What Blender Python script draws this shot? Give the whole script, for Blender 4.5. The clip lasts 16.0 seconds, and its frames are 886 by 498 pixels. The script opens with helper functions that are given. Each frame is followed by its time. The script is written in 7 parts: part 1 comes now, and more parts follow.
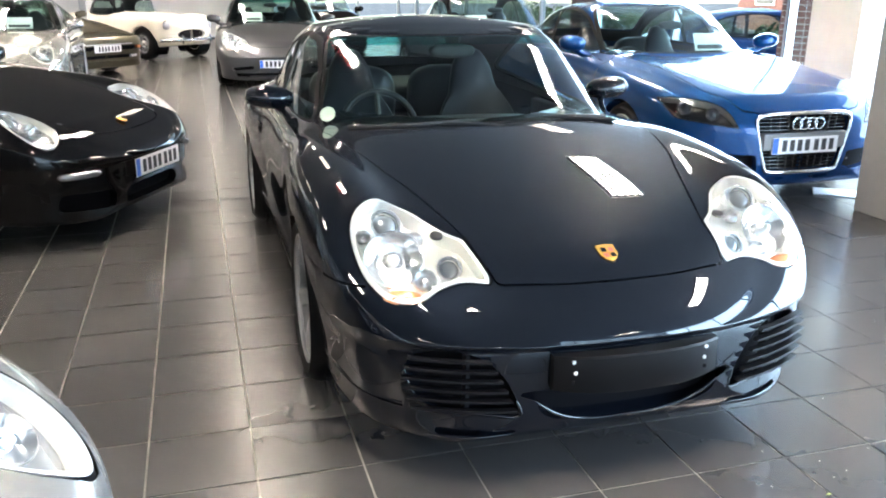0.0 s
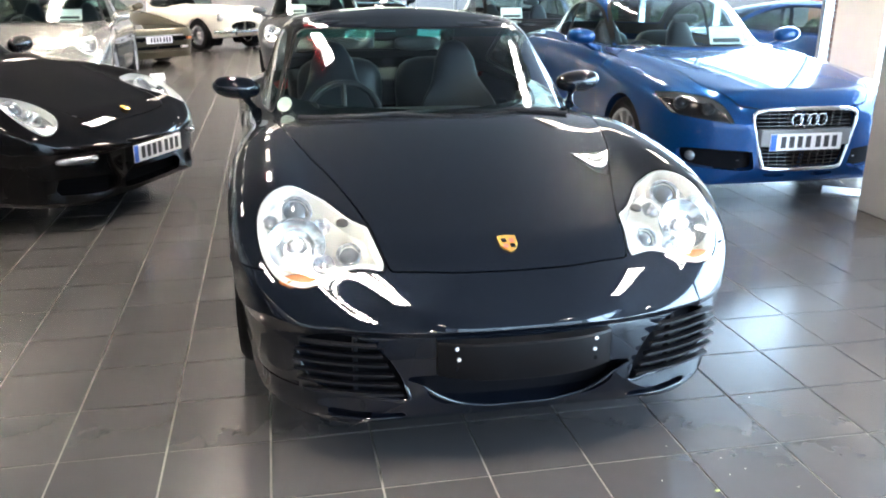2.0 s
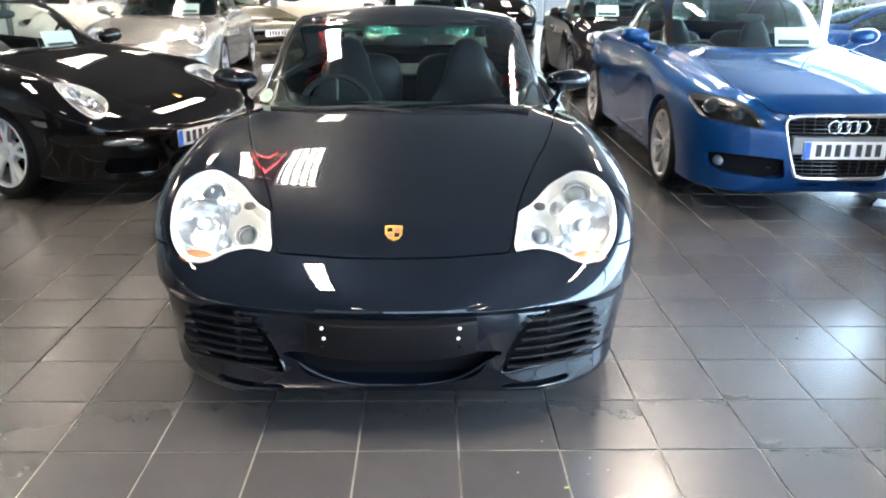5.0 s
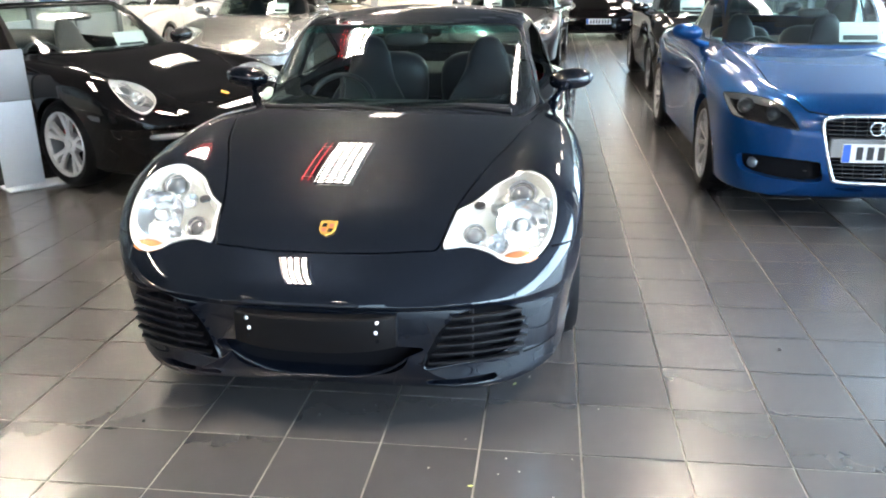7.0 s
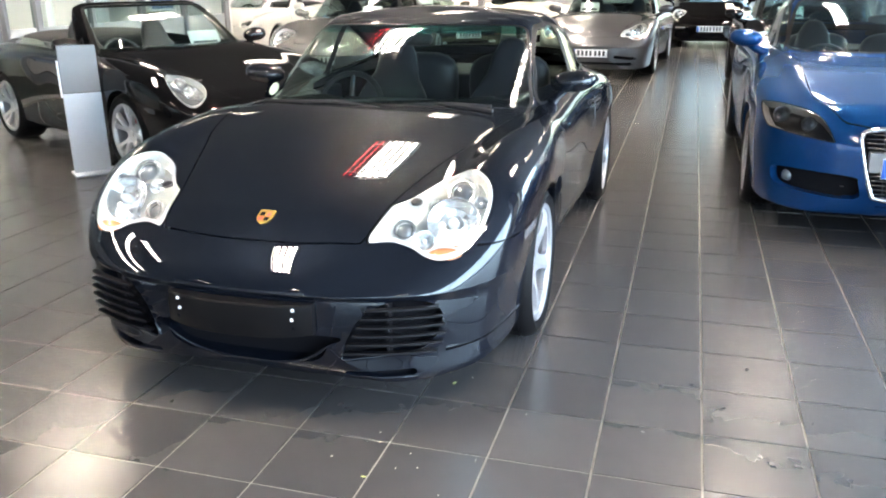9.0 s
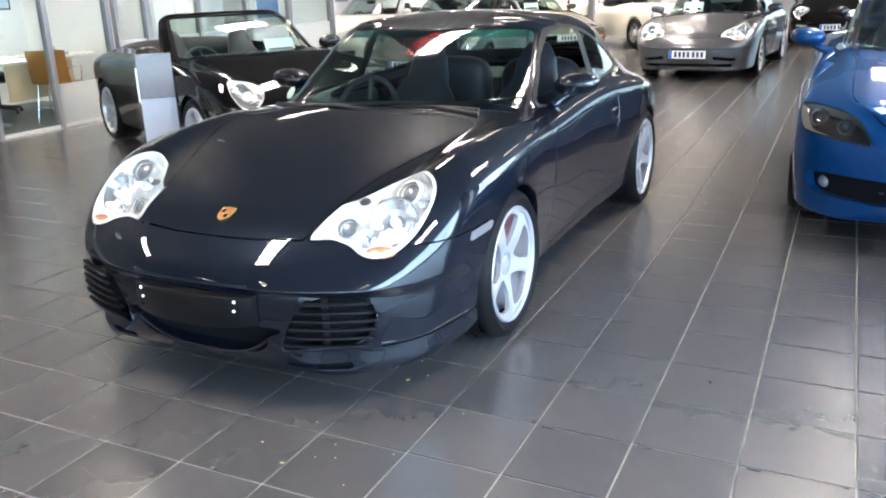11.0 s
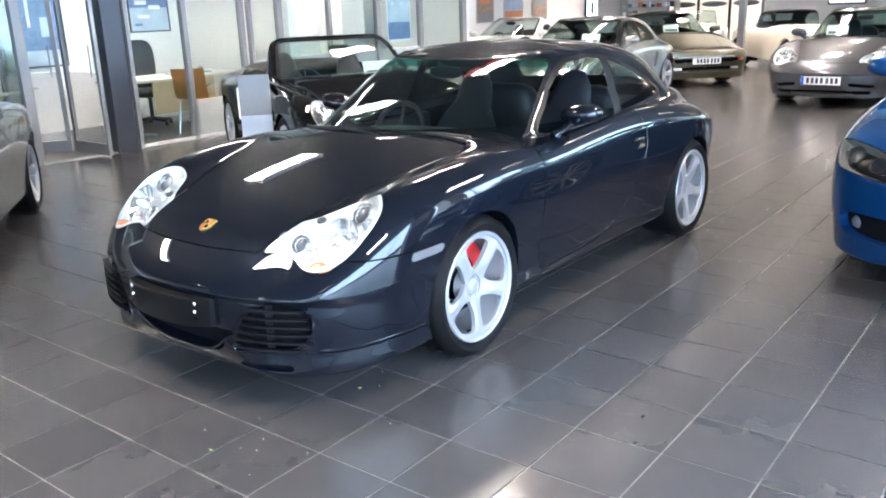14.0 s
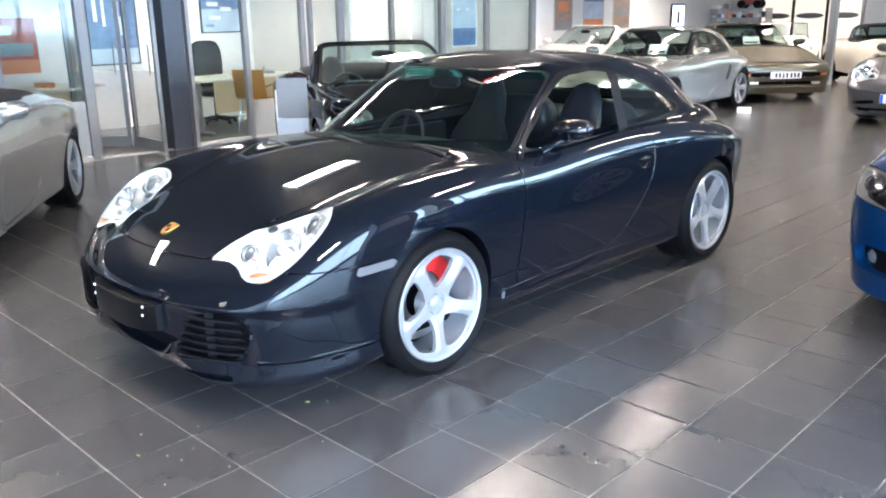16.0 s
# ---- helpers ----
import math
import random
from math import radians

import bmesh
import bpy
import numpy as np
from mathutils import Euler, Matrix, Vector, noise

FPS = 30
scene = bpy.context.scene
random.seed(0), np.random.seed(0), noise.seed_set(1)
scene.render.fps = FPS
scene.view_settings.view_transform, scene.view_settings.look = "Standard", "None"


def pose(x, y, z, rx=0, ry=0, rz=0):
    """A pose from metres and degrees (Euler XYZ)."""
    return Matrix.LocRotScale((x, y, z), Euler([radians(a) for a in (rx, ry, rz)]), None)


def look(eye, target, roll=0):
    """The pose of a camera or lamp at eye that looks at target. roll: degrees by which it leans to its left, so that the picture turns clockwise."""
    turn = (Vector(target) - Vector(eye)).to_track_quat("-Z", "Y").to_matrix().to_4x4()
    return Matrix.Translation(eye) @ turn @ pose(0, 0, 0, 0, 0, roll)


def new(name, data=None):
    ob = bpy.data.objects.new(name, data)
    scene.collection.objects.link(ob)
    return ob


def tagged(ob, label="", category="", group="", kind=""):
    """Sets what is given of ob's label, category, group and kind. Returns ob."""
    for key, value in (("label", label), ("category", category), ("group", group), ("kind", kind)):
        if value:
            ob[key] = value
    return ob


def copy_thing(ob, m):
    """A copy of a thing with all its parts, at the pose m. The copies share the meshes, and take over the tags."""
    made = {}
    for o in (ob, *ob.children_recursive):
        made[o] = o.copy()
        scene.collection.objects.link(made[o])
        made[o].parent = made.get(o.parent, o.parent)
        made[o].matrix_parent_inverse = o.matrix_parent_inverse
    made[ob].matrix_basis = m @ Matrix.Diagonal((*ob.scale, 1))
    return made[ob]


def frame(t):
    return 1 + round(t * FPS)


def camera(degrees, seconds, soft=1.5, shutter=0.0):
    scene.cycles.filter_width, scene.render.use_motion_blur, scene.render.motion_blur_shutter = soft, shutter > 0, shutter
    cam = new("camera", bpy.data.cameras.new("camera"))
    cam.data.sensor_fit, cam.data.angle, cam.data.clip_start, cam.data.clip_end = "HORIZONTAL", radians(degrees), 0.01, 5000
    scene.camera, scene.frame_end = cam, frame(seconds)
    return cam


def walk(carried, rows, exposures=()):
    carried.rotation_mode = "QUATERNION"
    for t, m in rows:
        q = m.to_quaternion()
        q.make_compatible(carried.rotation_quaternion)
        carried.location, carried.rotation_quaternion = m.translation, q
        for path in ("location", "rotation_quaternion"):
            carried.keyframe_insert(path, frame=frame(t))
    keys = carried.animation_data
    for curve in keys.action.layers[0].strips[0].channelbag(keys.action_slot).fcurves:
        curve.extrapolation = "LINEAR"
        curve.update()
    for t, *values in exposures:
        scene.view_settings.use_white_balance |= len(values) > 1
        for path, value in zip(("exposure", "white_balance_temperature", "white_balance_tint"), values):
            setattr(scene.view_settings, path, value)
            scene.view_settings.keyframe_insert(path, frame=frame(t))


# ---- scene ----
cam = camera(56.6, 16.0, 2.0)
PATH = [
    (0, (-0.083, -0.276, 1.443), (0.459, 1.551, 0.838), 0.4),
    (0.5, (0.018, -0.297, 1.436), (0.526, 1.54, 0.829), 0.2),
    (1, (0.131, -0.347, 1.441), (0.605, 1.497, 0.828), 0.2),
    (1.5, (0.26, -0.407, 1.452), (0.692, 1.445, 0.832), 0.3),
    (2, (0.405, -0.468, 1.452), (0.787, 1.394, 0.829), 0.3),
    (2.5, (0.53, -0.508, 1.446), (0.867, 1.362, 0.823), 0.5),
    (3, (0.652, -0.54, 1.438), (0.94, 1.338, 0.814), 0.7),
    (3.5, (0.801, -0.581, 1.445), (1.028, 1.305, 0.818), 0.6),
    (4, (0.946, -0.625, 1.464), (1.107, 1.265, 0.831), 0.4),
    (6.3, (1.628, -0.717, 1.478), (1.483, 1.175, 0.843), -0.3),
    (6.5, (1.704, -0.695, 1.473), (1.524, 1.192, 0.836), -0.6),
    (7, (1.842, -0.693, 1.49), (1.597, 1.185, 0.848), -0.6),
    (7.5, (2.007, -0.675, 1.478), (1.689, 1.195, 0.843), -0.6),
    (8, (2.172, -0.646, 1.464), (1.781, 1.212, 0.834), -0.5),
    (8.5, (2.329, -0.609, 1.452), (1.868, 1.234, 0.825), -0.3),
    (9, (2.497, -0.584, 1.456), (1.96, 1.238, 0.83), -0.4),
    (9.2, (2.565, -0.567, 1.448), (1.996, 1.246, 0.824), -0.5),
    (11.3, (3.215, -0.369, 1.447), (2.344, 1.325, 0.838), -1.9),
    (11.5, (3.26, -0.347, 1.449), (2.368, 1.337, 0.841), -1.8),
    (12, (3.417, -0.306, 1.467), (2.462, 1.345, 0.865), -2.2),
    (12.5, (3.556, -0.249, 1.469), (2.547, 1.375, 0.881), -2.6),
    (13, (3.714, -0.215, 1.48), (2.644, 1.371, 0.901), -2.6),
    (13.5, (3.867, -0.183, 1.489), (2.732, 1.362, 0.92), -2.5),
    (14, (3.949, -0.113, 1.491), (2.765, 1.399, 0.932), -2.1),
    (14.5, (4.032, -0.021, 1.489), (2.807, 1.461, 0.937), -1.7),
    (15, (4.121, 0.089, 1.492), (2.855, 1.537, 0.945), -1.4),
    (15.5, (4.2, 0.201, 1.491), (2.895, 1.616, 0.948), -1.1),
    (16, (4.275, 0.324, 1.493), (2.929, 1.7, 0.951), -1.0),
]
walk(cam, [(t, look(eye, target, roll)) for t, eye, target, roll in PATH], ((0.0, 2.78, 6500, 13), (3.0, 2.88, 6450, 14), (7.0, 2.78, 6750, 13), (9.0, 2.75, 6750, 14), (11.5, 2.68, 6250, 16), (16.0, 2.62, 6250, 17)))

# ---- world, daylight, exposure ----
world = bpy.data.worlds.new("sky")
scene.world = world
world.use_nodes = True
wn = world.node_tree.nodes
sky = wn.new("ShaderNodeTexSky")
sky.sky_type, sky.sun_disc = "NISHITA", False
sky.sun_elevation, sky.sun_rotation = radians(42), radians(285)
wn["Background"].inputs[1].default_value = 0.15
world.node_tree.links.new(sky.outputs[0], wn["Background"].inputs[0])
sun = new("sun", bpy.data.lights.new("sun", "SUN"))
sun.data.energy, sun.data.angle, sun.data.color = 2.6, radians(0.6), (1.0, 0.95, 0.87)
sun.matrix_world = look((-20, 5, 18.5), (0, 0, 0))



def window_light(name, m, wide, high, watts):
    """An added area lamp in a window's opening that stands in for the sky's light."""
    lamp = new(name, bpy.data.lights.new(name, "AREA"))
    lamp.data.shape, lamp.data.size, lamp.data.size_y = "RECTANGLE", wide, high
    lamp.data.energy, lamp.data.color = watts, (0.58, 0.77, 1.0)
    lamp.matrix_world = m


window_light("window_daylight", look((6.40, 3.0, 1.5), (0, 3.0, 1.5)), 18.0, 2.7, 680)
window_light("front_window_daylight", look((3.35, -6.40, 1.5), (3.35, 0, 1.5)), 5.5, 2.7, 45)

# ---- geometry tools ----
def nat(*pairs):
    """Natural cubic spline through (x, y), (x, y), ..., straight beyond its ends."""
    p = np.array(pairs, float)
    x, y, n = p[:, 0], p[:, 1], len(pairs)
    h = np.diff(x)
    a, b = np.eye(n), np.zeros(n)
    for i in range(1, n - 1):
        a[i, i - 1:i + 2] = h[i - 1], 2 * (h[i - 1] + h[i]), h[i]
        b[i] = 6 * ((y[i + 1] - y[i]) / h[i] - (y[i] - y[i - 1]) / h[i - 1])
    m = np.linalg.solve(a, b)

    def at(q):
        q = np.asarray(q, float)
        i = np.clip(np.searchsorted(x, q) - 1, 0, n - 2)
        t = np.clip(q, x[0], x[-1])
        u, v = x[i + 1] - t, t - x[i]
        r = (m[i] * u ** 3 + m[i + 1] * v ** 3) / (6 * h[i]) + (y[i] / h[i] - m[i] * h[i] / 6) * u + (y[i + 1] / h[i] - m[i + 1] * h[i] / 6) * v
        s0, s1 = (y[1] - y[0]) / h[0] - h[0] * m[1] / 6, (y[-1] - y[-2]) / h[-1] + h[-1] * m[-2] / 6
        return r + np.minimum(q - x[0], 0) * s0 + np.maximum(q - x[-1], 0) * s1
    return at


def bspline(count, steps):
    """Rows of weights of a clamped cubic B-spline with count control points."""
    knots = np.concatenate([[0] * 3, np.linspace(0, 1, count - 2), [1] * 3])
    t = np.linspace(0, 1 - 1e-9, steps)
    w = [((knots[i] <= t) & (t < knots[i + 1])).astype(float) for i in range(count + 3)]
    for d in range(1, 4):
        w = [sum(f for f in (
            (t - knots[i]) / (knots[i + d] - knots[i]) * w[i] if knots[i + d] > knots[i] else 0,
            (knots[i + d + 1] - t) / (knots[i + d + 1] - knots[i + 1]) * w[i + 1] if knots[i + d + 1] > knots[i + 1] else 0)) + 0 * t for i in range(count + 3 - d)]
    return np.array(w).T


def ellipse(x, y, cx, cy, rx, ry, turn=0.0):
    c, s = math.cos(radians(turn)), math.sin(radians(turn))
    u, v = ((x - cx) * c + (y - cy) * s) / rx, ((y - cy) * c - (x - cx) * s) / ry
    return (np.sqrt(u * u + v * v + 1e-12) - 1) * min(rx, ry)


def box2(x, y, cx, cy, hx, hy, r, turn=0.0):
    c, s = math.cos(radians(turn)), math.sin(radians(turn))
    u, v = np.abs((x - cx) * c + (y - cy) * s) - hx + r, np.abs((y - cy) * c - (x - cx) * s) - hy + r
    return np.hypot(np.maximum(u, 0), np.maximum(v, 0)) + np.minimum(np.maximum(u, v), 0) - r


def outline(pts, steps=6):
    """A closed smooth line through a few corner points."""
    p = np.array(pts, float)
    a, b, c, d = np.roll(p, 1, 0), p, np.roll(p, -1, 0), np.roll(p, -2, 0)
    out = []
    for i in range(len(p)):
        for t in np.arange(steps) / steps:
            out.append(0.5 * (2 * b[i] + (c[i] - a[i]) * t + (2 * a[i] - 5 * b[i] + 4 * c[i] - d[i]) * t * t + (3 * b[i] - a[i] - 3 * c[i] + d[i]) * t ** 3))
    return np.array(out)


def inside(x, y, poly):
    """Signed distance to a polygon, negative inside."""
    p = np.array(poly, float)
    best, odd = np.full(np.shape(x), 1e9), np.zeros(np.shape(x), bool)
    for (ax, ay), (bx, by) in zip(p, np.roll(p, -1, 0)):
        ex, ey = bx - ax, by - ay
        t = np.clip(((x - ax) * ex + (y - ay) * ey) / (ex * ex + ey * ey + 1e-15), 0, 1)
        best = np.minimum(best, np.hypot(x - ax - t * ex, y - ay - t * ey))
        odd ^= ((ay > y) != (by > y)) & (x < ex * (y - ay) / (by - ay + 1e-15 * (by == ay)) + ax)
    return np.where(odd, -best, best)


class Sheet:
    """A surface that can be cut along any line: places, normals, parameters and faces."""

    def __init__(self, v, f, q=None, n=None):
        self.v, self.f, self.q = np.asarray(v, float), f, np.zeros((len(v), 2)) if q is None else np.asarray(q, float)
        if n is None:
            n = np.zeros_like(self.v)
            for face in f:
                p = self.v[list(face)]
                c = np.cross(p[2] - p[0], p[-1] - p[1])
                for i in face:
                    n[i] += c
            n /= np.maximum(np.linalg.norm(n, axis=1), 1e-12)[:, None]
        self.n = n

    @property
    def x(self):
        return np.abs(self.v[:, 0])

    @property
    def y(self):
        return self.v[:, 1]

    @property
    def z(self):
        return self.v[:, 2]

    def cut(self, val):
        """Splits the sheet where val changes its sign: the negative side, the positive side."""
        val = np.where(np.abs(val) < 1e-6, 1e-6, val)
        v, n, q, made, sides = list(self.v), list(self.n), list(self.q), {}, ([], [])
        for face in self.f:
            s = [val[i] < 0 for i in face]
            if all(s):
                sides[0].append(face)
            elif not any(s):
                sides[1].append(face)
            else:
                part = ([], [])
                for k, i in enumerate(face):
                    j = face[(k + 1) % len(face)]
                    part[0 if val[i] < 0 else 1].append(i)
                    if (val[i] < 0) != (val[j] < 0):
                        e = (min(i, j), max(i, j))
                        if e not in made:
                            t = val[e[0]] / (val[e[0]] - val[e[1]])
                            made[e] = len(v)
                            for li in (v, n, q):
                                li.append(li[e[0]] * (1 - t) + li[e[1]] * t)
                        part[0].append(made[e])
                        part[1].append(made[e])
                for k in (0, 1):
                    if len(part[k]) > 2:
                        sides[k].append(tuple(part[k]))
        return tuple(Sheet.packed(v, n, q, f) for f in sides)

    @staticmethod
    def packed(v, n, q, faces):
        use = sorted({i for f in faces for i in f})
        if not use:
            return Sheet(np.zeros((0, 3)), [], np.zeros((0, 2)), np.zeros((0, 3)))
        back = {i: k for k, i in enumerate(use)}
        a, b, c = np.array([v[i] for i in use]), np.array([n[i] for i in use]), np.array([q[i] for i in use])
        b = b / np.maximum(np.linalg.norm(b, axis=1), 1e-12)[:, None]
        return Sheet(a, [tuple(back[i] for i in f) for f in faces], c, b)

    def moved(self, d):
        return Sheet(self.v + self.n * d, self.f, self.q, self.n)

    def joined(self, o):
        k = len(self.v)
        return Sheet(np.vstack([self.v, o.v]), self.f + [tuple(i + k for i in f) for f in o.f], np.vstack([self.q, o.q]), np.vstack([self.n, o.n]))

    def rim(self, depth, way=None):
        """A wall from the sheet's edge inwards along the normals or along way."""
        count = {}
        for f in self.f:
            for i, j in zip(f, f[1:] + f[:1]):
                k = (min(i, j), max(i, j))
                count[k] = None if k in count else (i, j)
        edges = [e for e in count.values() if e]
        use = sorted({i for e in edges for i in e})
        back = {i: k for k, i in enumerate(use)}
        a = self.v[use]
        b = a - self.n[use] * depth if way is None else a + np.array(way) * depth
        m = len(use)
        return Sheet(np.vstack([a, b]), [(back[j], back[i], back[i] + m, back[j] + m) for i, j in edges], None)


def grid(p, q=None):
    """A sheet from an array of places (rows, columns, 3)."""
    r, c = p.shape[:2]
    f = [(i * c + j, i * c + j + 1, (i + 1) * c + j + 1, (i + 1) * c + j) for i in range(r - 1) for j in range(c - 1)]
    sh = Sheet(p.reshape(-1, 3), f, None if q is None else q.reshape(-1, 2))
    if ((sh.v - sh.v.mean(0)) * sh.n).sum() < 0:
        sh = Sheet(sh.v, [t[::-1] for t in f], sh.q, -sh.n)
    return sh


def fill_mesh(name, v, f, mat, normals=None, smooth=True):
    me = bpy.data.meshes.new(name)
    me.from_pydata([tuple(p) for p in v], [], [tuple(int(i) for i in q) for q in f])
    if smooth:
        me.polygons.foreach_set("use_smooth", [True] * len(me.polygons))
    if normals is not None:
        me.normals_split_custom_set_from_vertices([tuple(p) for p in normals])
    me.materials.append(mat)
    return me


def hang(name, me, parent, label="", at=None):
    ob = new(name, me)
    ob.parent = parent
    if at is not None:
        ob.matrix_basis = at
    return tagged(ob, label) if label else ob


def panel(name, sheet, mat, parent, label=""):
    """A cut piece of a sheet as one part."""
    return hang(name, fill_mesh(name, sheet.v, sheet.f, mat, sheet.n), parent, label)


def part(name, bm, mat, parent, label="", smooth=None, at=None):
    """Links a bmesh as one mesh object under a thing or a part. smooth: the angle under which edges are smooth."""
    me = bpy.data.meshes.new(name)
    bm.normal_update()
    bm.to_mesh(me)
    if smooth is not None:
        for p in me.polygons:
            p.use_smooth = True
        me.set_sharp_from_angle(angle=radians(smooth))
    bm.free()
    me.materials.append(mat)
    return hang(name, me, parent, label, at)


def thing(name, label, category, m=None, group="", kind=""):
    ob = new(name)
    ob.empty_display_size = 0.2
    if m is not None:
        ob.matrix_basis = m
    return tagged(ob, label, category, group, kind)


def solid(name, bm, mat, label, category, m=None, group="", kind="", smooth=None):
    """A thing of one mesh."""
    ob = part(name, bm, mat, None, "", smooth)
    if m is not None:
        ob.matrix_basis = m
    return tagged(ob, label, category, group, kind)


def slab(bm, x0, x1, y0, y1, z0, z1, bevel=0.0, seg=2):
    r = bmesh.ops.create_cube(bm, size=1)
    vs = r["verts"]
    bmesh.ops.scale(bm, vec=(x1 - x0, y1 - y0, z1 - z0), verts=vs)
    bmesh.ops.translate(bm, vec=((x0 + x1) / 2, (y0 + y1) / 2, (z0 + z1) / 2), verts=vs)
    if bevel:
        es = list({e for v in vs for e in v.link_edges})
        r = bmesh.ops.bevel(bm, geom=es, offset=bevel, segments=seg, profile=0.5, affect="EDGES")
        vs = list({v for f in r["faces"] for v in f.verts} | {v for v in vs if v.is_valid})
    return vs


def block(x0, x1, y0, y1, z0, z1, bevel=0.0, seg=2):
    bm = bmesh.new()
    slab(bm, x0, x1, y0, y1, z0, z1, bevel, seg)
    return bm


def lathe(profile, steps, axis="x"):
    """Turns (radius, along) points round an axis."""
    bm = bmesh.new()
    rows = []
    for k in range(steps):
        a = 2 * math.pi * k / steps
        c, s = math.cos(a), math.sin(a)
        rows.append([bm.verts.new((h, r * c, r * s) if axis == "x" else (r * c, r * s, h)) for r, h in profile])
    for a, b in zip(rows, rows[1:] + rows[:1]):
        for i in range(len(profile) - 1):
            vs = [a[i], b[i], b[i + 1], a[i + 1]]
            co = []
            for v in vs:
                if all((v.co - u.co).length > 1e-7 for u in co):
                    co.append(v)
            if len(co) > 2:
                bm.faces.new(co)
    bmesh.ops.remove_doubles(bm, verts=bm.verts, dist=1e-6)
    bmesh.ops.recalc_face_normals(bm, faces=bm.faces)
    return bm


def tube(points, radius, seg=8, bm=None):
    """A round bar along a line of points."""
    bm = bm or bmesh.new()
    pts = [Vector(p) for p in points]
    rings = []
    for i, p in enumerate(pts):
        d = (pts[min(i + 1, len(pts) - 1)] - pts[max(i - 1, 0)]).normalized()
        u = d.orthogonal().normalized() if i == 0 else (u - d * u.dot(d)).normalized()
        w = d.cross(u)
        r = radius[i] if isinstance(radius, (list, tuple)) else radius
        rings.append([bm.verts.new(p + (u * math.cos(2 * math.pi * k / seg) + w * math.sin(2 * math.pi * k / seg)) * r) for k in range(seg)])
    for a, b in zip(rings, rings[1:]):
        for k in range(seg):
            bm.faces.new((a[k], a[(k + 1) % seg], b[(k + 1) % seg], b[k]))
    bm.faces.new(rings[0][::-1])
    bm.faces.new(rings[-1])
    return bm


def ball(center, r, seg=20, rings=12, bm=None, power=1.0):
    """An ellipsoid; power under 1 makes it boxier."""
    bm = bm or bmesh.new()
    vs = bmesh.ops.create_uvsphere(bm, u_segments=seg, v_segments=rings, radius=1)["verts"]
    for v in vs:
        v.co = Vector([math.copysign(abs(c) ** power, c) * q + o for c, q, o in zip(v.co, r, center)])
    return bm


def plate_of(pts, thick, axis="y"):
    """A flat plate with the outline pts in the plane across axis."""
    bm = bmesh.new()
    put = {"y": lambda a, b, t: (a, t, b), "x": lambda a, b, t: (t, a, b), "z": lambda a, b, t: (a, b, t)}[axis]
    lo, hi = [bm.verts.new(put(a, b, 0)) for a, b in pts], [bm.verts.new(put(a, b, thick)) for a, b in pts]
    bm.faces.new(lo), bm.faces.new(hi[::-1])
    for i in range(len(pts)):
        j = (i + 1) % len(pts)
        bm.faces.new((lo[i], hi[i], hi[j], lo[j]))
    bmesh.ops.recalc_face_normals(bm, faces=bm.faces)
    return bm


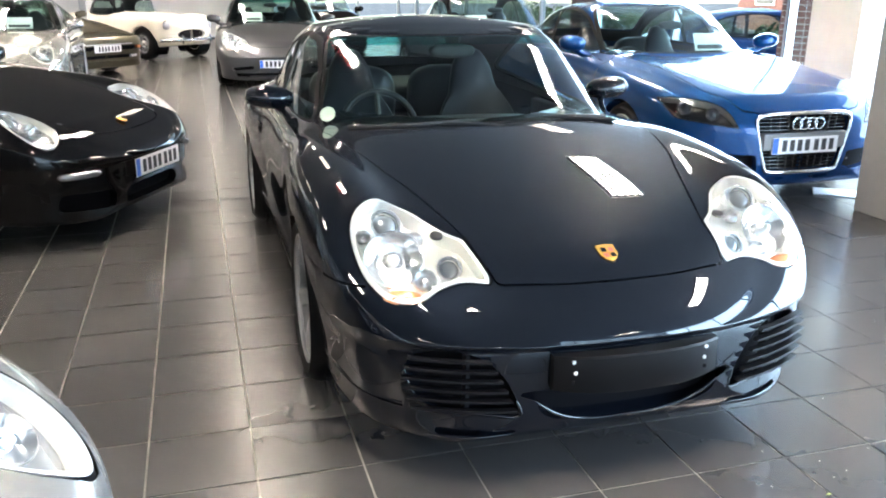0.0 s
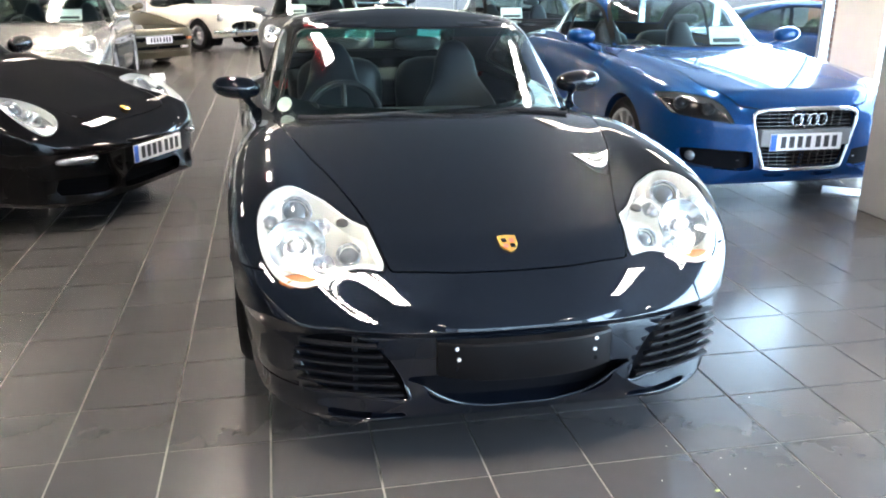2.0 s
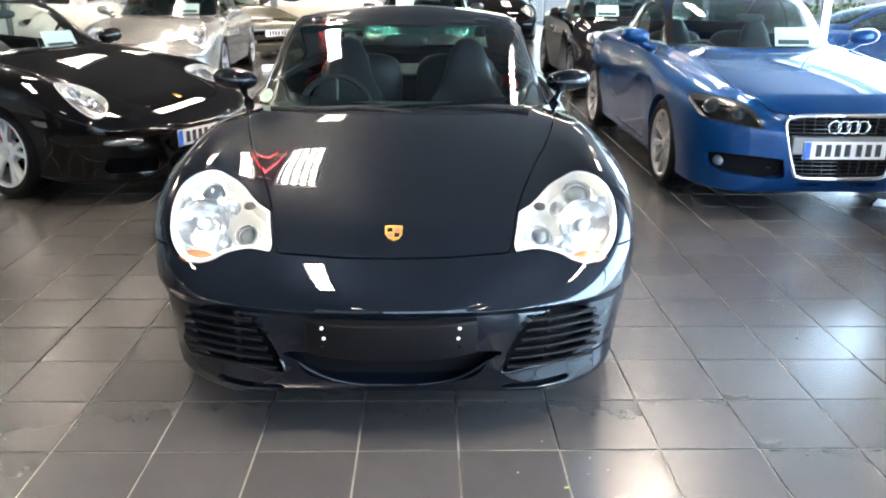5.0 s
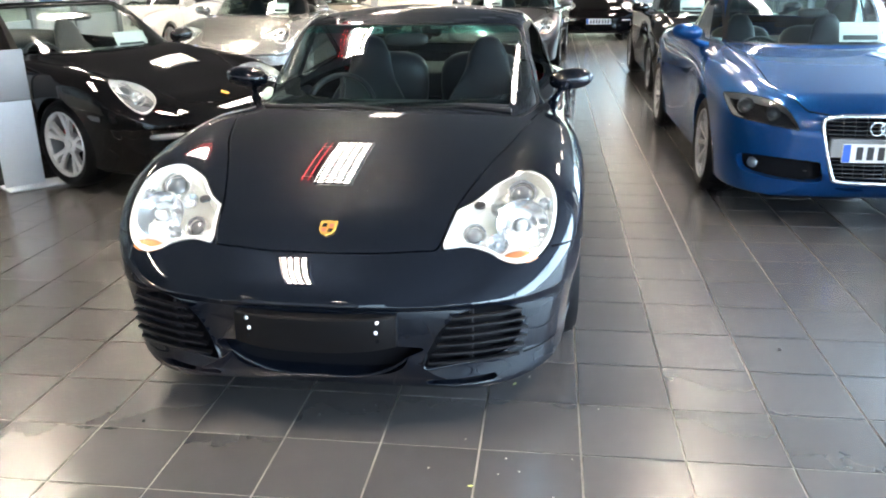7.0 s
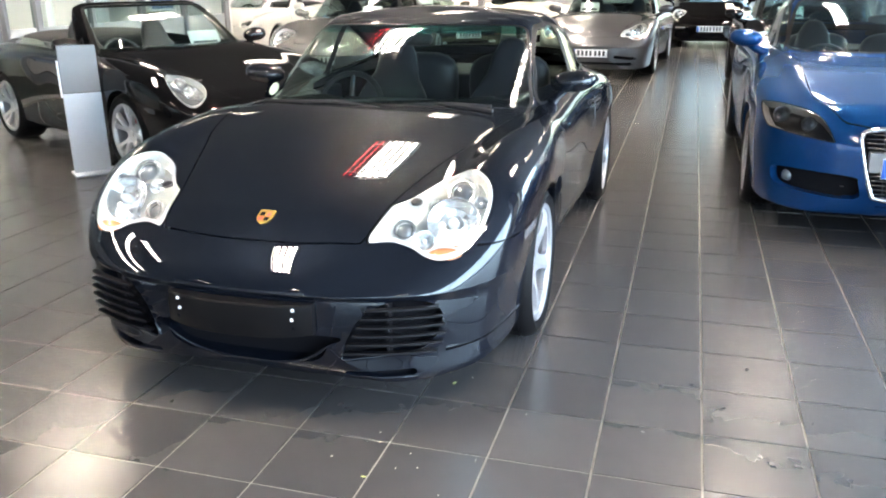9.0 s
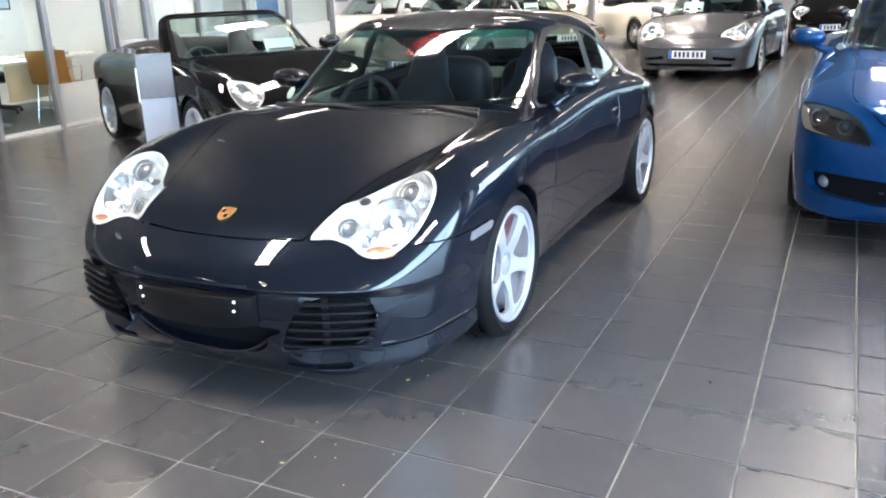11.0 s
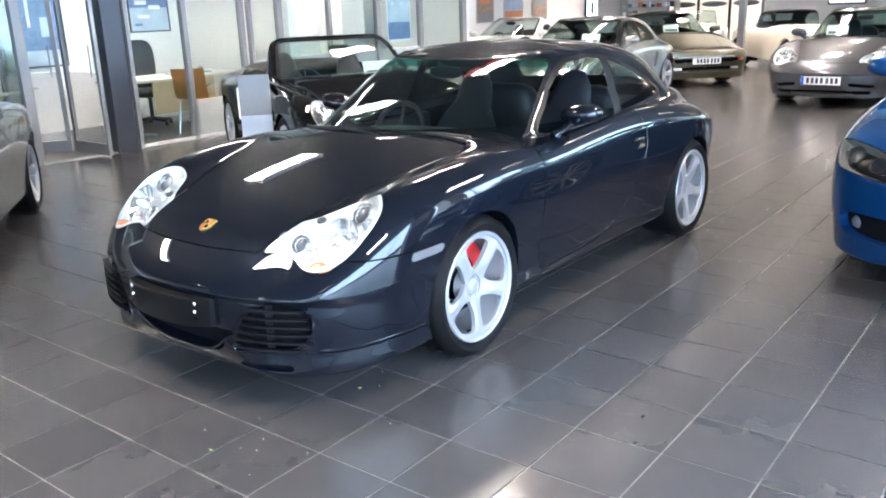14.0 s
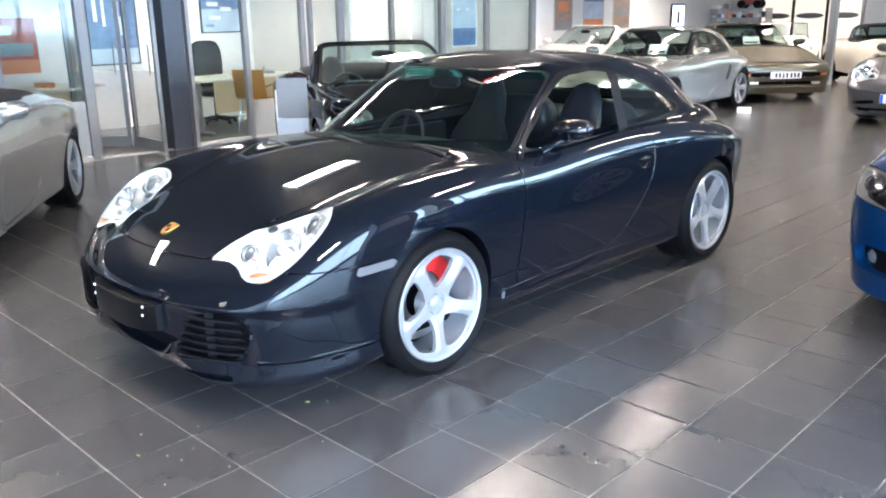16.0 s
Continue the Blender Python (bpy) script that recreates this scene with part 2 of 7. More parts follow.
# ---- materials ----
def material(name, base=(0.5, 0.5, 0.5), rough=0.5, metal=0.0, coat=0.0, grain=0.0, size=60.0, bump=0.0, emit=None, power=0.0, vary=0.0, coat_rough=0.03, ior=1.5, stain=0.0, spec=0.5):
    """A principled surface with grain and stains at two scales in colour, gloss and relief."""
    m = bpy.data.materials.new(name)
    m.use_nodes = True
    nt = m.node_tree
    b = nt.nodes["Principled BSDF"]
    b.inputs["Base Color"].default_value = (*base, 1)
    b.inputs["Roughness"].default_value, b.inputs["Metallic"].default_value = rough, metal
    b.inputs["Coat Weight"].default_value, b.inputs["Coat Roughness"].default_value = coat, coat_rough
    b.inputs["IOR"].default_value, b.inputs["Specular IOR Level"].default_value = ior, spec
    if emit:
        b.inputs["Emission Color"].default_value, b.inputs["Emission Strength"].default_value = (*emit, 1), power
    if grain or bump or vary or stain:
        co = nt.nodes.new("ShaderNodeTexCoord")
        fine, wide = nt.nodes.new("ShaderNodeTexNoise"), nt.nodes.new("ShaderNodeTexNoise")
        fine.inputs["Scale"].default_value, fine.inputs["Detail"].default_value = size, 6
        wide.inputs["Scale"].default_value, wide.inputs["Detail"].default_value = size / 18, 3
        mix = nt.nodes.new("ShaderNodeMath")
        mix.operation = "ADD"
        nt.links.new(fine.outputs[0], mix.inputs[0])
        nt.links.new(wide.outputs[0], mix.inputs[1])
        for t in (fine, wide):
            nt.links.new(co.outputs["Object"], t.inputs["Vector"])
        val = mix.outputs[0]
        if vary:
            info, add = nt.nodes.new("ShaderNodeObjectInfo"), nt.nodes.new("ShaderNodeMath")
            add.operation = "MULTIPLY_ADD"
            add.inputs[1].default_value = vary
            nt.links.new(info.outputs["Random"], add.inputs[0])
            nt.links.new(val, add.inputs[2])
            val = add.outputs[0]
        ramp = nt.nodes.new("ShaderNodeMapRange")
        ramp.inputs["From Min"].default_value, ramp.inputs["From Max"].default_value = 0.5, 1.5
        ramp.inputs["To Min"].default_value, ramp.inputs["To Max"].default_value = 1 - grain, 1 + grain
        nt.links.new(val, ramp.inputs["Value"])
        sc = nt.nodes.new("ShaderNodeVectorMath")
        sc.operation = "SCALE"
        sc.inputs[0].default_value = base
        nt.links.new(ramp.outputs[0], sc.inputs["Scale"])
        nt.links.new(sc.outputs[0], b.inputs["Base Color"])
        if stain:
            rr = nt.nodes.new("ShaderNodeMapRange")
            rr.inputs["From Min"].default_value, rr.inputs["From Max"].default_value = 0.6, 1.4
            rr.inputs["To Min"].default_value, rr.inputs["To Max"].default_value = max(rough - stain, 0.02), rough + stain
            nt.links.new(mix.outputs[0], rr.inputs["Value"])
            nt.links.new(rr.outputs[0], b.inputs["Roughness"])
        if bump:
            bp = nt.nodes.new("ShaderNodeBump")
            bp.inputs["Strength"].default_value, bp.inputs["Distance"].default_value = 1.0, bump
            nt.links.new(fine.outputs[0], bp.inputs["Height"])
            nt.links.new(bp.outputs[0], b.inputs["Normal"])
    return m


def glass(name, tint=(0.9, 0.95, 0.92), gloss=1.0, rough=0.0):
    """Thin clear glass: see-through with a Fresnel sheen."""
    m = bpy.data.materials.new(name)
    m.use_nodes = True
    nt = m.node_tree
    nt.nodes.remove(nt.nodes["Principled BSDF"])
    tr, gl, mx, lw, pw, ma = (nt.nodes.new("ShaderNode" + k) for k in ("BsdfTransparent", "BsdfGlossy", "MixShader", "LayerWeight", "Math", "Math"))
    tr.inputs[0].default_value = (*tint, 1)
    gl.inputs["Roughness"].default_value = rough
    lw.inputs["Blend"].default_value = 0.5
    pw.operation, ma.operation = "POWER", "MULTIPLY_ADD"
    pw.inputs[1].default_value, ma.inputs[1].default_value, ma.inputs[2].default_value = 4.0, 0.9 * gloss, 0.045 * gloss
    nt.links.new(lw.outputs["Facing"], pw.inputs[0])
    nt.links.new(pw.outputs[0], ma.inputs[0])
    nt.links.new(ma.outputs[0], mx.inputs[0])
    nt.links.new(tr.outputs[0], mx.inputs[1])
    nt.links.new(gl.outputs[0], mx.inputs[2])
    nt.links.new(mx.outputs[0], nt.nodes["Material Output"].inputs[0])
    return m


def paint(name, base, flake=0.35, rough=0.28, coat_ior=1.5):
    """Metallic car lacquer under a clear coat."""
    m = material(name, base, rough, flake, 1.0, grain=0.12, size=900.0, coat_rough=0.006, spec=0.0)
    m.node_tree.nodes["Principled BSDF"].inputs["Coat IOR"].default_value = coat_ior
    return m


PAINT_BLACK = paint("midnight_paint", (0.0034, 0.0050, 0.0086), 0.3, 0.36, 1.55)
PAINT_JET = paint("black_paint", (0.003, 0.0028, 0.003), 0.0, 0.3, 1.4)
PAINT_BLUE = paint("blue_paint", (0.0022, 0.030, 0.105), 0.45, 0.36, 1.36)
PAINT_SILVER = paint("silver_paint", (0.38, 0.38, 0.365), 0.8, 0.24)
PAINT_GREY = paint("grey_paint", (0.085, 0.086, 0.092), 0.7, 0.32)
PAINT_OLIVE = paint("bronze_paint", (0.080, 0.073, 0.052), 0.6, 0.34)
PAINT_CREAM = paint("cream_paint", (0.74, 0.70, 0.60), 0.0, 0.3)
PAINT_WHITE = paint("white_paint", (0.78, 0.77, 0.73), 0.0, 0.3)
GAP = material("panel_gap", (0.004, 0.004, 0.005), 0.8, spec=0.05)
RUBBER = material("rubber", (0.0035, 0.0035, 0.004), 0.6, grain=0.3, size=90, bump=0.0006, spec=0.10)
TRIM = material("black_plastic", (0.012, 0.012, 0.013), 0.42, grain=0.25, size=400, bump=0.0002)
PLINTH = material("plinth_black", (0.0035, 0.0035, 0.004), 0.35, grain=0.2, size=300, spec=0.2)
MARKER = material("side_lens", (0.10, 0.10, 0.105), 0.25, 0.1, 0.2, grain=0.1, size=120)
SEAL = material("window_seal", (0.004, 0.004, 0.0045), 0.5, grain=0.2, size=300, spec=0.12)
GLOSSBLACK = material("gloss_black", (0.006, 0.006, 0.007), 0.12)
ALLOY = material("alloy", (0.30, 0.305, 0.315), 0.34, 0.45, 0.3, grain=0.05, size=300)
ALLOY_BRIGHT = material("bright_alloy", (0.62, 0.62, 0.61), 0.30, 0.55, 0.3, grain=0.05, size=300)
ALLOY_DARK = material("inner_alloy", (0.16, 0.165, 0.17), 0.45, 0.7, grain=0.2, size=80)
STEEL = material("brake_steel", (0.35, 0.35, 0.36), 0.35, 1.0, grain=0.15, size=200)
CHROME = material("chrome", (0.80, 0.81, 0.83), 0.06, 1.0)
REFLECTOR = material("lamp_reflector", (0.86, 0.87, 0.88), 0.13, 0.92, grain=0.06, size=60)
LAMPWHITE = material("lamp_housing", (0.80, 0.80, 0.77), 0.22, 0.5, grain=0.06, size=70)
LAMPRIM = material("clear_lens_rim", (0.66, 0.66, 0.63), 0.10, 0.25, 0.8, grain=0.05, size=50)
AMBER = material("amber_lens", (0.42, 0.15, 0.06), 0.2, 0.0, 0.5)
RED = material("red_lens", (0.45, 0.01, 0.01), 0.15, 0.0, 0.5)
CALIPER = material("red_caliper", (0.62, 0.02, 0.02), 0.3, 0.0, 0.5)
LEATHER = material("black_leather", (0.013, 0.014, 0.018), 0.42, grain=0.3, size=260, bump=0.0006)
CARPET = material("dark_carpet", (0.012, 0.012, 0.014), 0.9, grain=0.4, size=500, bump=0.001)
HOODCLOTH = material("hood_cloth", (0.014, 0.014, 0.016), 0.85, grain=0.4, size=700, bump=0.0008)
GLASS_CAR = glass("car_glass", (0.60, 0.70, 0.67))
GLASS_REAR = glass("green_rear_glass", (0.55, 0.70, 0.64))
GLASS_DARK = glass("tinted_glass", (0.45, 0.52, 0.50))
GLASS_SMOKE = glass("smoked_lens", (0.42, 0.42, 0.42), 0.7)
GLASS_TOP = glass("green_band_glass", (0.10, 0.42, 0.40))
GLASS_LAMP = glass("lamp_glass", (0.95, 0.97, 0.97), 0.8)
GLASS_ROOM = glass("partition_glass", (0.86, 0.91, 0.90), 0.6)
def frosted(name, share, tint):
    """Etched glass: part clear, part milky."""
    m = bpy.data.materials.new(name)
    m.use_nodes = True
    nt = m.node_tree
    b = nt.nodes["Principled BSDF"]
    b.inputs["Base Color"].default_value, b.inputs["Roughness"].default_value = (*tint, 1), 0.35
    tr, mx = nt.nodes.new("ShaderNodeBsdfTransparent"), nt.nodes.new("ShaderNodeMixShader")
    mx.inputs[0].default_value = share
    nt.links.new(tr.outputs[0], mx.inputs[1])
    nt.links.new(b.outputs[0], mx.inputs[2])
    nt.links.new(mx.outputs[0], nt.nodes["Material Output"].inputs[0])
    return m


DOORFROST = frosted("etched_door_glass", 0.25, (0.46, 0.53, 0.50))
GLASS_FROST = frosted("frosted_glass", 0.40, (0.58, 0.61, 0.60))
WHITE = material("white_card", (0.80, 0.80, 0.78), 0.6, grain=0.04, size=40)
INK = material("print_ink", (0.03, 0.03, 0.035), 0.6)
PLATEBLUE = material("plate_blue", (0.02, 0.12, 0.55), 0.4)
PLATEWHITE = material("plate_white", (0.82, 0.82, 0.82), 0.35, grain=0.03, size=90)
LAMPDARK = material("dark_bowl", (0.03, 0.03, 0.033), 0.25, 0.3)
GOLD = material("gold_enamel", (0.72, 0.42, 0.10), 0.25, 0.6, 0.4)
ENAMEL_RED = material("red_enamel", (0.45, 0.04, 0.03), 0.3, 0.0, 0.6)
STICKER = material("paper_disc", (0.55, 0.66, 0.50), 0.6, grain=0.05, size=50)
SLAT = material("intake_black", (0.005, 0.005, 0.006), 0.45, grain=0.2, size=200, spec=0.2)
LAMPGREY = material("grey_bowl", (0.30, 0.31, 0.33), 0.25, 0.7, grain=0.2, size=60)
SLATE = material("slate_roof", (0.09, 0.08, 0.085), 0.8, grain=0.25, size=12)

# ---- car bodies: the nose points to -y, the origin lies on the floor under the front axle ----
def shell(c, rows=130, cols=46):
    """The lower body as one smooth sheet, from the design lines in c."""
    a = np.linspace(0, 1, rows)
    yn, yt = c["nose"], c["tail"]
    y = yn + (yt - yn) * (a - 0.155 * np.sin(2 * np.pi * a) / 1.0)
    qx, qz, qb = (np.clip((y - yn) / k, 0, 1) for k in c["nose_cap"])
    tx, tz, tb = (np.clip((yt - y) / k, 0, 1) for k in c["tail_cap"])
    cap = lambda q, n: np.maximum(1 - (1 - q) ** n, 0) ** (1 / n)
    w = c["width"](y) * cap(qx, c.get("nose_n", 2.7)) * cap(tx, 2.7)
    zc = np.where(y < 1, c["nose_z"], c["tail_z"])
    fz = cap(qz, c.get("nose_zn", 2.0)) * cap(tz, 2.0)
    top, crest = zc + (c["top"](y) - zc) * fz, zc + (c["crest_z"](y) - zc) * fz
    low = zc + (c["low"](y) - zc) * cap(qb, 2.2) * cap(tb, 2.2)
    cx = c["crest_x"](y) * w / c["width"](y)
    vx, vd = cx * c["valley"], c["dip"](y) * fz
    mid = low + (crest - low) * c.get("waist", 0.48)
    sh = c.get("shoulder", 0.985)
    tuck = c.get("tuck", 0.965)
    ctrl = [(0 * w, low), (0.7 * w, low), (tuck * w - 0.012 * fz, low), (tuck * w, low + 0.02 * fz), (tuck * w + 0.25 * (1 - tuck) * w, low + 0.4 * (mid - low)), (w * 1.004, mid), (w * 1.002, mid + 0.55 * (crest - mid)),
            (w * sh, crest - 0.055 * fz), (0.5 * (w * sh + cx), crest + 0.004 * fz), (cx, crest + 0.012 * fz), (0.5 * (cx + vx), 0.5 * (crest + top) - 0.5 * vd + 0.004 * fz), (vx, top - vd), (0.55 * vx, top + 0.002 * fz), (0 * w, top)]
    b = bspline(len(ctrl), cols)
    px, pz = (np.array([k[i] for k in ctrl]) for i in (0, 1))
    half = np.stack([b @ px, np.broadcast_to(y, (cols, rows)), b @ pz], -1).transpose(1, 0, 2)
    full = np.concatenate([half, (half * np.array([-1, 1, 1]))[:, -2::-1]], 1)
    if "shelf" in c:
        # the bumper's lower half steps back under a crease and out again at the splitter
        z, yy = full[..., 2], full[..., 1]
        zc_, depth, foot = c["shelf"]
        ease = lambda t: np.clip(t, 0, 1) ** 2 * (3 - 2 * np.clip(t, 0, 1))
        d = depth * (1 - ease((z - zc_ + 0.022) / 0.022)) * (0.6 + 0.4 * ease((z - foot + 0.085) / 0.10)) * ease((-0.34 - yy) / 0.25)
        lean = ease((-0.45 - yy) / 0.35)
        full[..., 1] += d * lean
        full[..., 0] -= np.sign(full[..., 0]) * d * (1 - lean) * 0.8
    sh_ = grid(full[:, ::-1])
    k = full.shape[1]
    sh_ = Sheet(sh_.v, [tuple(i - k + 1 if i % k == k - 1 else i for i in f) for f in sh_.f], sh_.q, sh_.n)
    sh_.n[np.abs(sh_.v[:, 0]) < 1e-6, 0] = 0
    sh_.n /= np.maximum(np.linalg.norm(sh_.n, axis=1), 1e-12)[:, None]
    return sh_


def cabin(c, rings=26, steps=96):
    """The upper body: rings from the belt to the roof's edge and on to its crown. q holds the sideways share and the height."""
    h = np.concatenate([np.linspace(-0.12, 1, rings), np.full(12, 1.0)])
    k = np.concatenate([np.ones(rings), np.cos(np.linspace(0, np.pi / 2, 13)[1:])])
    out, q = [], []
    for hi, ki in zip(h, k):
        w, yf, yr = c["w"](hi), c["front"](hi), c["rear"](hi)
        ym = c["mid"]
        n1, n2 = c["n_front"], c["n_rear"]
        th = np.linspace(0, np.pi, 2000)
        n = np.where(th < np.pi / 2, n1, n2)
        co, si = np.abs(np.cos(th)), np.sin(th)
        x = w * np.maximum(si, 0) ** (2 / n)
        y = np.where(th < np.pi / 2, ym - (ym - yf) * co ** (2 / n), ym + (yr - ym) * co ** (2 / n))
        d = np.concatenate([[0], np.cumsum(np.hypot(np.diff(x), np.diff(y)))])
        t = np.linspace(0, d[-1], steps)
        x, y = np.interp(t, d, x), np.interp(t, d, y)
        s = np.clip((y - yf) / (ym - yf), 0, 1), np.clip((yr - y) / (yr - ym), 0, 1)
        zs = c["z_side"](hi)
        z = np.where(y < ym, zs + (c["z_front"](hi) - zs) * (1 - s[0] ** 1.2) ** 1.0, zs + (c["z_rear"](hi) - zs) * (1 - s[1] ** 1.2))
        xs = x / w
        if ki < 1:
            yc = c["crown_y"]
            x, y = x * ki, yc + (y - yc) * ki
            z = z * ki ** 2 + c["crown"] * (1 - ki ** 2) if ki > 0 else np.full(steps, c["crown"])
        p = np.stack([x, y, z], -1)
        out.append(np.concatenate([p, (p * np.array([-1, 1, 1]))[-2::-1]]))
        qq = np.stack([xs, np.full(steps, hi + (1 - ki))], -1)
        q.append(np.concatenate([qq, qq[-2::-1]]))
    return grid(np.array(out)[:, ::-1], np.array(q)[:, ::-1])


def pierced_face(rr, dish, face, spokes, phase):
    """A cast wheel face with one teardrop hole between two broad, creased spokes; one piece a spoke."""
    R = rr - 0.010
    r, th = np.meshgrid(np.linspace(0.05, R, 30), np.linspace(0, 2 * np.pi, 241), indexing="ij")
    t = r / R
    step = 2 * np.pi / spokes
    off = (th - radians(phase) + step / 2) % step - step / 2
    ridge = np.abs(off * r + 0.012)
    h = dish - face * (1 - t) ** 1.5 + 0.013 * np.maximum(0, 1 - ridge / 0.042) * np.clip((t - 0.25) * 4, 0, 1) * np.clip((1 - t) * 6, 0, 1)
    q = np.stack([t, (off + step) % step - step / 2], -1)
    p = np.stack([h, r * np.cos(th), r * np.sin(th)], -1)
    k = p.shape[1]
    quads = [(i * k + j, i * k + j + 1, (i + 1) * k + j + 1, (i + 1) * k + j) for i in range(p.shape[0] - 1) for j in range(k - 1)]
    face_ = Sheet(p.reshape(-1, 3), quads, q.reshape(-1, 2))
    ang = np.arctan2(face_.v[:, 2], face_.v[:, 1])
    gap_at = np.abs((ang - radians(phase)) % step - step / 2)
    wide = np.interp(face_.q[:, 0], (0.29, 0.34, 0.41, 0.52, 0.64, 0.75, 0.83, 0.865, 0.89, 0.91, 0.94), (-0.03, 0.045, 0.120, 0.205, 0.280, 0.340, 0.365, 0.345, 0.26, 0.10, -0.10))
    _, face_ = face_.cut((gap_at * face_.q[:, 0] - wide) * R)
    out = []
    for n in range(spokes):
        own = []
        for f in face_.f:
            m = face_.v[list(f)].mean(0)
            a = (math.atan2(m[2], m[1]) - radians(phase) + step / 2) % (2 * np.pi)
            if int(a / step) == n:
                own.append(f)
        sp = Sheet.packed(face_.v, face_.n, face_.q, own)
        edge = sp.rim(0.020, (-1, 0, 0))
        out.append(Sheet(np.vstack([sp.v, edge.v]), sp.f + [tuple(i + len(sp.v) for i in f) for f in edge.f], None, np.vstack([sp.n, edge.n])))
    return out


def tyre_and_rim(car, name, x, y, r, width, rim_r, style, mats, caliper=None, detail=1.0, pierced=False):
    """One wheel: tyre, rim with spokes, hub cap, brake disc; its face looks to the side of x."""
    side = 1 if x > 0 else -1
    m = pose(x, y, r, 0, 0, 0 if side > 0 else 180)
    wheel = hang(name, None, car, "", m)
    n = int(56 * detail)
    hw = width / 2
    prof = [(rim_r - 0.012, hw - 0.015), (rim_r + 0.004, hw - 0.004), (rim_r + 0.02, hw + 0.006), (0.5 * (rim_r + r), hw + 0.010), (r - 0.028, hw + 0.002), (r - 0.010, hw - 0.012), (r - 0.001, hw - 0.035)]
    groove = []
    for g in ((0.5, 0.32, -0.05, -0.35) if detail >= 1 else ()):
        c = g * hw
        groove += [(r, c + 0.009), (r - 0.007, c + 0.005), (r - 0.007, c - 0.005), (r, c - 0.009)]
    prof = prof + groove + [(a, -b) for a, b in prof[::-1]]
    part("tyre", lathe(prof, n), RUBBER, wheel, "black road tyre", smooth=35)
    rr = rim_r
    barrel = [(rr - 0.010, hw - 0.016), (rr + 0.001, hw - 0.006), (rr - 0.004, hw + 0.002), (rr - 0.016, hw - 0.004), (rr - 0.024, hw - 0.028), (rr - 0.034, -hw * 0.2), (rr - 0.028, -hw + 0.01), (rr - 0.010, -hw + 0.01)]
    part("rim", lathe(barrel[:5], n), mats[0], wheel, smooth=40)
    part("rim_barrel", lathe(barrel[4:], n), mats[1], wheel, smooth=40)
    disc = [(0.08, -0.03), (rr * 0.74, -0.03), (rr * 0.74, -0.052), (0.08, -0.052)]
    part("brake_disc", lathe(disc, n // 2), STEEL, wheel, smooth=30)
    part("wheel_back", lathe([(0.0, -0.075), (rr - 0.03, -0.075)], n // 2), GAP, wheel)
    if caliper is not None:
        bm = bmesh.new()
        vs = []
        for k in range(9):
            a = radians(caliper - 44 + 88 * k / 8)
            for rad, h in ((rr * 0.52, -0.012), (rr * 0.83, -0.012), (rr * 0.83, -0.070), (rr * 0.52, -0.070)):
                vs.append(bm.verts.new((h, rad * math.cos(a) * 1.0, rad * math.sin(a))))
        for k in range(8):
            for j in range(4):
                bm.faces.new((vs[4 * k + j], vs[4 * k + (j + 1) % 4], vs[4 * k + 4 + (j + 1) % 4], vs[4 * k + 4 + j]))
        bm.faces.new(vs[:4]), bm.faces.new(vs[-4:])
        bmesh.ops.recalc_face_normals(bm, faces=bm.faces)
        part("brake_caliper", bm, CALIPER, wheel, "red brake caliper", smooth=30)
    spokes, root, tip, face, twist, split, phase = style
    dish = hw - 0.014
    if pierced:
        for sp in pierced_face(rr, dish, face, spokes, phase):
            hang("spoke", fill_mesh("spoke", sp.v, sp.f, mats[0], sp.n), wheel)
        spokes = 0
    for k, fork in [(k, f) for k in range(spokes) for f in ((-split, split) if split else (0,))]:
        bm = bmesh.new()
        steps = 9
        rings = []
        for i in range(steps):
            t = i / (steps - 1)
            rad = 0.045 + (rr - 0.016 - 0.045) * t
            half = root + (tip - root) * t + 0.016 * max(0, 1 - t * 5) + 0.020 * max(0, t * 4 - 3) ** 1.5
            ang = 2 * math.pi * k / spokes + radians(phase) + twist * t + fork * min(1.0, 0.35 + t)
            xx = dish - face * (1 - t) ** 1.6
            u, v = Vector((0, math.cos(ang), math.sin(ang))), Vector((0, -math.sin(ang), math.cos(ang)))
            p = u * rad
            rings.append([bm.verts.new(p + v * s * half + Vector((xx + dx, 0, 0))) for s, dx in ((-1, -0.030), (-1, -0.007), (-0.72, 0), (0.72, 0), (1, -0.007), (1, -0.030))])
        for a, b in zip(rings, rings[1:]):
            for j in range(6):
                bm.faces.new((a[j], a[(j + 1) % 6], b[(j + 1) % 6], b[j]))
        bm.faces.new(rings[0]), bm.faces.new(rings[-1])
        bmesh.ops.recalc_face_normals(bm, faces=bm.faces)
        part("spoke", bm, mats[0], wheel, smooth=32)
    f = dish - face
    part("hub", lathe([(0.0, f + 0.004), (0.066, f + 0.003), (0.076, f - 0.006), (0.078, f - 0.045)], 30), mats[0], wheel, smooth=30)
    part("hub_cap", lathe([(0.0, f + 0.014), (0.020, f + 0.013), (0.029, f + 0.009), (0.031, f + 0.002)], 22), mats[0], wheel, smooth=40)
    if detail >= 1:
        for k in range(5):
            a = 2 * math.pi * (k + 0.5) / 5 + radians(phase)
            bm = lathe([(0.0, f + 0.001), (0.008, f + 0.002), (0.0125, f + 0.0052), (0.0145, f + 0.0045)], 14)
            bmesh.ops.translate(bm, vec=(0, 0.052 * math.cos(a), 0.052 * math.sin(a)), verts=bm.verts)
            part("wheel_bolt", bm, ALLOY_DARK, wheel, smooth=40)
    return wheel


